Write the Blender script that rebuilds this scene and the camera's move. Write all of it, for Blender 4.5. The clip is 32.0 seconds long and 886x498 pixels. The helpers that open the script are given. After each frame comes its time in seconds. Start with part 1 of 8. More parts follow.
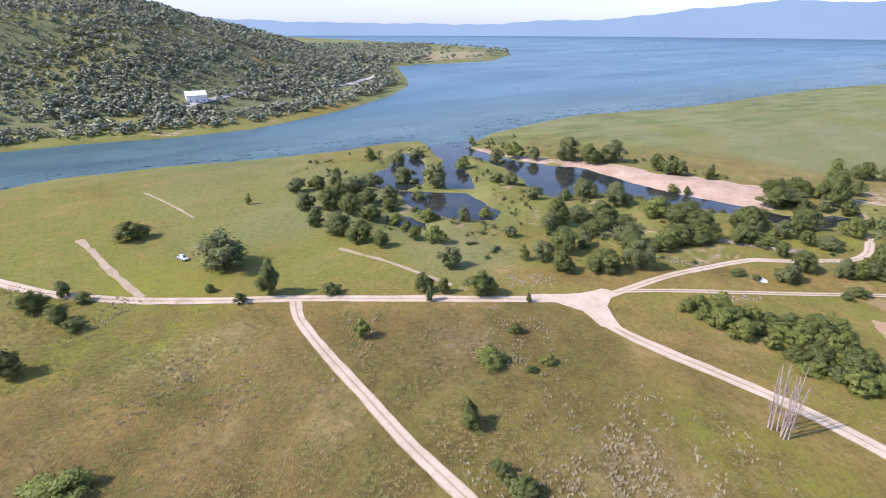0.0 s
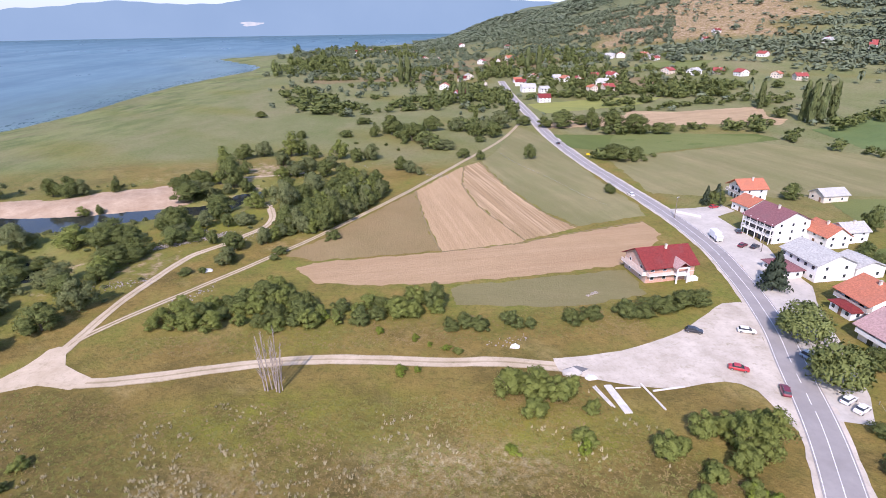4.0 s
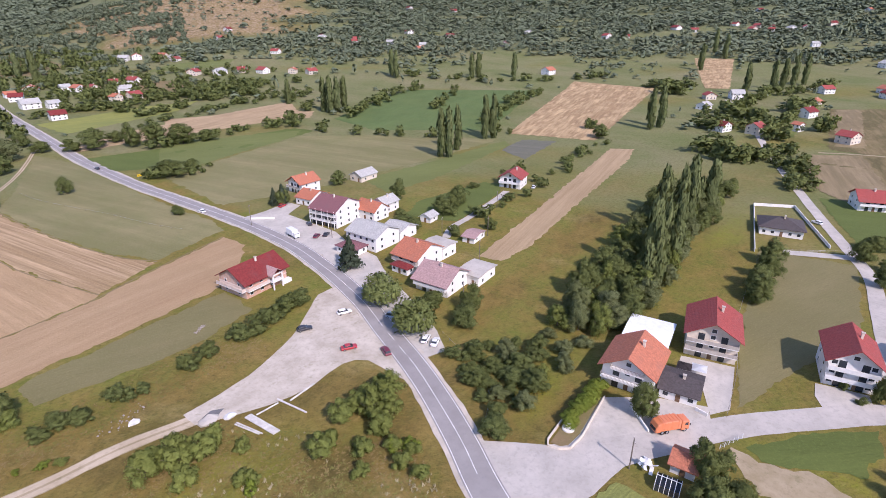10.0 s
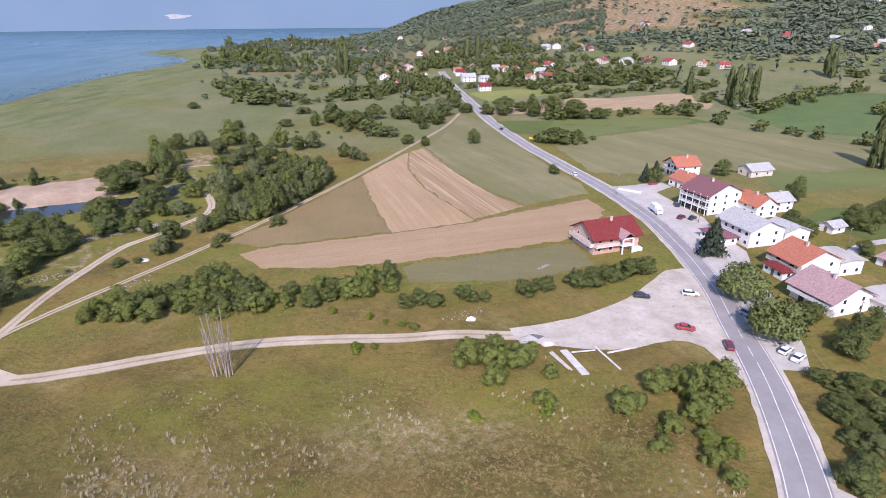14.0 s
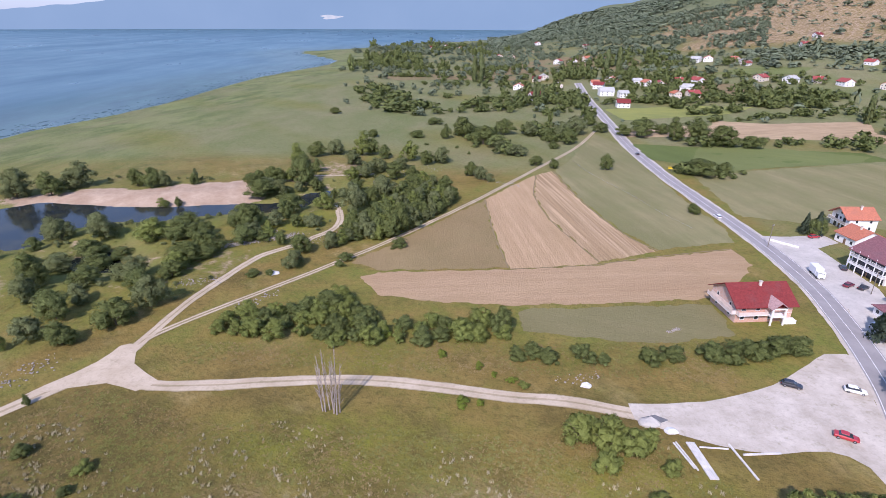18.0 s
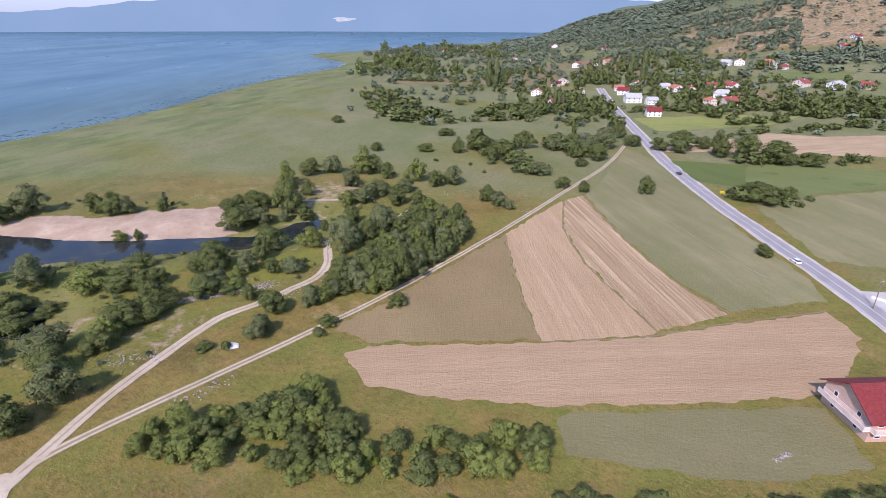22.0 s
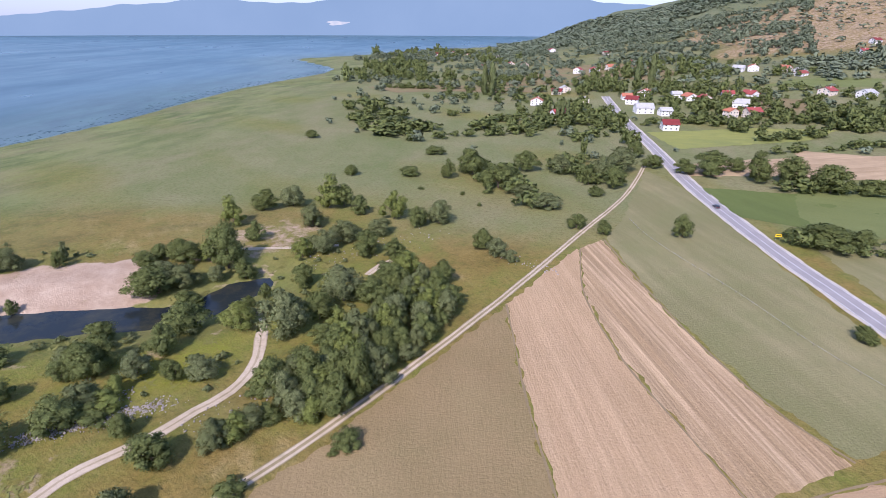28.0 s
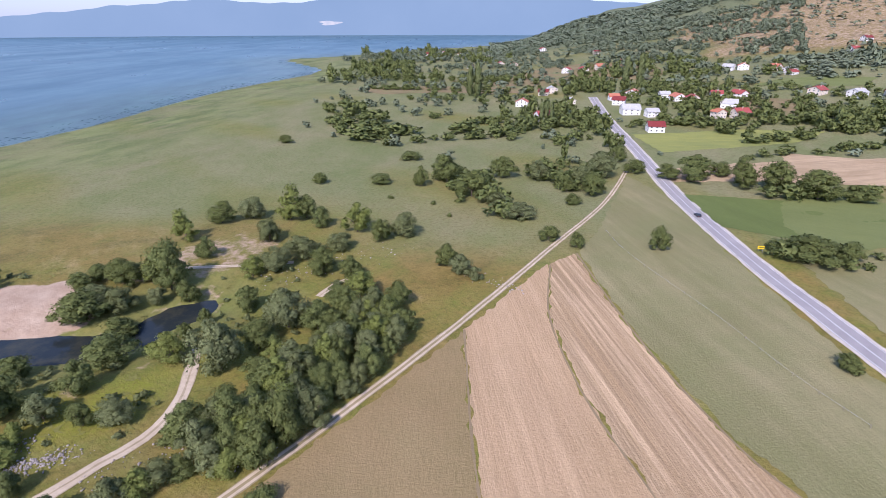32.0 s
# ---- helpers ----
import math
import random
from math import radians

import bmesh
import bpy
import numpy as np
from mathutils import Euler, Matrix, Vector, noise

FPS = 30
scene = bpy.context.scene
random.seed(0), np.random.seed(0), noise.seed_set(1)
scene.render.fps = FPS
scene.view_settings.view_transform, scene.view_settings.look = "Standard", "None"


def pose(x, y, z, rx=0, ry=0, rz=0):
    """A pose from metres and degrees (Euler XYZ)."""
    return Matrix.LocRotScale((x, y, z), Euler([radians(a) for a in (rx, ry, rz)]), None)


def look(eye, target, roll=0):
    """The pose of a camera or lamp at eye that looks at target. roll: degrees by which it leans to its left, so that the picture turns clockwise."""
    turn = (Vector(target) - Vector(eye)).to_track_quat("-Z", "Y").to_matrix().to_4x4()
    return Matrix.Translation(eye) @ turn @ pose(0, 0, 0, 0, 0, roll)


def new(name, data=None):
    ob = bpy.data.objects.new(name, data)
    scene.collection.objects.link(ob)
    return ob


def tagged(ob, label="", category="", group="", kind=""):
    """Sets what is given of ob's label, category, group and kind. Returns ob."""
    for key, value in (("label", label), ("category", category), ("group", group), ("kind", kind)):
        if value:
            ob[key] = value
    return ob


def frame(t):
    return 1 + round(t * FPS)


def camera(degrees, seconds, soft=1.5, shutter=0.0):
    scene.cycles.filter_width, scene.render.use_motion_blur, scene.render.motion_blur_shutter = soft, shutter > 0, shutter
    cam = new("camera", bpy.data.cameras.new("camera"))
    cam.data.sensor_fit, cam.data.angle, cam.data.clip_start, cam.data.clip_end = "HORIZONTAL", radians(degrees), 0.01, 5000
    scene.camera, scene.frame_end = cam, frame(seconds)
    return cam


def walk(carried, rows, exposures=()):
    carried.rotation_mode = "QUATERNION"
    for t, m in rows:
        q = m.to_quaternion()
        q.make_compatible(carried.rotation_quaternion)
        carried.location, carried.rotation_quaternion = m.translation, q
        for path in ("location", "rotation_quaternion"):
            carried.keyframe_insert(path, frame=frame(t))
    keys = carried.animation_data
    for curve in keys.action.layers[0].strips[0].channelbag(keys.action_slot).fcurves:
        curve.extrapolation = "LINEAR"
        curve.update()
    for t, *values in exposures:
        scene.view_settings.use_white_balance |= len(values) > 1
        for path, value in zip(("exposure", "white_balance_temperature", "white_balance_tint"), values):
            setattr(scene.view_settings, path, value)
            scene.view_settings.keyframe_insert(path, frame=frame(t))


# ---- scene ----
# ---------------------------------------------------------------- the camera
cam = camera(78.65, 32.0, soft=0.85)

PATH = [
    (0.0, look((0.01, 0.02, 70.35), (-75.27, 53.68, 32.21), 0.19)),
    (0.5, look((0.42, 0.15, 70.82), (-70.86, 58.99, 32.64), 0.02)),
    (1.0, look((0.72, 0.08, 71.10), (-58.58, 71.03, 33.01), -0.21)),
    (1.5, look((0.99, -0.38, 71.33), (-45.80, 79.42, 33.35), -0.38)),
    (2.0, look((1.47, -0.92, 71.82), (-32.34, 85.18, 33.81), -0.72)),
    (2.5, look((1.39, -1.58, 71.91), (-17.16, 89.13, 34.12), -0.80)),
    (4.5, look((0.59, -0.85, 73.79), (16.40, 89.93, 34.95), -0.60)),
    (5.0, look((0.27, -1.01, 74.83), (28.97, 86.50, 35.87), -0.63)),
    (5.5, look((0.00, -1.51, 76.20), (40.82, 80.97, 37.08), -0.71)),
    (6.0, look((-0.07, -1.54, 77.45), (52.09, 74.15, 38.08), -0.81)),
    (6.5, look((-0.36, -1.01, 78.65), (62.82, 65.62, 39.03), -0.70)),
    (7.0, look((-0.72, -0.50, 79.92), (72.70, 54.50, 40.11), -0.48)),
    (7.5, look((-1.29, 0.17, 81.36), (77.75, 46.58, 41.37), -0.21)),
    (8.0, look((-1.44, 0.27, 82.30), (79.04, 44.16, 42.34), -0.07)),
    (8.5, look((-1.67, 0.30, 82.55), (79.43, 43.13, 42.70), 0.01)),
    (9.0, look((-1.50, 0.28, 82.32), (79.56, 43.11, 42.38), 0.03)),
    (9.5, look((-1.76, 0.31, 81.80), (75.60, 49.50, 41.87), 0.02)),
    (10.0, look((-1.20, -0.02, 80.60), (68.92, 59.12, 40.77), -0.01)),
    (10.5, look((-0.73, -0.79, 79.23), (65.75, 62.56, 39.63), -0.16)),
    (11.0, look((-0.79, -1.20, 77.68), (61.53, 66.36, 38.30), -0.43)),
    (11.5, look((-0.70, -1.37, 76.14), (57.02, 70.15, 36.73), -0.31)),
    (12.0, look((-0.64, -1.61, 74.42), (55.60, 71.05, 34.96), -0.34)),
    (12.5, look((-0.84, -1.48, 72.70), (51.73, 73.74, 32.97), -0.28)),
    (13.0, look((-0.68, -1.53, 70.55), (39.46, 81.11, 31.06), -0.45)),
    (13.5, look((-0.46, -1.54, 68.79), (33.74, 83.78, 29.40), -0.49)),
    (14.0, look((-1.16, -1.17, 67.61), (15.49, 89.25, 28.28), -0.29)),
    (14.5, look((-0.53, -1.25, 66.70), (2.89, 90.70, 27.54), -0.23)),
    (15.0, look((-0.54, -1.11, 66.69), (-0.53, 90.91, 27.52), -0.11)),
    (15.5, look((-0.56, -1.53, 67.85), (-2.32, 90.49, 28.74), -0.15)),
    (17.5, look((-1.31, 4.87, 73.97), (-5.44, 96.86, 34.98), 0.36)),
    (18.0, look((-1.38, 7.99, 76.13), (-5.94, 99.90, 36.98), 0.39)),
    (18.5, look((-1.34, 11.27, 77.72), (-6.40, 103.09, 38.43), 0.41)),
    (19.0, look((-1.79, 15.57, 78.16), (-6.89, 107.49, 39.11), 0.35)),
    (19.5, look((-2.06, 19.91, 78.41), (-7.59, 111.86, 39.47), 0.14)),
    (20.0, look((-2.34, 25.07, 78.23), (-8.07, 117.02, 39.34), 0.14)),
    (20.5, look((-2.80, 30.89, 77.85), (-8.82, 122.78, 38.87), 0.24)),
    (21.0, look((-3.38, 37.66, 77.04), (-9.31, 129.54, 38.00), 0.14)),
    (21.5, look((-3.29, 45.22, 75.79), (-9.72, 137.10, 36.85), 0.22)),
    (22.0, look((-3.55, 52.96, 74.52), (-10.22, 144.88, 35.71), 0.31)),
    (22.5, look((-4.48, 60.60, 73.48), (-10.92, 152.55, 34.70), 0.44)),
    (23.0, look((-5.67, 67.56, 73.11), (-11.88, 159.56, 34.41), 0.40)),
    (23.5, look((-5.78, 75.50, 72.36), (-12.20, 167.45, 33.58), 0.43)),
    (24.0, look((-6.12, 82.72, 72.26), (-12.89, 174.60, 33.36), 0.22)),
    (24.5, look((-6.76, 90.00, 71.95), (-13.31, 181.91, 33.10), 0.39)),
    (25.0, look((-7.94, 95.52, 72.56), (-14.42, 187.46, 33.77), 0.42)),
    (25.5, look((-8.58, 100.37, 72.62), (-15.01, 192.29, 33.76), 0.45)),
    (27.5, look((-6.49, 108.07, 72.75), (-13.23, 200.24, 34.55), 0.40)),
    (28.0, look((-3.27, 109.52, 72.94), (-9.22, 201.73, 34.72), 0.34)),
    (28.5, look((0.28, 111.08, 73.07), (-5.67, 203.29, 34.83), 0.25)),
    (29.0, look((2.97, 112.11, 73.31), (-2.59, 204.35, 35.08), 0.16)),
    (29.5, look((4.17, 112.54, 73.42), (-1.48, 204.77, 35.18), 0.07)),
    (30.0, look((4.74, 113.01, 73.45), (-0.90, 205.23, 35.20), 0.17)),
    (30.5, look((5.31, 114.12, 73.58), (-0.25, 206.38, 35.40), 0.09)),
    (31.0, look((5.95, 116.04, 73.73), (0.37, 208.27, 35.47), 0.10)),
    (31.5, look((6.62, 119.01, 73.93), (1.19, 211.17, 35.51), 0.02)),
    (32.0, look((7.60, 123.10, 73.81), (2.25, 215.30, 35.47), -0.01)),
]
walk(cam, PATH, exposures=[(0.0, 0.80, 6300, 27), (2.5, 0.78, 6300, 27), (5.0, 0.44, 6400, 28), (7.5, 0.30, 6400, 28), (10.0, 0.30, 6400, 28), (12.5, 0.42, 6300, 28), (17.0, 0.40, 6120, 27), (22.0, 0.40, 6080, 28), (28.0, 0.48, 6080, 28), (32.0, 0.48, 6080, 28)])

# ---------------------------------------------------------------- sky and sun
SUN_TURN, SUN_RISE = 198.0, 42.0   # degrees from north by east, degrees above the horizon

sky_world = bpy.data.worlds.new("sky")
scene.world = sky_world
sky_world.use_nodes = True
_n = sky_world.node_tree.nodes
_sky = _n.new("ShaderNodeTexSky")
_sky.sky_type = "NISHITA"
_sky.sun_disc = False
_sky.sun_elevation, _sky.sun_rotation = radians(SUN_RISE), radians(SUN_TURN)
_sky.altitude, _sky.air_density, _sky.dust_density, _sky.ozone_density = 400, 1.0, 0.7, 2.5
# pale haze along the whole horizon
_co, _xyz, _low, _haze = _n.new("ShaderNodeTexCoord"), _n.new("ShaderNodeSeparateXYZ"), _n.new("ShaderNodeMapRange"), _n.new("ShaderNodeMix")
_haze.data_type = "RGBA"
_low.inputs[1].default_value, _low.inputs[2].default_value, _low.inputs[3].default_value, _low.inputs[4].default_value = 0.0, 0.3, 0.78, 0.0
_haze.inputs[7].default_value = (1.5, 2.0, 3.0, 1)
for _a, _b in ((_co.outputs["Generated"], _xyz.inputs[0]), (_xyz.outputs[2], _low.inputs[0]), (_low.outputs[0], _haze.inputs[0]), (_sky.outputs[0], _haze.inputs[6]), (_haze.outputs[2], _n["Background"].inputs[0])):
    sky_world.node_tree.links.new(_a, _b)
_n["Background"].inputs[1].default_value = 0.19

sun_data = bpy.data.lights.new("sun", "SUN")
sun_data.energy, sun_data.angle, sun_data.color = 3.7, radians(0.5), (1.0, 0.95, 0.88)
sun = new("sun", sun_data)
_a, _e = radians(SUN_TURN), radians(SUN_RISE)
sun.matrix_basis = look((300 * math.sin(_a), 300 * math.cos(_a), 400), (300 * math.sin(_a) - math.sin(_a) * math.cos(_e), 300 * math.cos(_a) - math.cos(_a) * math.cos(_e), 400 - math.sin(_e)))

# ---------------------------------------------------------------- materials


class Shade:
    """A principled material with a few shortcuts to its nodes."""

    def __init__(self, name, rough=0.9, metal=0.0, spec=0.3):
        self.mat = bpy.data.materials.new(name)
        self.mat.use_nodes = True
        self.tree = self.mat.node_tree
        self.bsdf = self.tree.nodes["Principled BSDF"]
        self.bsdf.inputs["Roughness"].default_value = rough
        self.bsdf.inputs["Metallic"].default_value = metal
        self.bsdf.inputs["Specular IOR Level"].default_value = spec
        self.place = None

    def node(self, kind, **props):
        n = self.tree.nodes.new(kind)
        for key, value in props.items():
            setattr(n, key, value)
        return n

    def link(self, a, b):
        self.tree.links.new(a, b)

    def coords(self, scale=(1, 1, 1), turn=0.0, own=False):
        co = self.node("ShaderNodeTexCoord").outputs["Object"] if own else self.node("ShaderNodeNewGeometry").outputs["Position"]
        m = self.node("ShaderNodeMapping")
        m.vector_type = "TEXTURE"
        m.inputs["Scale"].default_value, m.inputs["Rotation"].default_value = tuple(1.0 / v for v in scale), (0, 0, radians(turn))
        self.link(co, m.inputs["Vector"])
        return m.outputs[0]

    def noise(self, size, detail=4.0, rough=0.55, vec=None, own=False):
        n = self.node("ShaderNodeTexNoise")
        n.inputs["Scale"].default_value, n.inputs["Detail"].default_value, n.inputs["Roughness"].default_value = 1.0 / size, detail, rough
        self.link(vec or self.coords(own=own), n.inputs["Vector"])
        return n.outputs["Fac"]

    def curve(self, value, lo, hi):
        n = self.node("ShaderNodeMapRange")
        n.inputs[1].default_value, n.inputs[2].default_value = lo, hi
        self.link(value, n.inputs[0])
        return n.outputs[0]

    def math(self, op, a, b):
        n = self.node("ShaderNodeMath", operation=op)
        for k, v in enumerate((a, b)):
            if isinstance(v, (int, float)):
                n.inputs[k].default_value = v
            else:
                self.link(v, n.inputs[k])
        return n.outputs[0]

    def mix(self, fac, a, b, blend="MIX"):
        n = self.node("ShaderNodeMix", data_type="RGBA", blend_type=blend)
        for sock, v in ((n.inputs[0], fac), (n.inputs[6], a), (n.inputs[7], b)):
            if isinstance(v, tuple):
                sock.default_value = (*v, 1.0)
            elif isinstance(v, (int, float)):
                sock.default_value = v
            else:
                self.link(v, sock)
        return n.outputs[2]

    def ground_cover(self, name):
        n = self.node("ShaderNodeAttribute", attribute_name=name)
        s = self.node("ShaderNodeSeparateColor")
        self.link(n.outputs["Color"], s.inputs[0])
        return s.outputs

    def chance(self):
        return self.node("ShaderNodeObjectInfo").outputs["Random"]

    def island(self):
        return self.node("ShaderNodeNewGeometry").outputs["Random Per Island"]

    def bump(self, height, dist=0.05, strength=0.6):
        n = self.node("ShaderNodeBump")
        n.inputs["Distance"].default_value, n.inputs["Strength"].default_value = dist, strength
        self.link(height, n.inputs["Height"])
        self.link(n.outputs[0], self.bsdf.inputs["Normal"])

    def done(self, colour):
        if isinstance(colour, tuple):
            self.bsdf.inputs["Base Color"].default_value = (*colour, 1)
        else:
            self.link(colour, self.bsdf.inputs["Base Color"])
        return self.mat


def plain(name, colour, rough=0.8, metal=0.0, size=1.5, change=0.12, spec=0.3):
    """Paint, plaster or metal with faint stains of two sizes."""
    s = Shade(name, rough, metal, spec)
    dark = tuple(c * (1 - 2 * change) for c in colour)
    light = tuple(min(1, c * (1 + change)) for c in colour)
    c = s.mix(s.curve(s.noise(size, 5), 0.3, 0.7), dark, light)
    c = s.mix(s.math("MULTIPLY", s.curve(s.noise(size * 0.12, 3), 0.45, 0.75), change * 2), c, dark)
    return s.done(c)


def make_ground():
    s = Shade("ground_grass", 0.95, spec=0.1)
    cov = s.ground_cover("cover")
    more = s.ground_cover("growth")
    dry, wet, bare, pale, lush, woods = cov[0], cov[1], cov[2], more[0], more[1], more[2]
    broad, mid, fine, tuft = s.noise(36, 6, 0.65), s.noise(9, 6, 0.68), s.noise(1.6, 6, 0.75), s.noise(0.5, 3, 0.7)
    straw = s.noise(1.0, 5, 0.75, s.coords((1.4, 0.5, 1), 55))
    dryness = s.math("ADD", dry, s.math("MULTIPLY", s.math("SUBTRACT", broad, 0.5), 1.5))
    dryness = s.math("ADD", dryness, s.math("MULTIPLY", s.math("SUBTRACT", mid, 0.5), 1.3))
    dryness = s.curve(dryness, 0.15, 0.85)
    open_land = s.ground_cover("openness")
    green = s.mix(s.curve(mid, 0.3, 0.7), (0.145, 0.162, 0.036), (0.21, 0.212, 0.055))
    brown = s.mix(s.curve(mid, 0.3, 0.7), (0.165, 0.116, 0.038), (0.26, 0.186, 0.066))
    c = s.mix(dryness, green, brown)
    c = s.mix(s.math("MULTIPLY", s.curve(s.noise(17, 6, 0.7), 0.52, 0.7), 0.45), c, (0.225, 0.205, 0.06))
    c = s.mix(s.math("MULTIPLY", s.curve(s.noise(21, 6, 0.72, s.coords((1, 0.5, 1), 35)), 0.54, 0.68), s.math("MULTIPLY", dry, 1.0)), c, (0.36, 0.275, 0.14))
    c = s.mix(s.math("MULTIPLY", s.curve(s.noise(26, 6, 0.7, s.coords((0.6, 1, 1), 20)), 0.53, 0.66), s.math("MULTIPLY", dry, 0.95)), c, (0.10, 0.078, 0.03))
    c = s.mix(s.math("MULTIPLY", s.curve(s.noise(31, 5, 0.65, s.coords((1, 0.7, 1), 70)), 0.55, 0.68), 0.28), c, (0.165, 0.185, 0.04))
    c = s.mix(s.math("MULTIPLY", lush, s.curve(s.noise(6, 5, 0.7), 0.3, 0.6)), c, s.mix(s.curve(fine, 0.35, 0.65), (0.165, 0.19, 0.026), (0.27, 0.268, 0.046)))
    c = s.mix(s.math("MULTIPLY", pale, s.curve(s.noise(1.8, 6, 0.8), 0.46, 0.6)), c, (0.41, 0.345, 0.23))
    meadow = s.mix(s.curve(s.noise(38, 6, 0.68, s.coords((1, 0.6, 1), 15)), 0.36, 0.64), (0.152, 0.178, 0.066), (0.222, 0.218, 0.104))
    meadow = s.mix(s.math("MULTIPLY", s.curve(s.noise(70, 6, 0.7, s.coords((0.5, 1.2, 1), 75)), 0.5, 0.64), 0.55), meadow, (0.265, 0.23, 0.13))
    meadow = s.mix(s.math("MULTIPLY", s.curve(s.noise(6, 5, 0.7), 0.5, 0.75), 0.35), meadow, (0.125, 0.155, 0.05))
    c = s.mix(open_land[0], c, meadow)
    c = s.mix(s.math("MULTIPLY", s.curve(fine, 0.48, 0.7), 0.68), c, (0.082, 0.074, 0.024))
    c = s.mix(s.math("MULTIPLY", s.curve(straw, 0.5, 0.72), s.math("SUBTRACT", 0.42, s.math("MULTIPLY", open_land[0], 0.25))), c, (0.335, 0.26, 0.115))
    c = s.mix(s.math("MULTIPLY", s.curve(tuft, 0.5, 0.72), 0.5), c, (0.075, 0.075, 0.026))
    c = s.mix(s.math("MULTIPLY", open_land[1], s.curve(s.noise(7, 6, 0.7), 0.3, 0.62)), c, s.mix(s.curve(fine, 0.4, 0.62), (0.118, 0.094, 0.036), (0.072, 0.062, 0.024)))
    marsh = s.mix(s.curve(s.noise(24, 6, 0.7, s.coords((1, 0.35, 1), -12)), 0.42, 0.58), (0.20, 0.225, 0.085), (0.082, 0.112, 0.04))
    marsh = s.mix(s.math("MULTIPLY", s.curve(s.noise(45, 6, 0.7, s.coords((1.6, 0.5, 1), -8)), 0.5, 0.66), 0.6), marsh, (0.25, 0.205, 0.12))
    c = s.mix(wet, c, marsh)
    c = s.mix(woods, c, s.mix(s.curve(s.noise(11, 6, 0.7), 0.35, 0.65), (0.10, 0.122, 0.062), (0.165, 0.178, 0.098)))
    c = s.mix(s.math("SUBTRACT", 1.0, open_land[0]), c, s.mix(1.0, c, (1.0, 0.98, 0.84), "MULTIPLY"))
    soil = s.mix(s.curve(mid, 0.35, 0.7), (0.35, 0.245, 0.165), (0.50, 0.38, 0.27))
    soil = s.mix(s.math("MULTIPLY", s.curve(fine, 0.5, 0.75), 0.5), soil, (0.27, 0.195, 0.135))
    edge = s.math("ADD", bare, s.math("MULTIPLY", s.math("SUBTRACT", s.noise(4, 5, 0.7), 0.5), 0.9))
    c = s.mix(s.curve(edge, 0.42, 0.62), c, soil)
    s.bump(s.math("ADD", fine, s.math("ADD", s.math("MULTIPLY", tuft, 0.5), straw)), 0.32, 0.75)
    return s.done(c)


def make_field(name, light, dark, turn, rows=3.2, streak=0.5, green=0.0, furrow=0.0, line=0.35, patchy=0.5):
    """Stubble or mown grass: long streaks along the rows, worn places across them; turn: degrees of the rows from north."""
    s = Shade(name, 0.95, spec=0.12)

    def streaks(across, along, detail):
        n = s.node("ShaderNodeTexNoise")
        n.inputs["Scale"].default_value, n.inputs["Detail"].default_value, n.inputs["Roughness"].default_value = 1.0, detail, 0.65
        s.link(s.coords((1.0 / across, 1.0 / along, 1), turn), n.inputs["Vector"])
        return n.outputs["Fac"]

    broad, lines, fine = streaks(rows * 2.2, 120, 3), streaks(rows * 0.45, 60, 2), streaks(0.5, 5, 3)
    c = s.mix(s.curve(broad, 0.5 - 0.22 * (1.2 - streak), 0.5 + 0.22 * (1.2 - streak)), dark, light)
    c = s.mix(s.math("MULTIPLY", s.curve(lines, 0.42, 0.62), line + 0.5 * furrow), c, tuple(v * (0.78 - 0.2 * furrow) for v in dark))
    if furrow:
        c = s.mix(s.math("MULTIPLY", s.curve(streaks(rows * 0.8, 90, 1), 0.55, 0.66), furrow), c, tuple(min(1, v * 1.3) for v in light))
    c = s.mix(s.math("MULTIPLY", s.curve(fine, 0.5, 0.75), 0.4), c, tuple(v * 0.7 for v in dark))
    c = s.mix(s.math("MULTIPLY", s.curve(s.noise(14, 6, 0.7), 0.45, 0.72), patchy), c, tuple(0.75 * a + 0.25 * b for a, b in zip(dark, (0.14, 0.15, 0.05))))
    if green:
        c = s.mix(s.math("MULTIPLY", s.curve(s.noise(26, 6, 0.7), 0.42, 0.62), green), c, (0.15, 0.175, 0.06))
    c = s.mix(s.math("MULTIPLY", s.curve(s.noise(0.6, 4, 0.75), 0.5, 0.8), 0.45), c, tuple(min(1, v * 1.4) for v in light))
    s.bump(s.math("ADD", s.math("ADD", s.math("MULTIPLY", lines, min(1.0, 2.5 * line)), s.math("MULTIPLY", fine, min(1.0, 2.5 * line))), s.noise(0.7, 4, 0.7)), 0.35, 0.7)
    return s.done(c)


def make_gravel(name, light, dark, grass=0.25):
    s = Shade(name, 0.95, spec=0.2)
    c = s.mix(s.curve(s.noise(7, 6, 0.65), 0.35, 0.7), dark, light)
    c = s.mix(s.math("MULTIPLY", s.curve(s.noise(1.1, 5, 0.7), 0.5, 0.75), 0.5), c, tuple(v * 0.7 for v in dark))
    c = s.mix(s.math("MULTIPLY", s.curve(s.noise(3.2, 6, 0.7), 0.58, 0.72), grass), c, (0.20, 0.18, 0.09))
    s.bump(s.noise(0.5, 4, 0.7), 0.12, 0.5)
    return s.done(c)


def make_asphalt():
    s = Shade("worn_asphalt", 0.88, spec=0.25)
    c = s.mix(s.curve(s.noise(6, 5, 0.6), 0.35, 0.7), (0.272, 0.25, 0.236), (0.338, 0.312, 0.295))
    c = s.mix(s.math("MULTIPLY", s.curve(s.noise(0.9, 4, 0.7), 0.5, 0.75), 0.3), c, (0.21, 0.2, 0.205))
    return s.done(c)


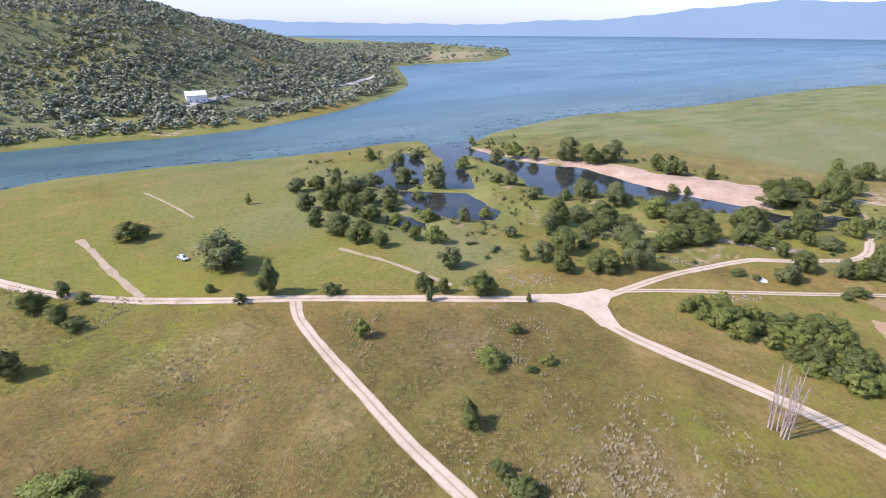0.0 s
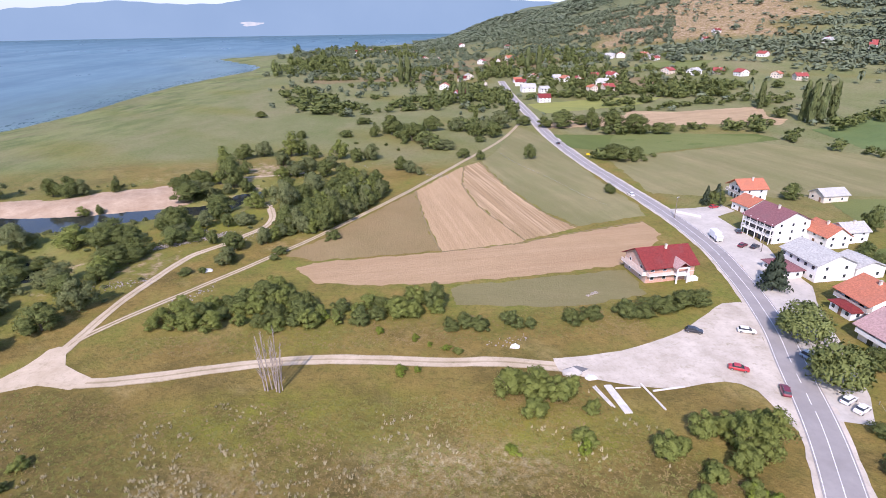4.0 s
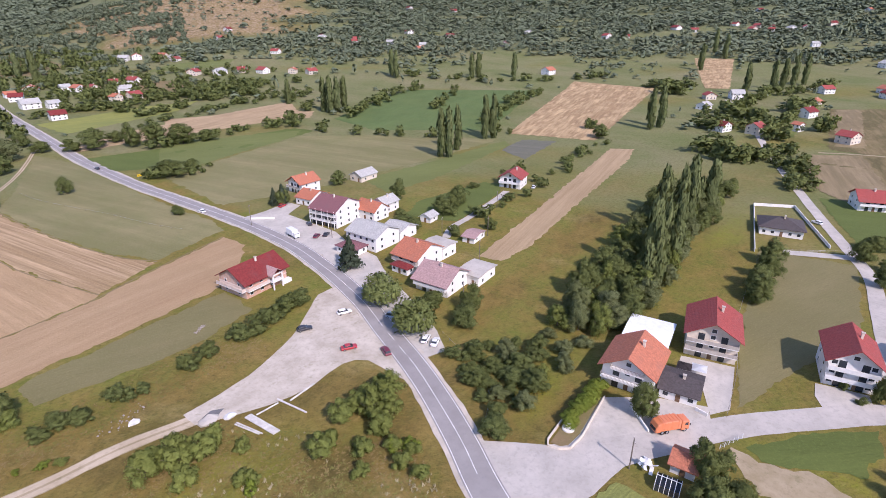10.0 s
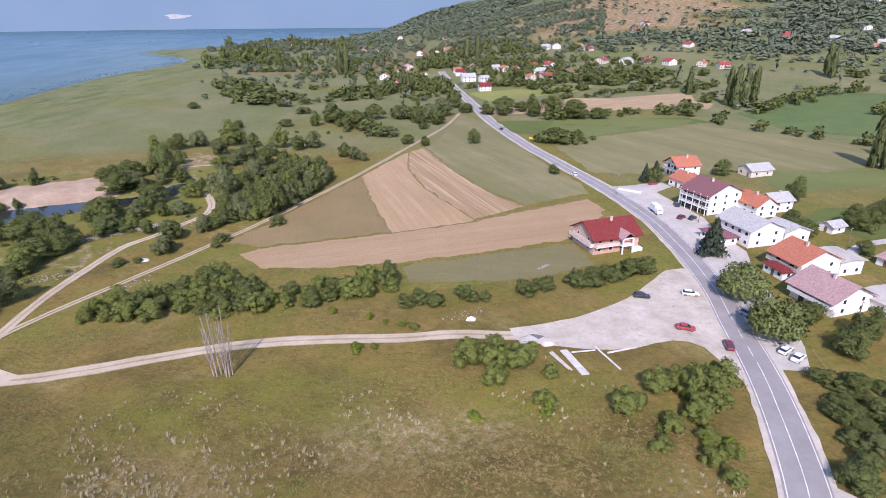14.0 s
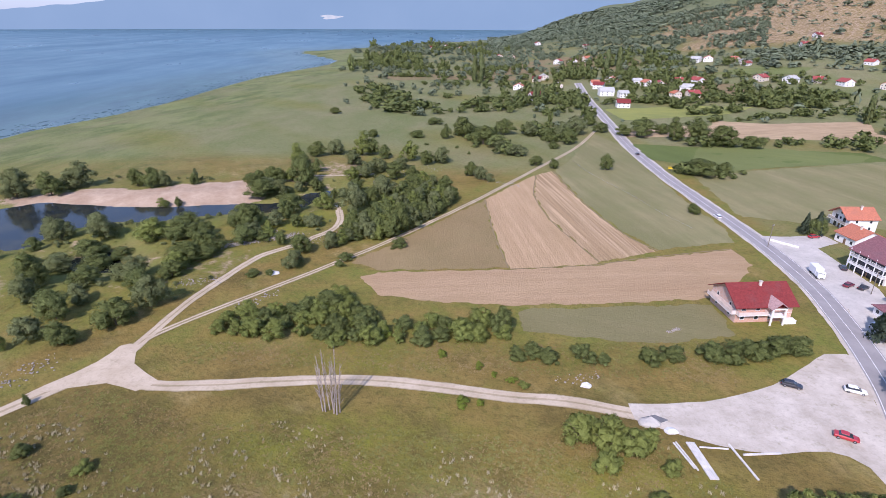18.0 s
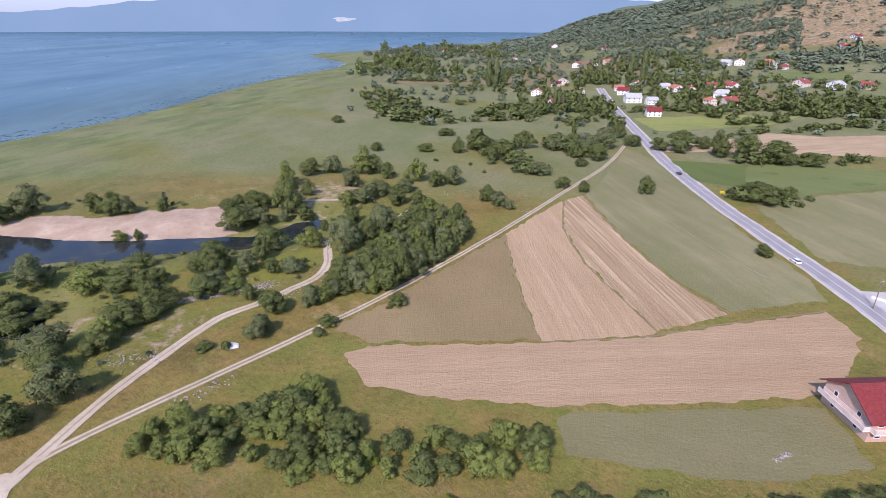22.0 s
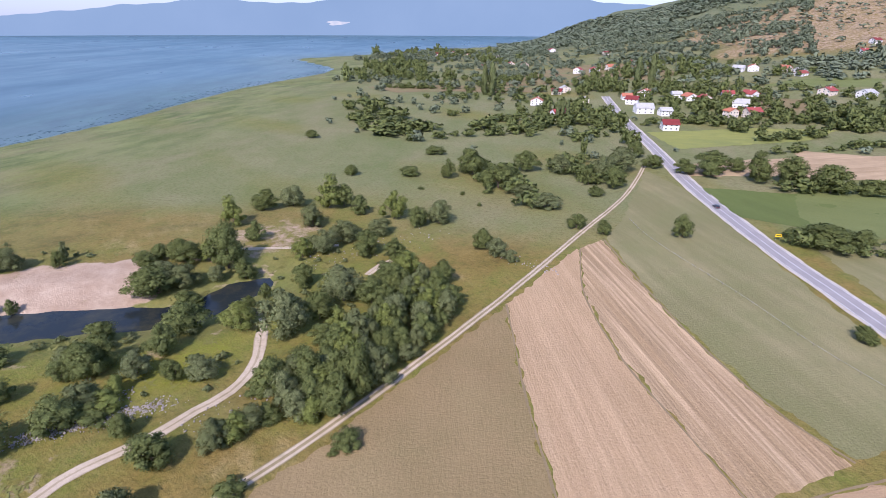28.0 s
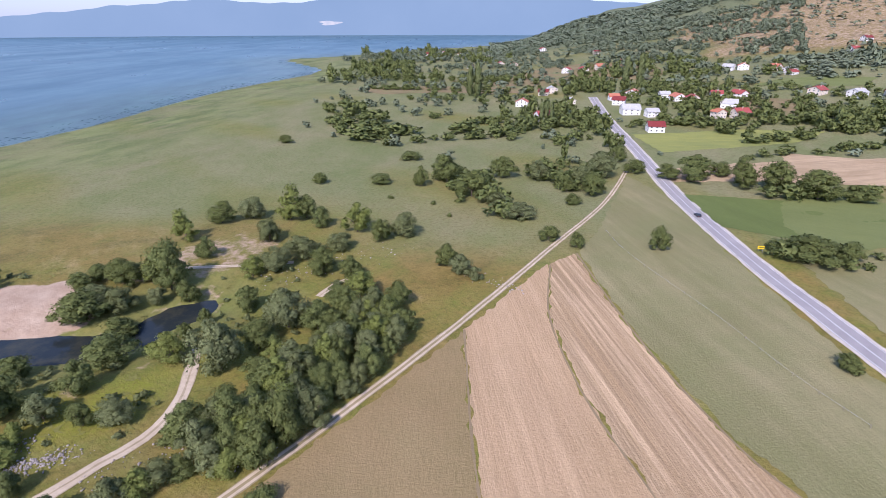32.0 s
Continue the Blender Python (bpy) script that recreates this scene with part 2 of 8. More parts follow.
def make_water():
    s = Shade("lake_water", 0.09, spec=0.24)
    s.bsdf.inputs["IOR"].default_value = 1.33
    weed = s.curve(s.noise(28, 7, 0.72, s.coords((1, 0.45, 1), 8)), 0.38, 0.66)
    near, pond = s.ground_cover("shallow")[0], s.ground_cover("shallow")[1]
    c = s.mix(s.curve(s.noise(240, 4, 0.6), 0.35, 0.65), (0.036, 0.095, 0.125), (0.052, 0.125, 0.155))
    c = s.mix(s.math("MULTIPLY", near, 0.75), c, (0.085, 0.15, 0.125))
    c = s.mix(s.math("MULTIPLY", s.math("MULTIPLY", weed, near), 0.9), c, (0.035, 0.062, 0.075))
    c = s.mix(pond, c, s.mix(s.curve(s.noise(9, 5, 0.7), 0.45, 0.65), (0.018, 0.024, 0.026), (0.045, 0.045, 0.03)))
    w = s.node("ShaderNodeTexNoise")
    w.inputs["Scale"].default_value, w.inputs["Detail"].default_value = 0.5, 3
    s.link(s.coords((1.4, 0.6, 1), 25), w.inputs["Vector"])
    s.bump(w.outputs["Fac"], 0.2, 0.14)
    r = s.math("ADD", s.math("MULTIPLY", s.curve(s.noise(120, 5, 0.65, s.coords((1, 0.3, 1), 5)), 0.35, 0.65), 0.10), 0.27)
    r = s.math("MULTIPLY", r, s.math("SUBTRACT", 1.0, s.math("MULTIPLY", pond, 0.78)))
    s.link(r, s.bsdf.inputs["Roughness"])
    return s.done(c)


def make_leaf(name, light, dark, yellow=(0.16, 0.17, 0.04)):
    s = Shade(name, 0.75, spec=0.25)
    c = s.mix(s.island(), dark, light)
    c = s.mix(s.math("MULTIPLY", s.chance(), 0.55), c, tuple(0.55 * a + 0.45 * b for a, b in zip(dark, yellow)))
    c = s.mix(s.math("MULTIPLY", s.curve(s.noise(1.1, 3), 0.45, 0.7), 0.5), c, tuple(v * 0.6 for v in dark))
    mat = s.done(c)
    glow, both = s.node("ShaderNodeBsdfTranslucent"), s.node("ShaderNodeMixShader")
    both.inputs[0].default_value = 0.3
    s.link(s.mix(0.5, c, yellow), glow.inputs["Color"])
    s.link(s.bsdf.outputs[0], both.inputs[1])
    s.link(glow.outputs[0], both.inputs[2])
    s.link(both.outputs[0], s.tree.nodes["Material Output"].inputs[0])
    return mat


def make_far_leaf(name, light, dark):
    s = Shade(name, 0.9, spec=0.1)
    c = s.mix(s.math("ADD", s.math("MULTIPLY", s.island(), 0.55), 0.22), dark, light)
    c = s.mix(s.math("MULTIPLY", s.curve(s.noise(2.6, 4, 0.7), 0.45, 0.7), 0.3), c, tuple(v * 0.7 for v in dark))
    c = s.mix(s.math("MULTIPLY", s.curve(s.noise(60, 5, 0.65), 0.4, 0.65), 0.5), c, tuple(1.25 * v + 0.02 for v in light))
    return s.done(c)


def make_roof(name, colour, across=0.32):
    """Clay tiles: courses and pans as relief, tiles of uneven colour."""
    s = Shade(name, 0.7, spec=0.3)
    own = s.node("ShaderNodeTexCoord").outputs["Object"]
    w1 = s.node("ShaderNodeTexWave", wave_type="BANDS", bands_direction="X")
    w1.inputs["Scale"].default_value = 0.9 / across * 0.35
    s.link(own, w1.inputs["Vector"])
    w2 = s.node("ShaderNodeTexWave", wave_type="BANDS", bands_direction="Y")
    w2.inputs["Scale"].default_value = 0.9 / across * 0.35
    s.link(own, w2.inputs["Vector"])
    c = s.mix(s.curve(s.noise(0.5, 3, own=True), 0.3, 0.7), tuple(v * 0.72 for v in colour), tuple(min(1, v * 1.15) for v in colour))
    c = s.mix(s.math("MULTIPLY", s.curve(s.noise(3.0, 5), 0.5, 0.72), 0.35), c, tuple(v * 0.5 + 0.06 for v in colour))
    s.bump(s.math("MULTIPLY", w1.outputs["Fac"], w2.outputs["Fac"]), 0.06, 0.6)
    return s.done(c)


def make_brick():
    s = Shade("bare_brick", 0.85)
    b = s.node("ShaderNodeTexBrick")
    b.inputs["Scale"].default_value = 2.2
    b.inputs["Color1"].default_value, b.inputs["Color2"].default_value, b.inputs["Mortar"].default_value = (0.52, 0.25, 0.17, 1), (0.60, 0.33, 0.24, 1), (0.5, 0.42, 0.36, 1)
    m = s.node("ShaderNodeMapping")
    m.inputs["Rotation"].default_value = (radians(90), 0, 0)
    s.link(s.node("ShaderNodeTexCoord").outputs["Object"], m.inputs["Vector"])
    s.link(m.outputs[0], b.inputs["Vector"])
    return s.done(s.mix(s.math("MULTIPLY", s.curve(s.noise(1.3, 5), 0.4, 0.7), 0.3), b.outputs["Color"], (0.62, 0.48, 0.40)))


GROUND = make_ground()
WATER_MAT = make_water()
STUBBLE_STRIPES = make_field("stubble_in_rows", (0.48, 0.34, 0.20), (0.355, 0.24, 0.128), 11, 2.4, 0.7, furrow=0.55, patchy=0.3)
STUBBLE_SMOOTH = make_field("raked_stubble", (0.475, 0.33, 0.19), (0.385, 0.258, 0.14), 8, 4.0, 0.3, furrow=0.12, line=0.25, patchy=0.35)
STUBBLE_CROSS = make_field("stubble_strip", (0.425, 0.295, 0.17), (0.345, 0.228, 0.125), -82, 5.0, 0.3, furrow=0.05, line=0.2, patchy=0.35)
WHEAT = make_field("ripe_stubble", (0.47, 0.335, 0.185), (0.355, 0.238, 0.128), -76, 5.0, 0.9, furrow=0.6, patchy=0.15)
STUBBLE_EAST = make_field("stubble_east", (0.46, 0.335, 0.20), (0.36, 0.255, 0.145), -78, 4.0, 0.45, furrow=0.2, patchy=0.3)
MOWN = make_field("mown_meadow", (0.27, 0.235, 0.118), (0.195, 0.18, 0.08), 13, 7.0, 0.6, 0.25, line=0.15)
MOWN_EAST = make_field("mown_strips", (0.235, 0.18, 0.092), (0.142, 0.118, 0.055), -77, 5.5, 0.95, 0.05, furrow=0.3)
MOWN_PALE = make_field("dry_mown_strips", (0.30, 0.23, 0.135), (0.22, 0.17, 0.095), -75, 6.0, 0.8, 0.05, furrow=0.25)
MEADOW_GREEN = make_field("green_meadow", (0.175, 0.195, 0.065), (0.13, 0.152, 0.05), 62, 12.0, 0.3, 0.5, line=0.12)
GREEN_CROP = make_field("green_crop", (0.122, 0.175, 0.06), (0.094, 0.138, 0.047), -66, 6.0, 0.3, 0.3, line=0.15)
LAWN = make_field("lawn", (0.132, 0.163, 0.047), (0.092, 0.12, 0.034), 20, 8.0, 0.1, line=0.04)
WEEDY = make_field("weedy_plot", (0.14, 0.17, 0.046), (0.085, 0.112, 0.03), 45, 3.0, 0.2, line=0.08)
YELLOW_CROP = make_field("yellow_green_crop", (0.28, 0.28, 0.075), (0.2, 0.22, 0.07), 80, 9.0, 0.3)
DRY_PLOT = make_field("dry_fallow", (0.27, 0.195, 0.105), (0.19, 0.138, 0.068), 10, 22.0, 0.1, 0.5, line=0.04)
FALLOW = make_field("brown_fallow", (0.305, 0.222, 0.11), (0.215, 0.152, 0.07), 10, 22.0, 0.1, 0.08, line=0.02, patchy=0.35)
GARDEN_GRASS = make_field("dry_garden_grass", (0.235, 0.20, 0.098), (0.175, 0.155, 0.07), 70, 9.0, 0.2, 0.1, line=0.05)
PLOUGHED = make_field("grey_plot", (0.18, 0.175, 0.135), (0.14, 0.14, 0.105), 20, 2.0, 0.4)
FURROW = make_gravel("furrow_soil", (0.28, 0.21, 0.115), (0.21, 0.155, 0.085), 0.6)
GRAVEL = make_gravel("pale_gravel", (0.61, 0.545, 0.455), (0.42, 0.36, 0.285), 0.55)
DIRT_TRACK = make_gravel("dirt_track", (0.57, 0.47, 0.345), (0.44, 0.35, 0.24), 0.5)
TRACK_BED = make_gravel("grassy_track_bed", (0.44, 0.355, 0.24), (0.30, 0.24, 0.14), 0.9)
TRACK_GRASS = make_gravel("grassy_track_middle", (0.33, 0.26, 0.155), (0.24, 0.195, 0.095), 0.9)
VERGE = make_gravel("chalky_verge", (0.62, 0.55, 0.465), (0.45, 0.395, 0.32), 0.6)
CONCRETE = make_gravel("concrete_yard", (0.57, 0.525, 0.465), (0.43, 0.395, 0.345), 0.2)
ASPHALT = make_asphalt()
LANE = make_gravel("grey_lane", (0.54, 0.495, 0.44), (0.41, 0.375, 0.33), 0.15)
PAINT = plain("road_paint", (0.74, 0.73, 0.71), 0.7, change=0.15)
LEAF = make_leaf("broad_leaves", (0.225, 0.262, 0.082), (0.112, 0.142, 0.044))
LEAF_LIGHT = make_leaf("light_leaves", (0.29, 0.33, 0.085), (0.17, 0.21, 0.052), (0.24, 0.25, 0.06))
LEAF_GREY = make_leaf("willow_leaves", (0.27, 0.30, 0.13), (0.142, 0.17, 0.07))
LEAF_WEEP = make_leaf("weeping_leaves", (0.30, 0.34, 0.115), (0.17, 0.21, 0.065))
LEAF_HEDGE = make_leaf("bright_hedge_leaves", (0.27, 0.33, 0.05), (0.16, 0.22, 0.03), (0.3, 0.32, 0.05))
LEAF_FIR = make_leaf("fir_needles", (0.08, 0.112, 0.08), (0.045, 0.07, 0.052))
LEAF_POPLAR = make_leaf("poplar_leaves", (0.235, 0.275, 0.11), (0.125, 0.16, 0.062))
FAR_LEAF = make_far_leaf("far_woods", (0.175, 0.205, 0.12), (0.10, 0.13, 0.082))
FAR_SCRUB = make_far_leaf("hill_scrub", (0.275, 0.295, 0.195), (0.17, 0.19, 0.13))
DRY_TUFT = make_far_leaf("dry_tufts", (0.44, 0.40, 0.30), (0.30, 0.25, 0.16))
GREEN_TUFT = make_far_leaf("green_tufts", (0.20, 0.205, 0.07), (0.12, 0.13, 0.045))
BARK = plain("bark", (0.16, 0.125, 0.09), 0.95, size=0.4, change=0.25)
DEAD_BARK = plain("bleached_bark", (0.36, 0.30, 0.26), 0.95, size=0.6, change=0.2)
WHITE_WALL = plain("white_render", (0.78, 0.76, 0.73), 0.85, change=0.05)
CREAM_WALL = plain("cream_render", (0.66, 0.58, 0.48), 0.85, change=0.07)
GREY_WALL = plain("grey_render", (0.50, 0.49, 0.47), 0.85, change=0.08)
PINK_WALL = plain("pinkish_concrete", (0.66, 0.54, 0.47), 0.85, change=0.08)
BRICK = make_brick()
ROOF_RED = make_roof("red_roof", (0.34, 0.072, 0.06))
ROOF_BRIGHT = make_roof("dark_red_roof", (0.215, 0.034, 0.03))
ROOF_ORANGE = make_roof("orange_roof", (0.47, 0.165, 0.095))
ROOF_PURPLE = make_roof("maroon_roof", (0.23, 0.10, 0.105))
ROOF_PINK = make_roof("weathered_pink_roof", (0.42, 0.27, 0.25))
ROOF_GREY = make_roof("grey_fibre_roof", (0.46, 0.45, 0.42))
ROOF_DARK = make_roof("dark_brown_roof", (0.085, 0.07, 0.068))
ROOF_WHITE = plain("white_sheet_roof", (0.80, 0.82, 0.84), 0.45, change=0.05)
GLASS = Shade("window_glass", 0.08, spec=0.6).done((0.035, 0.042, 0.05))
FRAME_WHITE = plain("white_frame", (0.75, 0.75, 0.74), 0.5, change=0.04)
WOOD = plain("brown_wood", (0.22, 0.13, 0.075), 0.75, change=0.2)
RAILING = plain("pale_railing", (0.72, 0.71, 0.69), 0.6, change=0.06)
METAL = plain("grey_metal", (0.42, 0.42, 0.43), 0.45, 0.6, change=0.1)
POLE_WOOD = plain("pole_wood", (0.20, 0.165, 0.13), 0.9, change=0.2)
TYRE = plain("rubber", (0.03, 0.03, 0.03), 0.9)
STONE = plain("rubble_stone", (0.36, 0.315, 0.28), 0.95, size=0.7, change=0.2)
LUMBER = plain("pale_beams", (0.66, 0.63, 0.59), 0.8, change=0.12)
STRAW = make_far_leaf("straw_blades", (0.26, 0.19, 0.08), (0.17, 0.12, 0.05))
THISTLE = make_far_leaf("thistle_heads", (0.42, 0.365, 0.225), (0.28, 0.235, 0.125))
OLIVE = make_far_leaf("olive_blades", (0.185, 0.18, 0.048), (0.13, 0.128, 0.034))
# ---------------------------------------------------------------- the lie of the land
WATER = -3.0

EAST_SHORE = [(-400, -1600), (-335, -300), (-325, -28), (-334, -5), (-331, 45), (-320, 92), (-314, 143), (-317, 187), (-312, 207),
              (-268, 212), (-285, 228), (-305, 262), (-322, 330), (-330, 390), (-312, 470), (-303, 560), (-309, 700), (-308, 800), (-290, 915),
              (-266, 1050), (-274, 1150), (-360, 1290), (-440, 1425), (-425, 1500), (-360, 1600), (-200, 1950), (100, 2500),
              (420, 3600), (560, 4900), (4900, 4900), (4900, -4900), (-900, -4900)]
WEST_SHORE = [(-430, -31), (-431, 14), (-421, 64), (-425, 125), (-453, 182), (-484, 235), (-549, 317), (-634, 394), (-705, 436),
              (-958, 568), (-985, 640), (-975, 700), (-999, 846), (-1194, 1079), (-1420, 1260), (-1700, 1340), (-2100, 1380),
              (-4900, 1500), (-4900, -4900), (-1400, -4900), (-620, -1600), (-450, -300)]
LONG_POND = [(-330, 218), (-300, 226), (-274, 216), (-236, 217), (-209, 227), (-195, 236), (-174, 233), (-146, 232), (-114, 238), (-104, 242), (-91, 242),
     (-84, 248), (-80, 258), (-74, 263), (-69, 263), (-66, 256), (-72, 247), (-76, 239), (-79, 234), (-95, 229), (-107, 226), (-121, 221), (-132, 216),
     (-149, 213), (-160, 205), (-165, 194), (-163, 184), (-170, 181), (-182, 184), (-200, 194), (-222, 200), (-245, 202), (-262, 204),
     (-235, 182), (-205, 165), (-198, 160), (-206, 150), (-226, 160), (-252, 180), (-280, 192), (-312, 204)]
PONDS = [
    LONG_POND,
    [(-216, 127), (-206, 140), (-195, 152), (-165, 147), (-157, 138), (-171, 124), (-195, 120)],
    [(-252, 131), (-258, 146), (-288, 172), (-278, 180), (-240, 160), (-218, 142), (-216, 128), (-235, 122)],
    [(-141, 176), (-131, 183), (-123, 175), (-119, 166), (-129, 165), (-139, 168)],
    [(-182, 112), (-170, 112), (-166, 104), (-178, 100), (-188, 105)],
]


def ramp(a, b, v):
    v = np.clip((v - a) / (b - a), 0.0, 1.0)
    return v * v * (3 - 2 * v)


def from_edge(x, y, ring):
    """Metres from the ring, positive inside."""
    best = np.full(x.shape, 1e18)
    inside = np.zeros(x.shape, bool)
    for (ax, ay), (bx, by) in zip(ring, ring[1:] + ring[:1]):
        dx, dy = bx - ax, by - ay
        u = np.clip(((x - ax) * dx + (y - ay) * dy) / (dx * dx + dy * dy), 0, 1)
        best = np.minimum(best, (x - ax - u * dx) ** 2 + (y - ay - u * dy) ** 2)
        if dy:
            inside ^= ((ay > y) != (by > y)) & (x < ax + dx * (y - ay) / dy)
    return np.where(inside, 1, -1) * np.sqrt(best)


def wobble(x, y, size, seed=0.0):
    """Smooth unevenness, about -1 to 1."""
    a, b = x / size + seed, y / size - 1.7 * seed
    return (np.sin(a * 2.1 + 1.3 * np.sin(b * 1.7)) + np.sin(b * 2.7 + 1.1 * np.sin(a * 1.3 + 2)) + np.sin((a + b) * 4.3 + seed)) / 3


def pond_edge(x, y, ring):
    """Metres outside a pond's uneven bank."""
    return -from_edge(x, y, ring) + 1.3 * wobble(x, y, 9, 6) + 0.6 * wobble(x, y, 4, 2)


RISE = ((0, 380, 600, 750, 1000, 1500, 2500, 4000, 7000), (0, 0, 9, 20, 48, 120, 300, 420, 500))
TURN_FROM_NORTH = ((-180, 2, 4, 7.4, 12.7, 17, 23, 30, 120, 150, 180), (0, 0, 0.1, 0.235, 0.375, 0.48, 0.74, 1, 1, 0.3, 0))
WEST_CREST = ((-180, -110, -95, -84, -81, -77, -73.5, -69.5, -65.3, -61.7, -59, -52), (190, 190, 160, 108, 96, 76, 62, 46, 33, 17, 6, 4))
WEST_FOOT = ((-180, -100, -80, -70, -62), (470, 470, 330, 240, 150))


def ground_height(x, y):
    x, y = np.asarray(x, float), np.asarray(y, float)
    r, turn = np.hypot(x, y), np.degrees(np.arctan2(x, y))
    east, west = from_edge(x, y, EAST_SHORE), from_edge(x, y, WEST_SHORE)
    far = ramp(700, 2200, r)
    hill = np.interp(r, *RISE) * np.interp(turn, *TURN_FROM_NORTH)
    hill = hill * (1 + 0.16 * far * wobble(x, y, 420, 3)) + 7 * far * wobble(x, y, 190, 8) * np.interp(turn, *TURN_FROM_NORTH)
    plain = -2.6 * (1 - ramp(0, 170, east))
    h_east = np.where(east > 0, plain + hill * ramp(30, 420, east), -3.0 + 0.1 * np.maximum(east, -30))
    crest = np.interp(turn, *WEST_CREST)
    h_west = np.where(west > 0, -3 + np.minimum(0.14 * west, 4) + crest * ramp(25, np.interp(turn, *WEST_FOOT), west) * (1 - ramp(-82, -75, turn) * ramp(1050, 1450, r)) * (1 + 0.07 * wobble(x, y, 150, 5)), -3.0 + 0.1 * np.maximum(west, -30))
    h = np.maximum(h_east, h_west)
    near = ramp(520, 300, r)
    h = h + near * 0.12 * wobble(x, y, 23, 2) * ramp(8, 60, east)
    for ring in PONDS:
        out = pond_edge(x, y, ring)
        h = np.minimum(h, np.where(out > 0, -3.02 + 0.2 * out, -3.02 + 0.25 * np.maximum(out, -6)))
    return h


# ---------------------------------------------------------------- mesh helpers


def link_mesh(name, mesh, material, parent=None, label=""):
    if material is not None and not mesh.materials:
        mesh.materials.append(material)
    ob = new(name, mesh)
    ob.parent = parent
    if label:
        ob["label"] = label
    return ob


def part(name, bm, material, parent=None, label="", smooth=False):
    """One mesh object out of a bmesh, under a thing or a part."""
    me = bpy.data.meshes.new(name)
    bm.to_mesh(me)
    bm.free()
    if smooth:
        me.polygons.foreach_set("use_smooth", [True] * len(me.polygons))
    return link_mesh(name, me, material, parent, label)


def mesh_from(name, verts, faces):
    me = bpy.data.meshes.new(name)
    me.from_pydata([tuple(v) for v in verts], [], [tuple(f) for f in faces])
    me.update()
    return me


def thing(name, label, category, m, group="", kind=""):
    ob = new(name)
    ob.empty_display_size = 0.3
    ob.matrix_basis = m
    return tagged(ob, label, category, group, kind)


def add_box(bm, x0, y0, z0, x1, y1, z1, bevel=0.0):
    v = [bm.verts.new(p) for p in ((x0, y0, z0), (x1, y0, z0), (x1, y1, z0), (x0, y1, z0), (x0, y0, z1), (x1, y0, z1), (x1, y1, z1), (x0, y1, z1))]
    faces = [bm.faces.new([v[i] for i in f]) for f in ((3, 2, 1, 0), (4, 5, 6, 7), (0, 1, 5, 4), (1, 2, 6, 5), (2, 3, 7, 6), (3, 0, 4, 7))]
    if bevel:
        bmesh.ops.bevel(bm, geom=list({e for f in faces for e in f.edges}), offset=bevel, segments=1, affect="EDGES")


def box(x0, y0, z0, x1, y1, z1, bevel=0.0):
    bm = bmesh.new()
    add_box(bm, x0, y0, z0, x1, y1, z1, bevel)
    return bm


def tube(points, radii, sides=7, bm=None):
    """A bent, tapered limb."""
    bm = bm or bmesh.new()
    rings = []
    pts = [Vector(p) for p in points]
    for i, p in enumerate(pts):
        d = (pts[min(i + 1, len(pts) - 1)] - pts[max(i - 1, 0)]).normalized()
        q = d.to_track_quat("Z", "Y")
        rings.append([bm.verts.new(p + q @ Vector((math.cos(a) * radii[i], math.sin(a) * radii[i], 0))) for a in (2 * math.pi * k / sides for k in range(sides))])
    for a, b in zip(rings, rings[1:]):
        for k in range(sides):
            bm.faces.new((a[k], a[(k + 1) % sides], b[(k + 1) % sides], b[k]))
    bm.faces.new(rings[0][::-1])
    bm.faces.new(rings[-1])
    return bm


def height_at(x, y):
    return float(ground_height(np.array([x]), np.array([y]))[0])


def smooth_line(points, step=3.0):
    """A rounded line through the points."""
    pts = [np.array(p, float) for p in points]
    pts = [2 * pts[0] - pts[1]] + pts + [2 * pts[-1] - pts[-2]]
    out = []
    for a, b, c, d in zip(pts, pts[1:], pts[2:], pts[3:]):
        n = max(2, int(np.linalg.norm(c - b) / step))
        for k in range(n):
            t = k / n
            out.append(0.5 * (2 * b + (c - a) * t + (2 * a - 5 * b + 4 * c - d) * t * t + (3 * b - a - 3 * c + d) * t ** 3))
    out.append(pts[-2])
    return np.array(out)


def ribbon(name, points, width, lift, material, side=0.0, dash=None, ragged=0.0, rounded=True, parent=None, label=""):
    """A strip that lies on the ground along a line; dash: length of mark and gap."""
    line = smooth_line(points) if rounded else np.array(points, float)
    d = np.gradient(line, axis=0)
    d /= np.linalg.norm(d, axis=1)[:, None]
    nrm = np.stack([-d[:, 1], d[:, 0]], 1)
    s = np.concatenate([[0], np.cumsum(np.linalg.norm(np.diff(line, axis=0), axis=1))])
    grow = 0.5 * width * (1 + ragged * wobble(s, s * 0.3, 5.0, 1.0))
    shift = side + 0.3 * ragged * width * wobble(s, s * 0.2, 9.0, 4.0)
    rows = [line + nrm * (shift + f * grow)[:, None] for f in (1, 0.33, -0.33, -1)]
    n = len(line)
    verts = []
    for row in rows:
        z = ground_height(row[:, 0], row[:, 1]) + lift
        verts += [(x, y, zz) for (x, y), zz in zip(row, z)]
    faces = []
    for k in range(3):
        for i in range(n - 1):
            if dash and (s[i] % (dash[0] + dash[1])) > dash[0]:
                continue
            faces.append((k * n + i, (k + 1) * n + i, (k + 1) * n + i + 1, k * n + i + 1))
    ob = link_mesh(name, mesh_from(name, verts, faces), material, parent, label)
    return ob


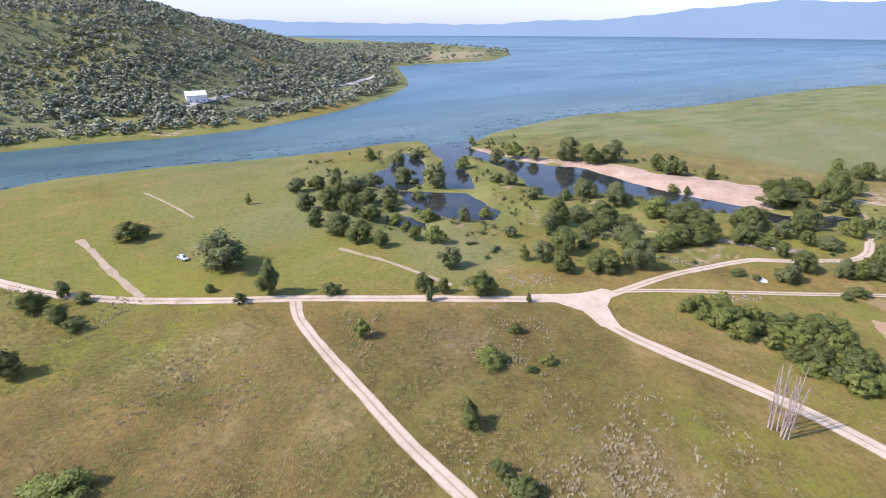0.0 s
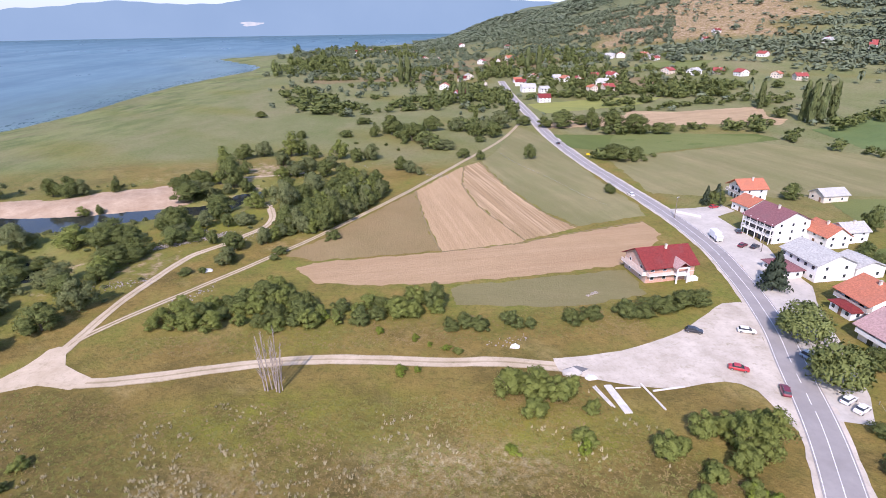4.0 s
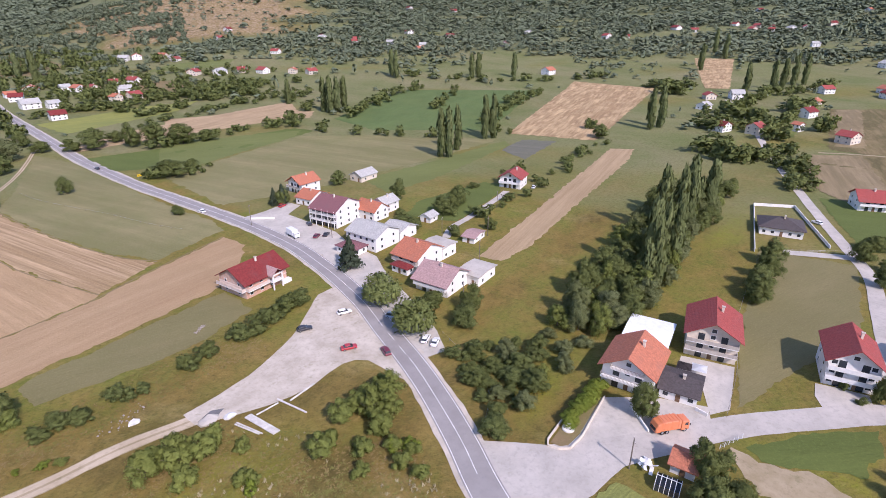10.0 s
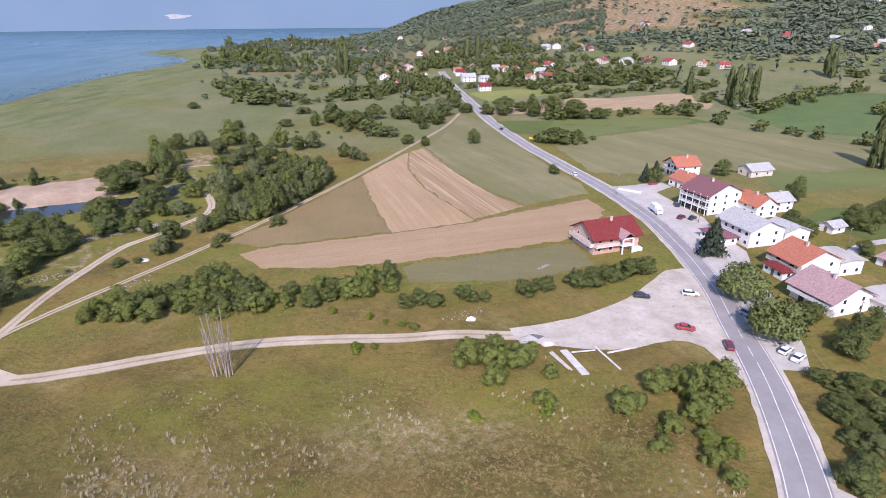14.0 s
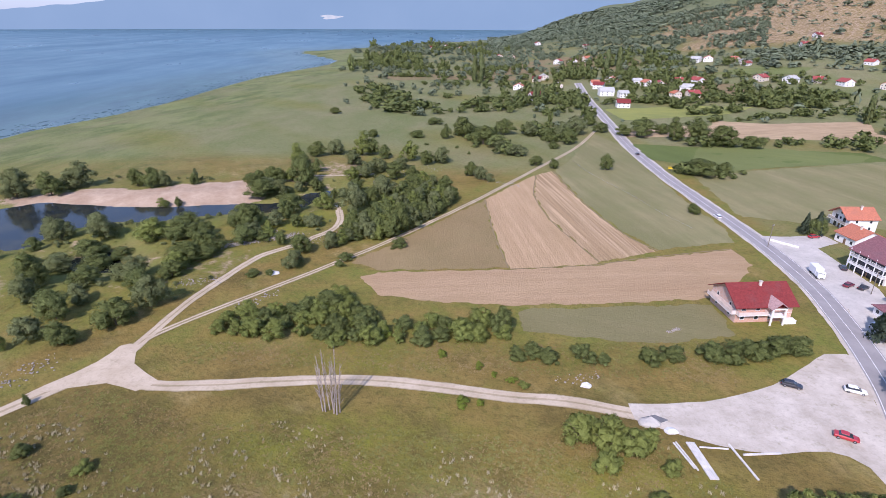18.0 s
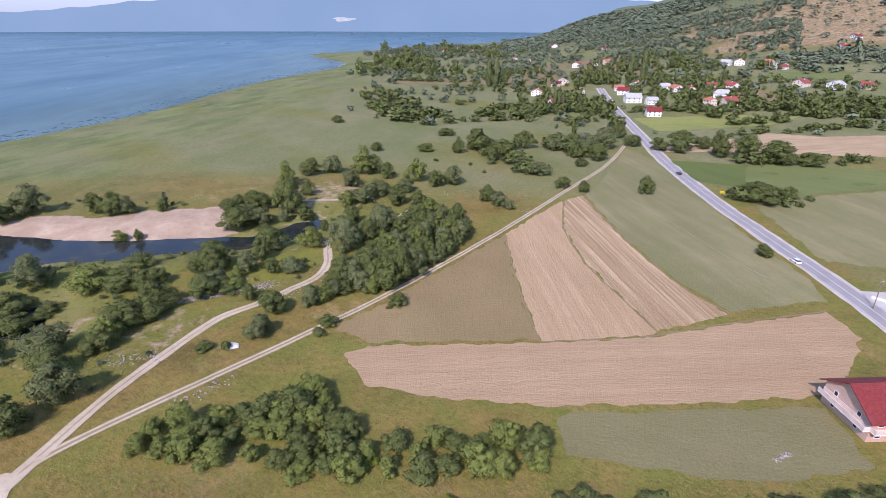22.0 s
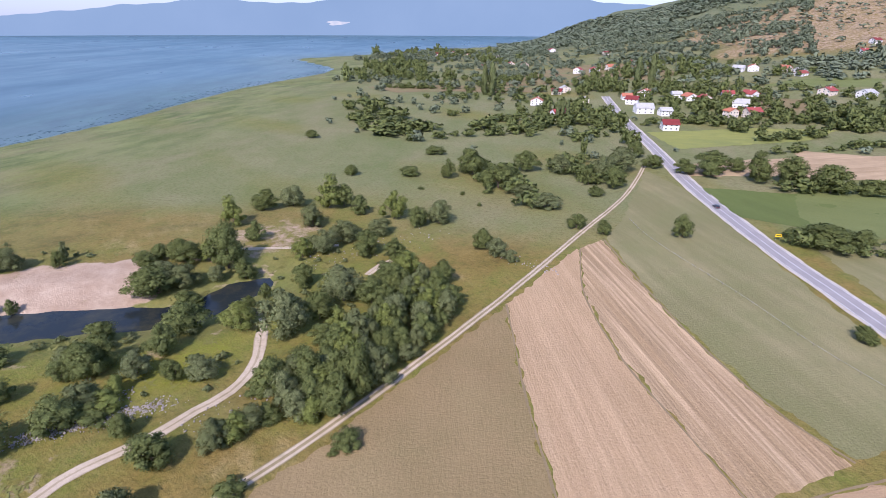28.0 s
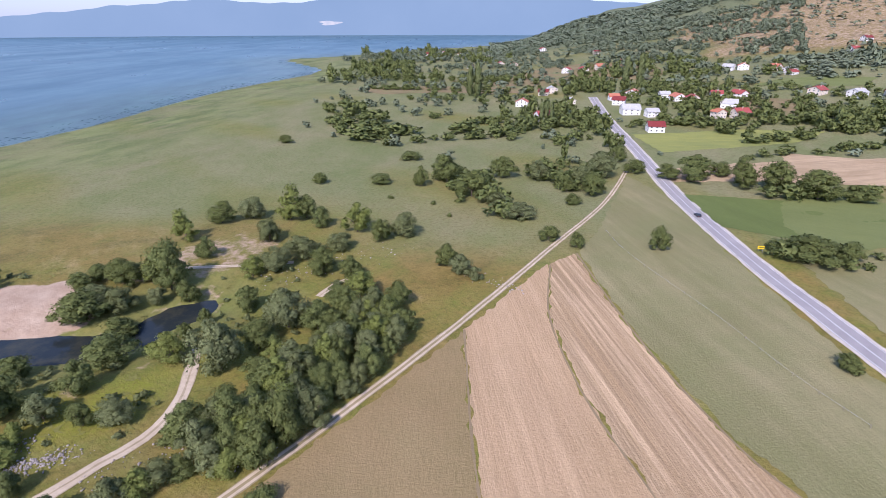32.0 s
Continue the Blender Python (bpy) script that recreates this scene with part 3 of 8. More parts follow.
def patch(name, ring, lift, material, ragged=0.8, step=9.0, label="", kind="structure", rounded=False):
    """A field or yard that lies on the ground, with a slightly uneven edge."""
    pts = smooth_line(ring + ring[:1], 4.0)[:-1] if rounded else None
    if pts is None:
        pts = []
        for a, b in zip(ring, ring[1:] + ring[:1]):
            a, b = np.array(a, float), np.array(b, float)
            n = max(1, int(np.linalg.norm(b - a) / (1.3 if ragged >= 0.5 else 5)))
            pts += [a + (b - a) * k / n for k in range(n)]
        pts = np.array(pts)
    pts = pts + ragged * np.stack([wobble(pts[:, 0], pts[:, 1], 6, 3), wobble(pts[:, 1], pts[:, 0], 6, 7)], 1)
    if ragged >= 0.5 and not rounded:
        pts = pts + 0.25 * np.random.default_rng(len(pts)).standard_normal(pts.shape).clip(-1.2, 1.2)
    bm = bmesh.new()
    bm.faces.new([bm.verts.new((x, y, 0)) for x, y in pts])
    bmesh.ops.triangulate(bm, faces=bm.faces[:])
    lo, hi = pts.min(0), pts.max(0)
    for axis in (0, 1):
        for v in np.arange(lo[axis] + step, hi[axis], step):
            co, no = [0, 0, 0], [0, 0, 0]
            co[axis], no[axis] = v, 1
            bmesh.ops.bisect_plane(bm, geom=bm.verts[:] + bm.edges[:] + bm.faces[:], plane_co=co, plane_no=no)
    xy = np.array([v.co[:2] for v in bm.verts])
    for v, z in zip(bm.verts, ground_height(xy[:, 0], xy[:, 1])):
        v.co.z = z + lift
    bmesh.ops.recalc_face_normals(bm, faces=bm.faces[:])
    if sum(f.normal.z for f in bm.faces) < 0:
        bmesh.ops.reverse_faces(bm, faces=bm.faces[:])
    return tagged(part(name, bm, material), label, "", "", kind)


# ---------------------------------------------------------------- ground, lake, far mountains


def spaced(lo, dense_lo, dense_hi, hi, step, growth):
    mid = list(np.arange(dense_lo, dense_hi + step, step))
    left, right, d = [], [], step
    while (left[-1] if left else dense_lo) > lo:
        d *= growth
        left.append((left[-1] if left else dense_lo) - d)
    d = step
    while (right[-1] if right else mid[-1]) < hi:
        d *= growth
        right.append((right[-1] if right else mid[-1]) + d)
    return np.array(left[::-1] + mid + right)


SAND = [(-206, 224), (-208, 243), (-186, 252), (-157, 251), (-138, 262), (-117, 267), (-100, 258), (-98, 246), (-108, 236), (-146, 231), (-172, 229)]
SAND_EAST = [(-104, 262), (-96, 300), (-78, 316), (-60, 305), (-70, 280), (-84, 268)]
SAND_WEST = [(-276, 212), (-236, 219), (-209, 229), (-200, 236), (-214, 240), (-240, 226), (-276, 220)]


DRY_LAND = [[(-26, 195), (4, 243), (8, 203), (12, 173), (-4, 170.5), (-32, 167.5), (-44, 172)], [(97, 76), (138, 80), (184, 78), (239, 94), (328, 108), (345, 117), (319, 121), (197, 95), (147, 89), (110, 90)],
            [(-120, 95), (-86, 150), (-60, 185), (-30, 192), (-66, 150), (-88, 118)], [(-60, 108), (30, 108), (60, 115), (10, 122), (-60, 120)], [(78, 44), (100, 46), (104, 42), (84, 40)], [(-30, 262), (0, 262), (20, 300), (-10, 310)]]
GREEN_LAND = [[(105.5, 8), (114.3, -3), (118.3, -13.9), (104, -14), (101.3, -8), (103.3, -1.4), (101.8, 5.7)], [(76, 45), (86, 53), (100, 50), (98, 46), (86, 44)], [(200, 46), (270, 50), (270, 44), (225, 35)], [(-75, 195), (-60, 205), (-60, 225), (-90, 215)]]


def build_ground():
    xs = spaced(-4850, -345, 205, 4850, 3.0, 1.06)
    ys = spaced(-4850, -45, 455, 4850, 3.0, 1.06)
    gx, gy = np.meshgrid(xs, ys)
    gz = ground_height(gx, gy)
    nx, ny = len(xs), len(ys)
    verts = np.stack([gx.ravel(), gy.ravel(), gz.ravel()], 1)
    idx = np.arange(nx * ny).reshape(ny, nx)
    faces = np.stack([idx[:-1, :-1].ravel(), idx[:-1, 1:].ravel(), idx[1:, 1:].ravel(), idx[1:, :-1].ravel()], 1)
    me = mesh_from("ground", verts.tolist(), faces.tolist())
    me.polygons.foreach_set("use_smooth", [True] * len(me.polygons))
    x, y = gx.ravel(), gy.ravel()
    r, turn = np.hypot(x, y), np.degrees(np.arctan2(x, y))
    east, west = from_edge(x, y, EAST_SHORE), from_edge(x, y, WEST_SHORE)
    out = np.full(x.shape, 1e9)
    for ring in PONDS:
        out = np.minimum(out, pond_edge(x, y, ring))
    dry = np.full(x.shape, 0.47)
    south = ramp(14, -4, y - np.interp(x, (-190, -130, -85, -60, 40, 90), (-20, 44, 112, 106, 102, 80)))
    dry += 0.36 * south * ramp(-170, -125, x) * ramp(110, 60, x)
    dry -= 0.26 * ramp(240, 420, y) * ramp(20, -150, x)
    dry += 0.36 * ramp(60, 10, np.abs(y - 288 - 0.12 * (x + 150))) * ramp(-30, -110, x)
    dry -= 0.18 * ramp(60, 15, out)
    dry -= 0.24 * ramp(-120, -165, x) * ramp(130, 90, y)
    dry += 0.15 * ramp(-330, -300, x) * ramp(-255, -300, x) * ramp(205, 150, y)
    dry += 0.04 * ramp(140, 260, x) * ramp(600, 350, r)
    edge = turn + 3.0 * wobble(x, y, 170, 4) + 1.2 * wobble(x, y, 60, 9)
    brown_hill = ramp(15, 20, edge) * ramp(40, 34, edge) * ramp(900, 1050, r) * ramp(2000, 1600, r)
    dry += 0.6 * brown_hill
    dry += 0.3 * ramp(0, 60, west) + 0.08 * ramp(800, 1200, r)
    wet = ramp(170, 30, east) * ramp(205, 250, y) * (0.6 + 0.4 * wobble(x, y, 60, 1)) + 0.4 * ramp(30, 4, east) * ramp(215, 150, y)
    wet = np.maximum(wet, 0.5 * ramp(24, 4, out))
    bare = np.zeros(x.shape)
    for ring, much in ((SAND, 1.0), (SAND_EAST, 0.52), (SAND_WEST, 0.9)):
        bare = np.maximum(bare, much * (1 - 0.35 * ramp(0.1, 0.6, wobble(x, y, 11, 8))) * ramp(-4, 3, from_edge(x, y, ring) + 3.0 * wobble(x, y, 12, 4)))
    bare = np.maximum(bare, 0.42 * ramp(6, 1, out) * ramp(-1, 0.5, out))
    bare = np.maximum(bare, (0.40 + 0.14 * wobble(x, y, 45, 7)) * ramp(0, 6, west) * ramp(34, 8, west))
    headland = ramp(1120, 1220, r) * ramp(1800, 1650, r) * ramp(-64, -60, turn) * ramp(10, 45, west)
    bare = np.maximum(bare, 0.5 * headland)
    bare = np.maximum(bare, 0.47 * ramp(42, 12, out) * ramp(0.05, 0.5, wobble(x, y, 13, 9)) * ramp(-230, -200, x))
    bare = np.maximum(bare, 0.5 * brown_hill)
    bare = np.maximum(bare, 0.44 * ramp(26, 8, np.hypot(x + 88, y - 170)))
    bare = np.maximum(bare, 0.40 * ramp(14, 4, np.abs(y - 96 - 0.12 * x)) * ramp(26, 5, np.abs(x + 105)))
    wild = ramp(900, 1100, r) * (west > 0)
    dry = dry + 0.3 * wild * (turn > -60)
    for ring in DRY_LAND:
        dry = dry + 0.36 * ramp(-3, 4, from_edge(x, y, ring))
    cols = np.stack([np.clip(dry, 0, 1), np.clip(wet, 0, 1), np.clip(bare, 0, 1), np.ones(x.shape)], 1)
    pale = 0.6 * ramp(16, 6, np.hypot((x + 36) * 0.8, y - 66)) + 0.8 * ramp(8, 2, np.hypot((x - 8) * 0.3, y - 71)) + 0.6 * ramp(18, 6, np.hypot(x + 86, y - 66)) + 0.75 * ramp(9, 3, np.hypot((x - 6) * 0.35, y - 73)) + 0.5 * ramp(14, 5, np.hypot(x + 120, (y - 15) * 0.6))
    lush = 0.9 * ramp(26, 8, np.hypot((x + 150) * 0.6, y - 12)) + 0.7 * ramp(22, 6, np.hypot((x + 58) * 0.6, y - 52)) + 0.9 * ramp(16, 5, np.hypot((x + 25) * 0.38, y - 88)) + 0.8 * ramp(18, 6, np.hypot((x + 135), (y + 8) * 0.6)) + 0.7 * ramp(12, 4, np.hypot((x - 30) * 0.5, y - 80)) + 0.5 * ramp(20, 6, np.hypot(x + 30, (y - 116) * 2))
    for ring in GREEN_LAND:
        lush = lush + 0.9 * ramp(-2, 3, from_edge(x, y, ring))
    woods = ramp(780, 1000, r - 500 * ramp(24, 14, turn)) * ((turn > 1) & (turn < 125)) * (1 - brown_hill) + 0.95 * ramp(14, 60, west) * ramp(1150, 1050, r)
    more = np.stack([np.clip(pale, 0, 1), np.clip(lush, 0, 1), np.clip(woods, 0, 1), np.ones(x.shape)], 1)
    glade = ramp(0.3, 0.45, wobble(x, y, 90, 11)) * ramp(1500, 1200, r)
    more[:, 2] *= 1 - 0.9 * glade
    spread = ramp(250, 300, y - 0.12 * (x + 150)) * ramp(150, 60, x) + ramp(205, 235, x) + 0.9 * ramp(330, 420, r) * (east > 0) + 0.75 * ramp(112, 122, x) * ramp(150, 200, y)
    spread *= 1 - 0.75 * ramp(45, 12, np.abs(y - 290 - 0.12 * (x + 150))) * ramp(-20, -60, x)
    spread += 0.8 * ramp(30, 60, y + 20) * ramp(-165, -195, x) * ramp(130, 95, y) * (east > 0) + 0.7 * ramp(14, 34, -(x + 95)) * ramp(70, 92, y + 0.2 * (x + 110)) * ramp(128, 112, y)
    rank = 0.6 * south * ramp(-170, -125, x) * ramp(110, 60, x) * ramp(-0.15, 0.45, wobble(x, y, 21, 5)) + 0.9 * ramp(44, 14, np.hypot((x + 66) * 0.8, y - 64)) + 0.5 * ramp(20, 6, np.hypot((x - 2) * 0.5, y - 61)) + 0.7 * ramp(30, 8, np.hypot(x + 60, y - 20)) + 0.6 * ramp(12, 4, np.hypot((x - 30) * 0.4, y - 64))
    opened = np.stack([np.clip(spread * (1 - brown_hill) * (0.65 + 0.5 * wobble(x, y, 75, 2)), 0, 1), np.clip(rank, 0, 1), np.zeros(x.shape), np.ones(x.shape)], 1)
    me.attributes.new("openness", "FLOAT_COLOR", "POINT").data.foreach_set("color", opened.ravel())
    me.attributes.new("growth", "FLOAT_COLOR", "POINT").data.foreach_set("color", more.ravel())
    att = me.attributes.new("cover", "FLOAT_COLOR", "POINT")
    att.data.foreach_set("color", cols.ravel())
    tagged(link_mesh("ground", me, GROUND), "dry and green grassland rising to wooded hills", "ground", kind="structure")


def build_water():
    xs = spaced(-4850, -450, -50, 900, 6.0, 1.12)
    ys = spaced(-1500, -60, 460, 4850, 6.0, 1.12)
    gx, gy = np.meshgrid(xs, ys)
    nx, ny = len(xs), len(ys)
    idx = np.arange(nx * ny).reshape(ny, nx)
    faces = np.stack([idx[:-1, :-1].ravel(), idx[:-1, 1:].ravel(), idx[1:, 1:].ravel(), idx[1:, :-1].ravel()], 1)
    me = mesh_from("water", np.stack([gx.ravel(), gy.ravel(), np.full(gx.size, WATER)], 1).tolist(), faces.tolist())
    x, y = gx.ravel(), gy.ravel()
    away = -from_edge(x, y, EAST_SHORE)
    near = np.where(away > -5, ramp(190, 25, away), 0)
    pond = np.where((away < -6) | ((x > -300) & (y > 95) & (y < 275)), 1.0, 0.0) * ramp(-318, -285, x)
    cols = np.stack([near * (1 - pond), pond, near, np.ones(x.shape)], 1)
    me.attributes.new("shallow", "FLOAT_COLOR", "POINT").data.foreach_set("color", cols.ravel())
    tagged(link_mesh("water", me, WATER_MAT), "calm blue-green lake with weedy shallows", "water", kind="structure")


def build_mountains():
    # Distance haze is put into the colour: a pale blue self-glowing backdrop.
    s = Shade("mountains_painted_haze", 1.0, spec=0.0)
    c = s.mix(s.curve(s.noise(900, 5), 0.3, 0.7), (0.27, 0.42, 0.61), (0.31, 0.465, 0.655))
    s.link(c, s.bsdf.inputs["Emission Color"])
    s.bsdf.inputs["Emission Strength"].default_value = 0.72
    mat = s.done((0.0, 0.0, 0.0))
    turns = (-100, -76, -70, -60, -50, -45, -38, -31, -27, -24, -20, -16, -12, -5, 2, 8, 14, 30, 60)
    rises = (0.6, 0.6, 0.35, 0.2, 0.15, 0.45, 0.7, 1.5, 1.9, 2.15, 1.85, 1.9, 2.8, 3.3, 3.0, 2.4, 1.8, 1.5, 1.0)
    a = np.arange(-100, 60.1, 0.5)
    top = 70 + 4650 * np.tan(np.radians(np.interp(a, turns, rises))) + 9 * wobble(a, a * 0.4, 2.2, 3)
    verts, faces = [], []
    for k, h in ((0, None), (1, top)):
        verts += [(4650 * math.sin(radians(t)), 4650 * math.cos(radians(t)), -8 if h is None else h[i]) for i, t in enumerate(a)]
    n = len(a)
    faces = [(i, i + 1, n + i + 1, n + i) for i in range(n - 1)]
    tagged(link_mesh("backdrop", mesh_from("backdrop", verts, faces), mat), "mountain backdrop across the lake, pale blue haze painted in as glow", "mountains", kind="structure")


def build_quarry():
    """A pale quarry at the foot of the far mountains."""
    # Its hazy brightness is painted as glow, like the mountains behind it.
    s = Shade("quarry_painted_haze", 1.0, spec=0.0)
    s.link(s.mix(s.curve(s.noise(40, 3), 0.4, 0.6), (0.62, 0.70, 0.80), (0.74, 0.78, 0.84)), s.bsdf.inputs["Emission Color"])
    s.bsdf.inputs["Emission Strength"].default_value = 0.72
    mat = s.done((0.0, 0.0, 0.0))
    a = np.radians(-13.75)
    verts = []
    for k in range(16):
        b = 2 * math.pi * k / 16
        q = 1 + 0.22 * math.sin(3 * b + 1) + 0.15 * math.sin(5 * b)
        u, z = 78 * q * math.cos(b), 85 + 15 * q * math.sin(b)
        verts.append((4640 * math.sin(a) + u * math.cos(a), 4640 * math.cos(a) - u * math.sin(a), z))
    tagged(link_mesh("backdrop_quarry", mesh_from("backdrop_quarry", verts, [list(range(16))]), mat), "pale quarry at the foot of the mountains, haze painted in as glow", "quarry", kind="structure")


build_ground()
build_quarry()
build_water()
build_mountains()

# ---------------------------------------------------------------- roads, tracks, fields
MAIN_ROAD = [(14, -44), (26, -22), (38, 0), (50, 22), (60, 41), (68, 54), (78, 73), (87, 95), (95, 115), (102, 141), (107, 172), (107, 212), (104, 260), (102, 300), (102.5, 376), (108, 460), (114, 560), (122, 650), (127, 700)]
EAST_LANE = [(60, 41), (70, 33), (82, 28), (95, 20), (109, 10), (121, -1), (133, -13), (139, -22), (146, -38), (158, -70)]
UP_LANE = [(136, -17), (146, -15), (158, -13), (186, -9), (213, -5), (235, 3), (287, 23), (342, 43), (399, 64), (470, 90), (560, 130)]
LOWER_TRACK = [(60, 98), (47, 99), (34, 101), (21, 104), (8, 105), (-5, 107), (-25, 109), (-45, 107), (-59, 105), (-74, 104.5), (-85, 110), (-98, 93), (-117, 67), (-133, 44), (-143, 28), (-156, 9), (-174, -10), (-193, -23), (-240, -50)]
FIELD_TRACK = [(-85, 110), (-83, 123), (-71, 140), (-53, 163), (-29, 195), (4, 248), (37, 306), (62, 350), (78, 385), (92, 420)]
POND_LANE = [(-84, 116), (-82, 140), (-78.5, 158), (-74.8, 172), (-71.6, 178.7), (-63.6, 187.3), (-59.2, 195), (-54.8, 202), (-53.6, 212.7), (-57.2, 226.5)]
SOUTH_TRACK = [(-132, 44), (-122, 41), (-107, 40), (-86, 40), (-68, 40), (-51, 41), (-20, 42)]
MEADOW_TRACK = [(-159.7, 70.2), (-151.1, 73.6), (-139.4, 78.4), (-126.4, 82.0), (-114.6, 85.0)]

tagged(ribbon("road_verge", MAIN_ROAD, 8.9, 0.10, VERGE, ragged=0.08), "pale gravel verges along the country road", kind="structure")
road = tagged(ribbon("road", MAIN_ROAD, 7.0, 0.15, ASPHALT), "worn grey two-lane asphalt road", "road", kind="structure")
for side in (3.1, -3.1):
    ribbon("edge_line", MAIN_ROAD, 0.17, 0.175, PAINT, side=side, parent=road, label="white edge line")
ribbon("centre_line", [(62.3, 45), (68, 54), (78, 73), (81.5, 81)], 0.17, 0.175, PAINT, parent=road, label="solid white centre line")
ribbon("centre_line", [(88, 97.5), (95, 115), (102, 141), (107, 172), (107, 212), (104, 260), (102, 300), (102.5, 376), (108, 460), (114, 560), (122, 650), (127, 700)], 0.17, 0.175, PAINT, parent=road, label="solid white centre line")
for ends in (((14, -44), (26, -22), (38, 0), (50, 22), (60, 41)), ((82.2, 83), (85, 90), (87.4, 96.4))):
    ribbon("centre_line", ends, 0.17, 0.175, PAINT, dash=(3, 3), parent=road, label="broken white centre line")
tagged(ribbon("lane_1", EAST_LANE, 6.6, 0.13, LANE, ragged=0.05), "pale concrete village lane", "lane", kind="structure")
tagged(ribbon("lane_2", UP_LANE, 4.6, 0.14, LANE, ragged=0.05), "pale narrow lane between gardens", "lane", kind="structure")


def rutted(name, points, width, lift, label, bed=TRACK_BED, rut=0.36):
    """A farm track: a worn bed with two pale wheel ruts."""
    bed_ob = tagged(ribbon(name, points, width, lift, bed, ragged=0.14), label, "track", kind="structure")
    for side in (0.26 * width, -0.26 * width):
        ribbon("wheel_rut", points, rut * width, lift + 0.03, DIRT_TRACK, side=side, ragged=0.16, parent=bed_ob, label="pale dusty wheel rut")


rutted("track_1", LOWER_TRACK, 3.9, 0.08, "pale dirt track with two wheel ruts")
rutted("track_2", FIELD_TRACK, 2.5, 0.085, "sandy farm track along the field edge", TRACK_GRASS, 0.25)
rutted("track_3", POND_LANE, 3.0, 0.09, "sandy lane leading to the ponds")
rutted("track_4", SOUTH_TRACK, 3.2, 0.09, "dirt track with two pale ruts")
tagged(ribbon("track_5", MEADOW_TRACK, 1.6, 0.07, TRACK_BED, ragged=0.4), "faint worn path across the meadow", "track", kind="structure")
tagged(ribbon("track_6", [(-222.1, -1.6), (-210.2, 0.4), (-180.6, 5.0), (-158.2, 9.5)], 2.4, 0.06, TRACK_BED, ragged=0.5), "faint footpath across the meadow", "track", kind="structure")
rutted("track_9", [(-37, 262), (-34, 270), (-31, 274)], 2.4, 0.07, "short sandy track among the trees")
tagged(ribbon("track_10", [(-278.1, 27.6), (-250.7, 33.3), (-224.1, 37.5)], 1.2, 0.06, TRACK_BED, ragged=0.5), "faint footpath across the meadow", "track", kind="structure")
rutted("track_9", [(-88, 279), (-78, 281), (-64, 283), (-52, 286)], 2.2, 0.07, "short sandy track among the trees")
rutted("track_8", [(-57.2, 226.5), (-58, 230), (-60, 233)], 1.6, 0.07, "faint end of the pond lane")
patch("gravel_junction", [(-74, 102), (-71, 106), (-80, 112), (-84, 120), (-88, 119), (-89, 112), (-97, 99), (-90, 102), (-82, 104)], 0.1, DIRT_TRACK, 0.3, rounded=True, label="wide gravel fork of the dirt tracks")
patch("gravel_yard", [(34, 104), (51, 106), (69, 113), (88, 126), (95, 124), (88, 108), (79, 84), (74, 76), (74, 88), (69, 92), (59, 91), (48, 92.5), (38, 97), (34, 99)], 0.115, GRAVEL, 0.45, rounded=True, label="pale gravel lay-by beside the road")
patch("village_yard", [(108, 206), (122, 203), (136, 207), (137, 202), (126, 196), (126, 164), (122, 152), (120, 134), (112, 120), (104, 101), (96, 84), (90, 76), (84, 78), (92, 96), (101, 125), (108, 150), (111, 180)], 0.105, CONCRETE, 0.3, label="pale paved forecourts along the road")
patch("mouth_of_lane", [(58, 46), (62, 30), (72, 26), (84, 24), (96, 16), (99, 21), (84, 33), (78, 38), (70, 50)], 0.12, LANE, 0.3, label="pale road mouth at the crossing")
patch("stubble_field", [(34, 289.5), (43, 299), (50, 243), (58, 206), (66, 190), (44, 178.5), (39.5, 194), (32.5, 222), (29.5, 255)], 0.06, STUBBLE_STRIPES, 0.6, label="harvested stubble field with pale rows")
patch("raked_field", [(31, 287), (33.4, 289.3), (28.8, 255), (31.8, 222), (38.8, 194), (43.3, 178.2), (39, 176), (13, 171.5), (9, 203), (6, 246)], 0.06, STUBBLE_SMOOTH, 0.6, label="smooth raked stubble field")
tagged(ribbon("furrow", [(33.7, 289), (29.2, 255), (32.1, 222), (39.1, 194), (43.6, 178.4)], 0.5, 0.075, FURROW, ragged=0.35), "dark furrow between two stubble plots", kind="structure")
tagged(ribbon("furrow", [(44, 299), (50.6, 243), (58.8, 206), (66.6, 190)], 0.6, 0.075, FURROW, ragged=0.4), "dark furrow along the stubble", kind="structure")
tagged(ribbon("furrow", [(12.6, 171.2), (39, 175.6), (61, 183.6), (94, 193.5)], 0.5, 0.08, FURROW, ragged=0.5), "dark furrow between the stubble fields", kind="structure")
tagged(ribbon("furrow", [(6, 246), (8.6, 203), (12.4, 172)], 0.5, 0.075, FURROW, ragged=0.8), "dark furrow along the fallow plot", kind="structure")
patch("stubble_strip", [(-36, 162), (-30, 166), (-4, 169), (13, 171), (39, 175), (61, 183), (94, 193), (95, 180), (84, 165), (72, 155), (45, 150), (12, 146.5), (-9, 147), (-27, 150)], 0.06, STUBBLE_CROSS, 0.8, label="strip of bare harvested stubble")
patch("fallow_plot", [(-28, 192), (-12, 217), (4, 243), (5.4, 245), (8.3, 203), (12.2, 172.5), (-4, 170.5), (-30, 167.8), (-41, 173)], 0.045, FALLOW, 0.9, label="dry brown fallow plot beside the stubble")
patch("mown_field", [(45, 299), (55, 320), (88, 405), (97, 370), (97, 300), (98, 240), (101, 214), (97, 200), (68, 191), (59, 208), (51, 245)], 0.05, MOWN, 0.8, label="mown green-brown meadow")
patch("grass_plot", [(14, 144), (70, 151), (70, 134), (45, 128), (14, 133)], 0.05, GARDEN_GRASS, 0.8, label="mown grass beside the unfinished house")
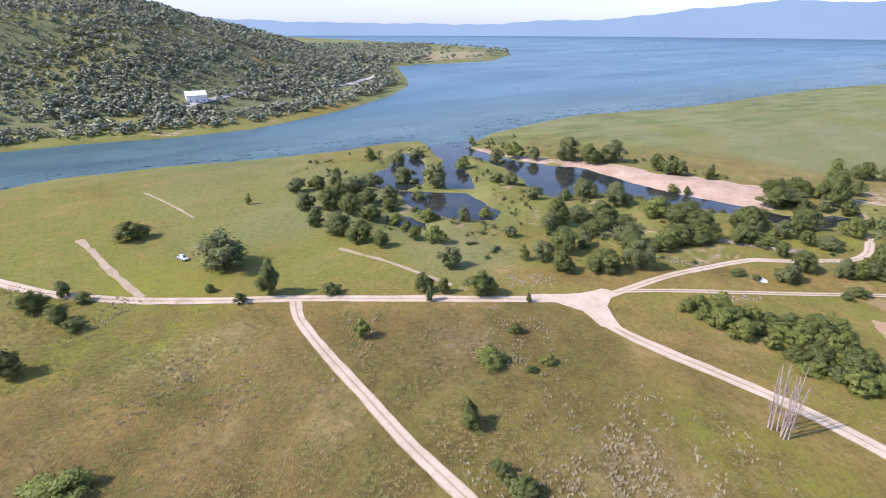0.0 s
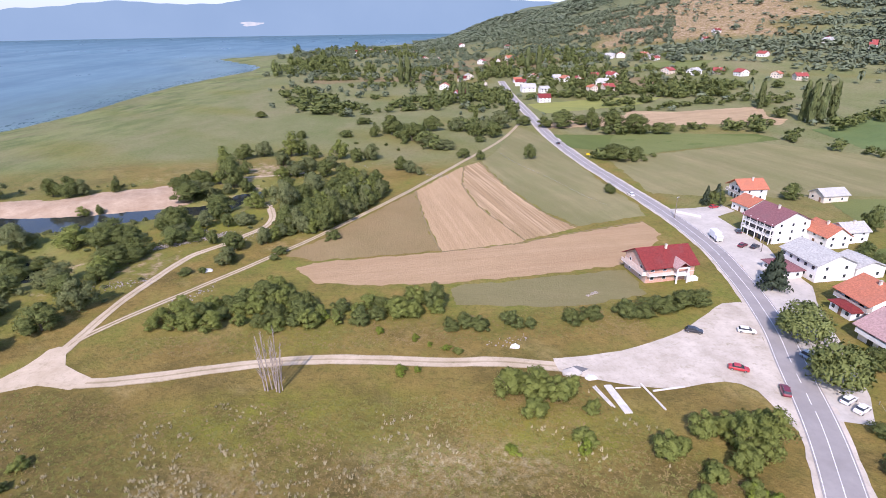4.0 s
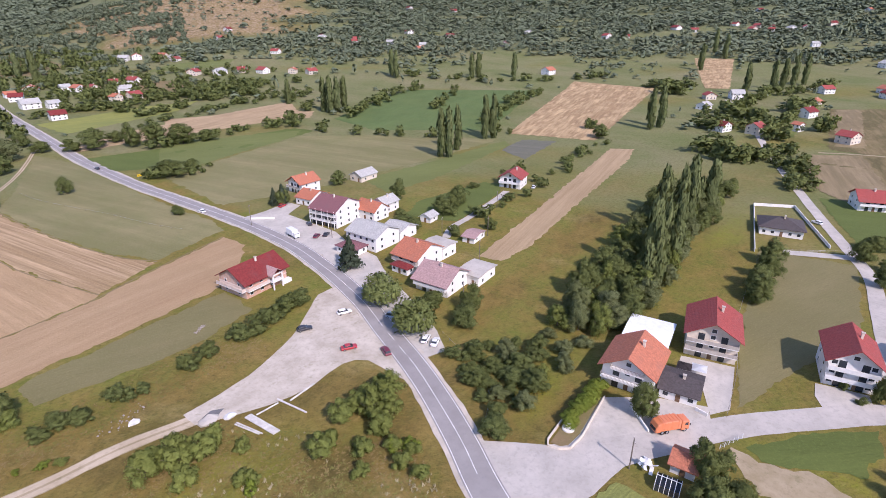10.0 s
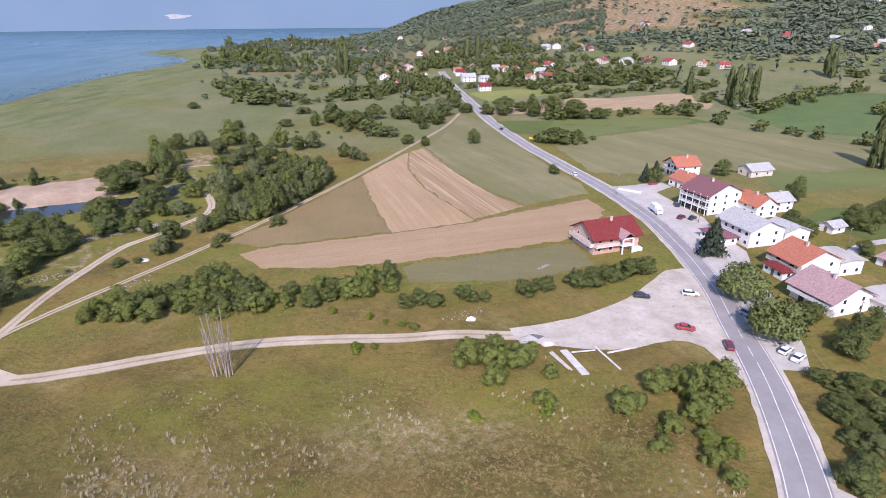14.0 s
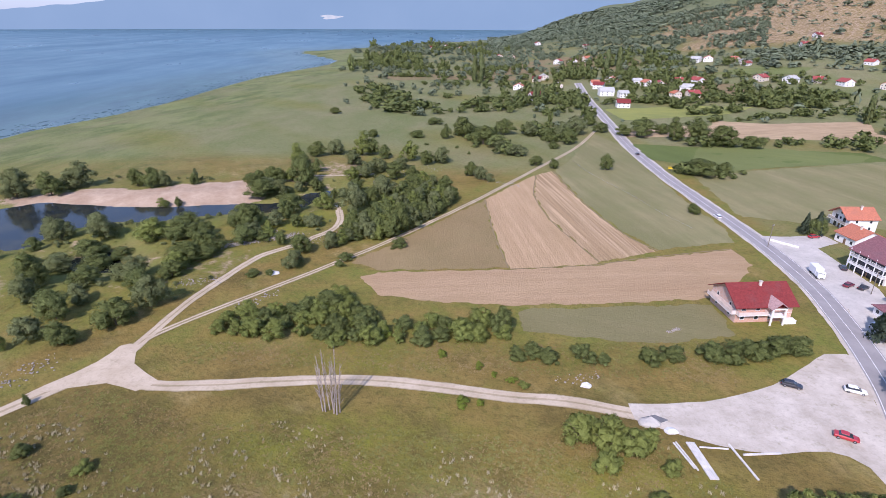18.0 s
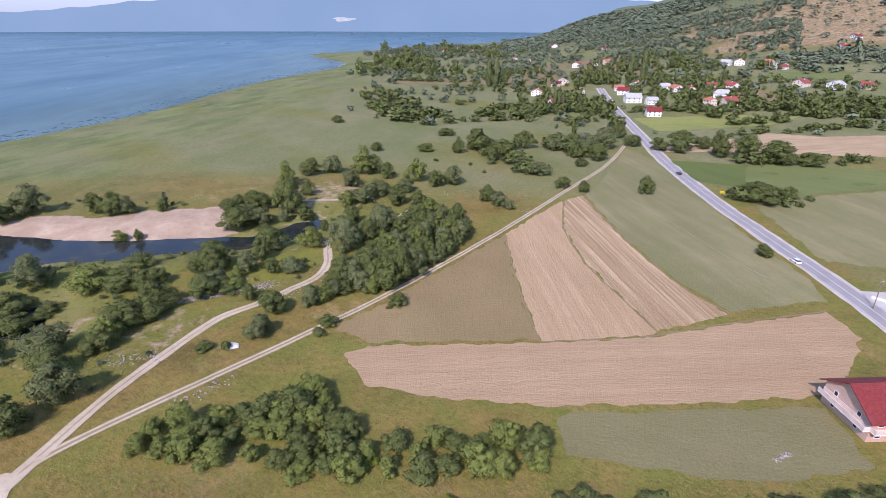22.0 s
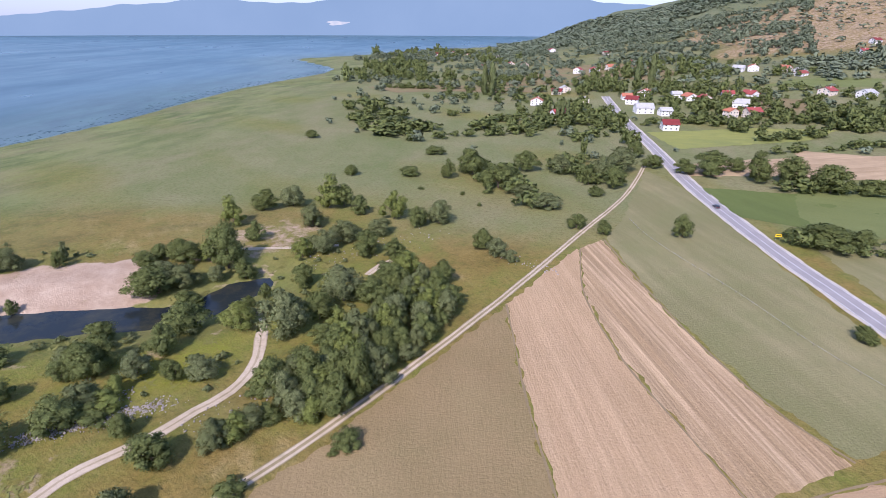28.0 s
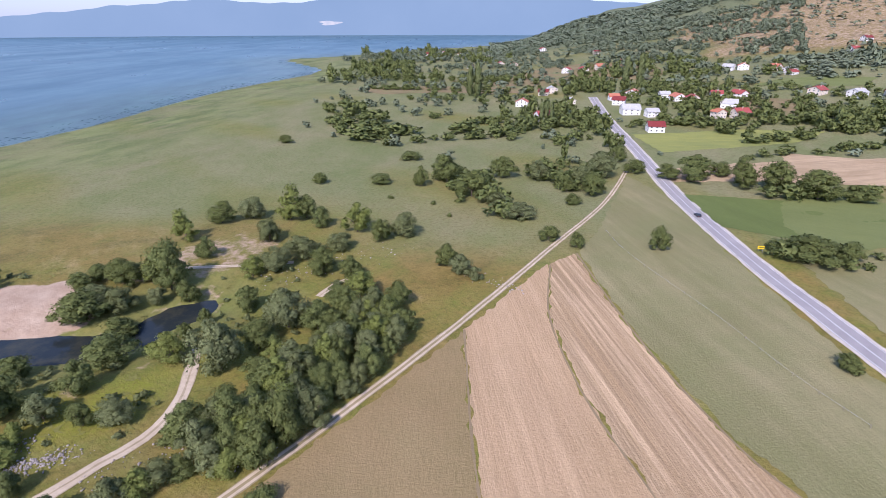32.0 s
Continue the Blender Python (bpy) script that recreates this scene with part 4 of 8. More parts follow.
patch("wheat_field", [(332, 219), (571, 292), (582, 205), (352, 160)], 0.14, WHEAT, 1.0, label="golden harvested wheat field")
patch("stubble_east", [(143, 105), (337, 142), (345, 130), (321, 122), (162, 96), (146, 97)], 0.07, STUBBLE_EAST, 0.8, label="long strip of tan stubble")
patch("green_field", [(281, 353), (420, 405), (503, 298), (332, 236), (275, 301)], 0.12, GREEN_CROP, 1.0, label="bright green crop field")
patch("east_fields", [(392, 44), (413, 15), (420, -19), (433, -76), (424, -100), (330, -112), (215, -85), (235, -56), (275, -15), (307, -3), (318, 12), (362, 34)], 0.12, MOWN_EAST, 1.0, label="mown field in long brown strips")
patch("east_pale_strip", [(395, 41), (412, 14), (404, 12), (316, -9), (301, 8), (317, 24), (362, 36)], 0.16, MOWN_PALE, 1.0, label="dry pale mown strip")
patch("east_stubble", [(417, 32), (560, 50), (591, 2), (574, -30), (620, -54), (515, -67), (446, -75), (424, -18), (416, 14)], 0.14, MOWN_EAST, 1.0, label="mown field in brown and green strips")
patch("east_pale_strip", [(428, 30), (560, 46), (572, 30), (432, 14)], 0.18, MOWN_PALE, 1.0, label="dry pale mown strip")
patch("east_crop", [(617, -57), (622, -89), (487, -99), (437, -93), (445, -78)], 0.14, GREEN_CROP, 1.0, label="dark green crop field")
tagged(ribbon("track_7", [(405, 36), (414, 13), (422, -21), (434, -88)], 2.2, 0.17, TRACK_BED, ragged=0.3), "grassy track between two mown fields", "track", kind="structure")
tagged(ribbon("furrow", [(405, 15), (344, -2), (318, -9)], 0.8, 0.2, FURROW, ragged=0.3), "dark furrow across the mown field", kind="structure")
tagged(ribbon("furrow", [(277, -16), (250, -33), (232, -45)], 1.0, 0.2, FURROW, ragged=0.3), "dark furrow across the mown field", kind="structure")
patch("meadow_strip", [(130, 331), (153, 378), (193, 361), (239, 341), (226, 329), (169, 316), (135, 304)], 0.12, MEADOW_GREEN, 1.0, label="green meadow between hedges")
patch("meadow_strip", [(118, 296), (140, 301), (170, 314), (228, 327), (262, 292), (280, 262), (300, 240), (312, 214), (238, 213), (185, 217), (150, 220), (113, 230)], 0.07, MOWN, 1.2, label="wide mown meadow behind the village")
patch("garden_strip", [(158, 156), (177, 165), (221, 160), (225, 151), (209, 142), (166, 134)], 0.08, LAWN, 1.0, label="narrow green garden strip")
patch("meadow_strip", [(184, 212), (238, 209), (312, 209), (303, 198), (208, 184), (176, 186)], 0.09, MEADOW_GREEN, 1.0, label="green meadow strip")
patch("concrete_drive", [(221.4, 22.6), (230.8, 3.1), (226.5, 1.2), (217, 21.3)], 0.12, CONCRETE, 0.2, label="pale concrete drive beside the bungalow")
patch("far_wheat", [(783, 231), (799, 187), (617, 143), (607, 164)], 0.2, WHEAT, 1.0, label="small golden wheat field")
patch("grey_plot", [(287, 194), (323, 201), (335, 180), (277, 170)], 0.1, PLOUGHED, 0.8, label="grey-green tilled plot")
patch("house_lawn", [(303, 22), (309, -9), (252, -17), (238, -2), (262, 8)], 0.1, LAWN, 0.6, label="mown green lawn round a house")
patch("north_stubble", [(108, 417), (156, 431), (300, 440), (280, 400), (201, 388), (166, 396), (108, 394)], 0.12, STUBBLE_EAST, 1.0, label="tan stubble field behind a hedge")
patch("north_dry_field", [(21, 864), (75, 812), (127, 796), (159, 839), (211, 813), (253, 863), (260, 985), (188, 1044), (95, 1010), (39, 939)], 0.25, DRY_PLOT, 1.0, step=40, label="dry tan fallow field on the far slope")
patch("north_dry_field", [(-144, 810), (-68, 843), (20, 848), (73, 790), (69, 758), (-36, 779), (-101, 758)], 0.2, DRY_PLOT, 1.0, step=40, label="dry tan strip across the far plain")
patch("north_dry_field", [(255, 658), (281, 639), (297, 623), (259, 556), (223, 564)], 0.25, DRY_PLOT, 1.0, step=40, label="dry tan fallow garden plot")
patch("north_slope_meadow", [(290, 718), (328, 689), (369, 671), (400, 699), (371, 730), (331, 740)], 0.25, MEADOW_GREEN, 1.0, step=40, label="grey-green meadow on the far slope")
patch("yellow_field", [(118, 512), (196, 523), (247, 508), (212, 478), (122, 458)], 0.12, YELLOW_CROP, 1.0, label="yellow-green field with flowering weeds")
patch("north_meadow", [(104, 374), (157, 363), (240, 350), (245, 332), (156, 318), (124, 318), (106, 330)], 0.1, LAWN, 1.0, label="green meadow beside the road")
patch("west_tan_field", [(160, 392), (190, 452), (263, 417), (288, 389), (271, 371), (242, 382)], 0.12, STUBBLE_EAST, 1.0, label="tan stubble field between hedges")
patch("bare_lot", [(101.5, 9.4), (99.8, 5), (104, -4), (101, -11.5), (96, -10.8), (96.2, -6.5), (91.5, 1.5), (94, 6.2), (98, 9)], 0.08, TRACK_BED, 0.9, label="bare chalky ground beside a barn")
patch("paved_yard", [(78, 38.5), (79.5, 35), (98, 37.5), (107, 26.5), (111, 17), (107, 15.5), (94, 24), (86, 30)], 0.11, CONCRETE, 0.2, label="paved yard before a house")
patch("driveway", [(127.5, 28.5), (131, 16.5), (113, 13), (108.5, 16), (118, 20.5), (120, 27)], 0.11, CONCRETE, 0.2, label="pale paved driveway")
patch("driveway", [(136.5, 0), (139, -10), (132, -12), (125, -7), (126, -3), (131, -0.5)], 0.11, CONCRETE, 0.3, label="pale paved forecourt of a house")
patch("terrace", [(157.5, -24.5), (160.5, -30.5), (155, -32.5), (151.5, -25.5)], 0.14, FRAME_WHITE, 0.05, label="white paved terrace")
patch("orchard_grass", [(128, -21), (119, -24.5), (113, -30.5), (99, -33.5), (93, -20.5), (107, -18)], 0.09, LAWN, 0.6, label="deep green grass beside the house")
patch("weedy_plot", [(103.5, 7.6), (100.4, 4.6), (104.6, -4.2), (108.5, -11.6), (118, -13.5), (126, -12.2), (114.5, -0.4)], 0.085, WEEDY, 0.9, label="green weedy plot beside the lane")
patch("lawn", [(216, 29), (222, -1), (178, -5.5), (160, -5), (142, 4), (115, 11.5), (133, 16), (150, 20)], 0.07, GARDEN_GRASS, 0.6, label="mown grass between garden fences")
patch("flower_bed", [(78.6, 38.6), (78.9, 36.6), (80.2, 35.4), (84.6, 35), (98.5, 36.6), (97.5, 37.6), (86.7, 39.2)], 0.13, DRY_PLOT, 0.1, label="garden bed round the fountain")
patch("vegetable_garden", [(218.6, -11.7), (224.5, -19.9), (204.9, -19.9), (199.8, -13)], 0.1, WEEDY, 0.5, label="green vegetable garden rows")
patch("vegetable_bed", [(69, 27), (77, 23.5), (78, 16), (72, 18)], 0.09, YELLOW_CROP, 0.5, label="small vegetable bed")
tagged(ribbon("lane_3", [(150, 126), (160, 131), (174, 133), (200, 138), (216, 142)], 3.2, 0.1, LANE, ragged=0.06), "narrow pale drive to a lone house", "lane", kind="structure")
tagged(ribbon("lane_4", [(111, 205), (122, 205), (136, 208)], 4.5, 0.12, LANE, ragged=0.06), "short paved side lane", "lane", kind="structure")

tagged(ribbon("lane_5", [(-478, 60), (-501, 98), (-514, 116), (-541, 155), (-556, 194), (-602, 280), (-652, 332), (-706, 380), (-800, 440)], 6.0, 0.5, LANE, ragged=0.05), "pale road at the foot of the wooded hill", "road", kind="structure")

# ---------------------------------------------------------------- trees

NORMALS = {}


def ico(sub=1):
    bm = bmesh.new()
    bmesh.ops.create_icosphere(bm, subdivisions=sub, radius=1.0)
    v = np.array([x.co[:] for x in bm.verts])
    f = np.array([[w.index for w in x.verts] for x in bm.faces])
    bm.free()
    return v, f


ICO1, ICO2 = ico(1), ico(2)


def soft_normals(me, normals):
    """Light falls on the foliage as on a rounded mass, not leaf by leaf."""
    me.polygons.foreach_set("use_smooth", [True] * len(me.polygons))
    me.normals_split_custom_set_from_vertices(normals.tolist())


def crown_mesh(name, rng, lumps, leaf, leaves, spread=0.3):
    """Inner lumps of shade and many loose leaf sprays round them, uneven and open at the rim."""
    verts, faces, count, norms = [], [], 0, []
    iv, jf = ICO1
    mid = np.mean([c for c, _ in lumps], axis=0)
    for (c, rad) in lumps:
        c, rad = np.array(c), np.array(rad)
        v = c + iv * rad * 0.5 * (1 + 0.25 * rng.standard_normal(len(iv)))[:, None]
        verts.append(v)
        norms.append(iv + 0.5 * (c - mid) / (np.linalg.norm(c - mid) + 0.05) + np.array((0, 0, 0.25)))
        faces += (jf + count).tolist()
        count += len(v)
        d = rng.standard_normal((leaves, 3))
        d /= np.linalg.norm(d, axis=1)[:, None]
        d[:, 2] = np.where(d[:, 2] < -0.55, -d[:, 2], d[:, 2])
        p = c + d * rad * (0.6 + spread * 2.4 * rng.random((leaves, 1)) ** 1.3)
        a = rng.standard_normal((leaves, 3))
        a -= 0.5 * d * (a * d).sum(1)[:, None]
        a /= np.linalg.norm(a, axis=1)[:, None]
        b = np.cross(a, d + 0.6 * rng.standard_normal((leaves, 3)))
        b /= np.linalg.norm(b, axis=1)[:, None] + 1e-9
        s = leaf * (0.6 + 0.9 * rng.random((leaves, 1)))
        tri = np.stack([p - a * s * 0.8, p + a * s * 0.8, p + b * s * 1.2 + d * s * 0.4], 1).reshape(-1, 3)
        face = np.cross(tri[1::3] - tri[0::3], tri[2::3] - tri[0::3])
        back = (face * d).sum(1) < 0
        swap = tri.reshape(-1, 3, 3)
        swap[back] = swap[back][:, ::-1]
        verts.append(tri)
        norms.append(np.repeat(d + 0.5 * (c - mid) / (np.linalg.norm(c - mid) + 0.05) + 0.22 * rng.standard_normal((leaves, 3)) + np.array((0, 0, 0.25)), 3, axis=0))
        faces += (np.arange(leaves * 3).reshape(-1, 3) + count).tolist()
        count += leaves * 3
    me = mesh_from(name, np.concatenate(verts).tolist(), faces)
    nn = np.concatenate(norms)
    soft_normals(me, nn / np.linalg.norm(nn, axis=1)[:, None])
    NORMALS[me.name] = nn / np.linalg.norm(nn, axis=1)[:, None]
    return me


def round_lumps(rng, n, low, top, wide, size):
    """Clumps over an egg-shaped crown of unit height and unit width."""
    out = [((0, 0, (low + top) / 2), (wide * 0.7, wide * 0.7, (top - low) * 0.42))]
    for k in range(n):
        a, u = 2 * math.pi * (k + rng.random()) * 0.382 * 2.6, (k + 0.5) / n
        z = low + (top - low) * (0.12 + 0.78 * u)
        reach = wide * math.sqrt(max(0.05, 1 - (2 * u - 0.85) ** 2 / 1.6)) * (0.62 + 0.3 * rng.random())
        s = size * (0.7 + 0.6 * rng.random())
        out.append(((reach * math.cos(a), reach * math.sin(a), z), (s, s, s * (top - low) * 0.9)))
    return out


def bough_lumps(rng, n, low, top, wide, size):
    """Clumps of uneven size over a lopsided rounded crown, with bulges and dents."""
    p = 6.28 * rng.random(4)
    out = [((0, 0, low + 0.42 * (top - low)), (wide * 0.55, wide * 0.55, (top - low) * 0.33))]
    for k in range(n):
        a, u = 2.4 * k + 0.5 * rng.standard_normal(), (k + 0.2 + 0.6 * rng.random()) / n
        bulge = 1 + 0.26 * math.sin(2 * a + p[0]) + 0.18 * math.sin(3 * a + p[1])
        cap = top * (1 + 0.14 * math.sin(a + p[2]) + 0.08 * math.sin(2 * a + p[3]) - 0.08)
        reach = wide * bulge * math.sqrt(max(0.03, 1 - (1.9 * u - 0.85) ** 2)) * (0.6 + 0.38 * rng.random())
        s = size * (0.55 + 0.85 * rng.random() ** 1.6)
        out.append(((reach * math.cos(a), reach * math.sin(a), low + (cap - low) * (0.1 + 0.8 * u)), (s, s, s * 0.9)))
    return out


def trunk_mesh(rng, height, thick, limbs, reach):
    bm = tube([(0, 0, -0.04), (0.01, 0, height * 0.4), (0.02 * rng.standard_normal(), 0.02, height)], [thick, thick * 0.8, thick * 0.45])
    for k in range(limbs):
        a = 2 * math.pi * (k + 0.4 * rng.random()) / limbs
        z = height * (0.5 + 0.4 * rng.random())
        tube([(0, 0, z), (0.45 * reach * math.cos(a), 0.45 * reach * math.sin(a), z + 0.14), (reach * math.cos(a), reach * math.sin(a), z + 0.3)], [thick * 0.45, thick * 0.3, thick * 0.12], 5, bm)
    me = bpy.data.meshes.new("trunk")
    bm.to_mesh(me)
    bm.free()
    return me


KINDS = {}


def make_kind(key, name, label, category, leaf_mat, seeds, lump_rule, leaf, leaves, trunk=(0.4, 0.03, 5, 0.3), bark=None, crown_name="crown"):
    versions = []
    for seed in range(seeds):
        rng = np.random.default_rng(100 * len(KINDS) + seed)
        crown = crown_mesh(crown_name, rng, lump_rule(rng), leaf, leaves)
        stem = trunk_mesh(rng, *trunk) if trunk else None
        versions.append((crown, stem))
    KINDS[key] = (name, label, category, leaf_mat, bark or BARK, versions, crown_name)


make_kind("broad", "tree", "leafy green broadleaf tree standing in grass", "tree", LEAF, 6, lambda r: bough_lumps(r, 26, 0.04, 1.0, 0.38, 0.15), 0.024, 300)
make_kind("willow", "grey_willow", "grey-green willow with an uneven crown by the water", "tree", LEAF_GREY, 6, lambda r: bough_lumps(r, 26, 0.02, 1.0, 0.39, 0.145), 0.024, 300)
make_kind("light", "young_tree", "light green young tree with loose foliage", "tree", LEAF_LIGHT, 4, lambda r: bough_lumps(r, 20, 0.03, 1.0, 0.36, 0.14), 0.025, 230)
make_kind("bush", "bush", "low dark green bush with a ragged outline", "bush", LEAF, 5, lambda r: bough_lumps(r, 20, -0.04, 0.92, 0.42, 0.16), 0.028, 260, trunk=(0.3, 0.025, 4, 0.2))
make_kind("light_bush", "bush", "low yellow-green bush with a ragged outline", "bush", LEAF_LIGHT, 5, lambda r: bough_lumps(r, 20, -0.04, 0.92, 0.42, 0.16), 0.028, 260, trunk=(0.3, 0.025, 4, 0.2))
make_kind("yellow_bush", "bush", "low bright yellow-green weedy bush", "bush", LEAF_HEDGE, 2, lambda r: bough_lumps(r, 14, -0.04, 0.9, 0.42, 0.15), 0.034, 120, trunk=(0.3, 0.02, 4, 0.2))
make_kind("hedge", "bush", "clipped yellow-green hedge bush beside the house", "bush", LEAF_HEDGE, 2, lambda r: round_lumps(r, 14, 0.0, 0.88, 0.42, 0.165), 0.036, 170, trunk=(0.3, 0.025, 4, 0.2))
make_kind("poplar", "poplar_tree", "tall slender green poplar", "tree", LEAF_POPLAR, 2,
          lambda r: [((0.12 * r.standard_normal(), 0.12 * r.standard_normal(), 0.08 + 0.9 * k / 14), (0.36 * (1 - 0.75 * abs(k / 14 - 0.38) ** 1.3), 0.36 * (1 - 0.75 * abs(k / 14 - 0.38) ** 1.3), 0.07)) for k in range(15)], 0.085, 110, trunk=(0.5, 0.06, 0, 0))
make_kind("fir", "conifer_tree", "blue-green conical spruce beside the road", "tree", LEAF_FIR, 2,
          lambda r: [((0.34 * (1 - k / 22) * math.cos(k * 2.4), 0.34 * (1 - k / 22) * math.sin(k * 2.4), 0.06 + 0.9 * k / 22), (0.24 * (1.08 - k / 22), 0.24 * (1.08 - k / 22), 0.07)) for k in range(22)], 0.05, 100, trunk=(0.5, 0.03, 0, 0))
make_kind("weeping", "willow_tree", "large weeping willow with hanging yellow-green foliage", "tree", LEAF_WEEP, 2,
          lambda r: round_lumps(r, 10, 0.35, 0.95, 0.42, 0.2) + [((0.42 * math.cos(a), 0.42 * math.sin(a), 0.34 + 0.1 * r.random()), (0.12, 0.12, 0.3)) for a in np.arange(0, 6.2, 0.42)], 0.034, 160)

make_kind("far", "tree", "leafy tree among far fields", "tree", LEAF, 5, lambda r: round_lumps(r, 6, 0.05, 0.9, 0.36, 0.2), 0.105, 22, trunk=None)

make_kind("scrub", "tree", "small round tree on a far hillside", "tree", LEAF, 6, lambda r: round_lumps(r, 2, 0.0, 0.9, 0.3, 0.24), 0.13, 11, trunk=None)

COUNT = [0]
LANE_LINE = smooth_line(POND_LANE, 1.5)


def joined_trees(name, label, rows, material, seed, category="trees", key="far"):
    """Many far shrubs in one mesh: place, width and height of each."""
    rng = np.random.default_rng(seed)
    base = []
    for crown, _ in KINDS[key][5]:
        base.append((np.array([v.co[:] for v in crown.vertices]), np.array([p.vertices[:] for p in crown.polygons]), NORMALS[crown.name]))
    rows = np.array(rows, float)
    z = ground_height(rows[:, 0], rows[:, 1])
    vs, fs, ns, count = [], [], [], 0
    for k, (x, y, wide, tall) in enumerate(rows):
        v, f, q = base[k % len(base)]
        a = rng.random() * 6.28
        w = v * np.array([wide, wide, tall])
        vs.append(np.stack([w[:, 0] * math.cos(a) - w[:, 1] * math.sin(a) + x, w[:, 0] * math.sin(a) + w[:, 1] * math.cos(a) + y, w[:, 2] + z[k] - 0.05 * tall], 1))
        fs.append(f + count)
        ns.append(np.stack([q[:, 0] * math.cos(a) - q[:, 1] * math.sin(a), q[:, 0] * math.sin(a) + q[:, 1] * math.cos(a), q[:, 2]], 1))
        count += len(v)
    v, f = np.concatenate(vs), np.concatenate(fs)
    me = bpy.data.meshes.new(name)
    me.vertices.add(len(v))
    me.vertices.foreach_set("co", v.reshape(-1))
    me.loops.add(len(f) * 3)
    me.loops.foreach_set("vertex_index", f.reshape(-1).astype(np.int32))
    me.polygons.add(len(f))
    me.polygons.foreach_set("loop_start", np.arange(0, len(f) * 3, 3, dtype=np.int32))
    me.update(calc_edges=True)
    soft_normals(me, np.concatenate(ns))
    return tagged(link_mesh(name, me, material), label, category, kind="stuff")




def tree(key, x, y, wide, tall, group, label=""):
    name, text, category, leaf_mat, bark, versions, crown_name = KINDS[key]
    if "ponds" in group:
        dx, dy = LANE_LINE[:, 0] - x, LANE_LINE[:, 1] - y
        if np.hypot(dx, dy).min() < 0.3 * wide + 2.2 or (((np.abs(dx) < 2.5) & (dy > 0) & (dy < 1.3 * tall)).any() and COUNT[0] % 4):
            COUNT[0] += 1
            return None
    k = COUNT[0]
    COUNT[0] += 1
    rng = random.Random(k * 7 + 3)
    crown, stem = versions[k % len(versions)]
    m = Matrix.Translation((x, y, height_at(x, y) - 0.05)) @ Matrix.Rotation(rng.random() * 6.28, 4, "Z") @ Matrix.Diagonal((wide * (0.92 + 0.16 * rng.random()), wide * (0.92 + 0.16 * rng.random()), tall, 1))
    root = thing(name, label or text, category, m, group)
    if stem:
        link_mesh("trunk", stem, bark, root)
    link_mesh(crown_name, crown, leaf_mat, root)
    return root


REPLANTED = [(-98, 150), (-122, 185), (-182, 250), (-182, 268), (-145, 275), (-110, 322), (-60, 345), (-5, 332), (-4, 245), (-29, 188), (-60, 172)]


def mixed(rows, group, keys, seed=1, grove=False):
    rng = random.Random(seed)
    for x, y, wide, tall in rows:
        if not grove and from_edge(np.array([x]), np.array([y]), REPLANTED)[0] > 0:
            continue
        key = rng.choice(keys)
        if tall < 4.2 and key in ("broad", "willow"):
            key = "bush"
        if tall < 4.2 and key == "light":
            key = "light_bush"
        tree(key, x, y, min(wide, 18) * 1.05, min(max(tall, 0.42 * wide), 30), group)


# places of trees: metres east, metres north, width, height
MARSH = [(-211, 238, 14.8, 14.2), (-198, 243, 13.0, 10.7), (-193, 255, 14.9, 11.8), (-162, 256, 18.8, 9.8), (-140, 260, 3.7, 6.0), (-127, 246, 4.0, 3.2), (-101, 241, 16.3, 12.7), (-99, 253, 14.0, 7.5), (-98, 294, 12.7, 10.5), (-93, 307, 9.2, 8.8), (-82, 310, 9.2, 8.8), (-64, 307, 19.3, 11.8), (-89, 261, 10.2, 15.4), (-82, 248, 10.3, 11.8), (-68, 219, 8.6, 6.7), (-66, 276, 10.5, 6.7), (-57, 274, 10.4, 8.1), (-42, 271, 10.2, 8.8), (-33, 272, 7.1, 6.7)]
COPSE = [(-44, 237, 10.0, 9.5), (-51, 220, 11.7, 12.4), (-32, 221, 12.5, 11.0), (-23, 222, 12.5, 12.2), (-14, 226, 10.8, 10.1), (-37, 194, 12.4, 8.5), (-25, 206, 11.7, 7.9), (-43, 203, 8.7, 8.3), (-62, 222, 6.2, 5.9), (-66, 198, 3.9, 4.2), (-71, 198, 3.1, 3.9), (-76, 195, 4.4, 6.1), (-84, 183, 6.3, 3.8), (-79, 187, 3.8, 2.3), (-61, 173, 7.0, 6.3), (-70, 161, 4.5, 2.3), (-65, 162, 3.3, 2.0), (-44, 170, 3.7, 2.4), (-28, 186, 2.8, 1.4)]
POND_SIDE = [(-153, 188, 10.1, 8.3), (-138, 191, 11.1, 8.8), (-156, 178, 7.0, 5.1), (-136, 179, 11.8, 6.3), (-125, 178, 8.2, 3.5), (-121, 186, 13.0, 6.0), (-110, 184, 8.1, 5.8), (-103, 187, 10.3, 6.7), (-93, 176, 8.0, 4.5), (-99, 169, 10.3, 3.6), (-138, 165, 12.3, 5.9), (-135, 151, 10.3, 9.9), (-120, 153, 9.5, 5.5), (-107, 156, 10.8, 6.9), (-91, 139, 9.7, 10.6), (-95, 129, 10.4, 7.8), (-113, 131, 8.6, 8.7)]
POND_SIDE2 = [(-103, 119, 7.9, 6.5), (-113, 140, 6.9, 5.4), (-89, 199, 6.8, 5.3), (-79, 200, 6.3, 6.0), (-131, 142, 8.3, 7.0), (-113, 121, 8.3, 6.8)]
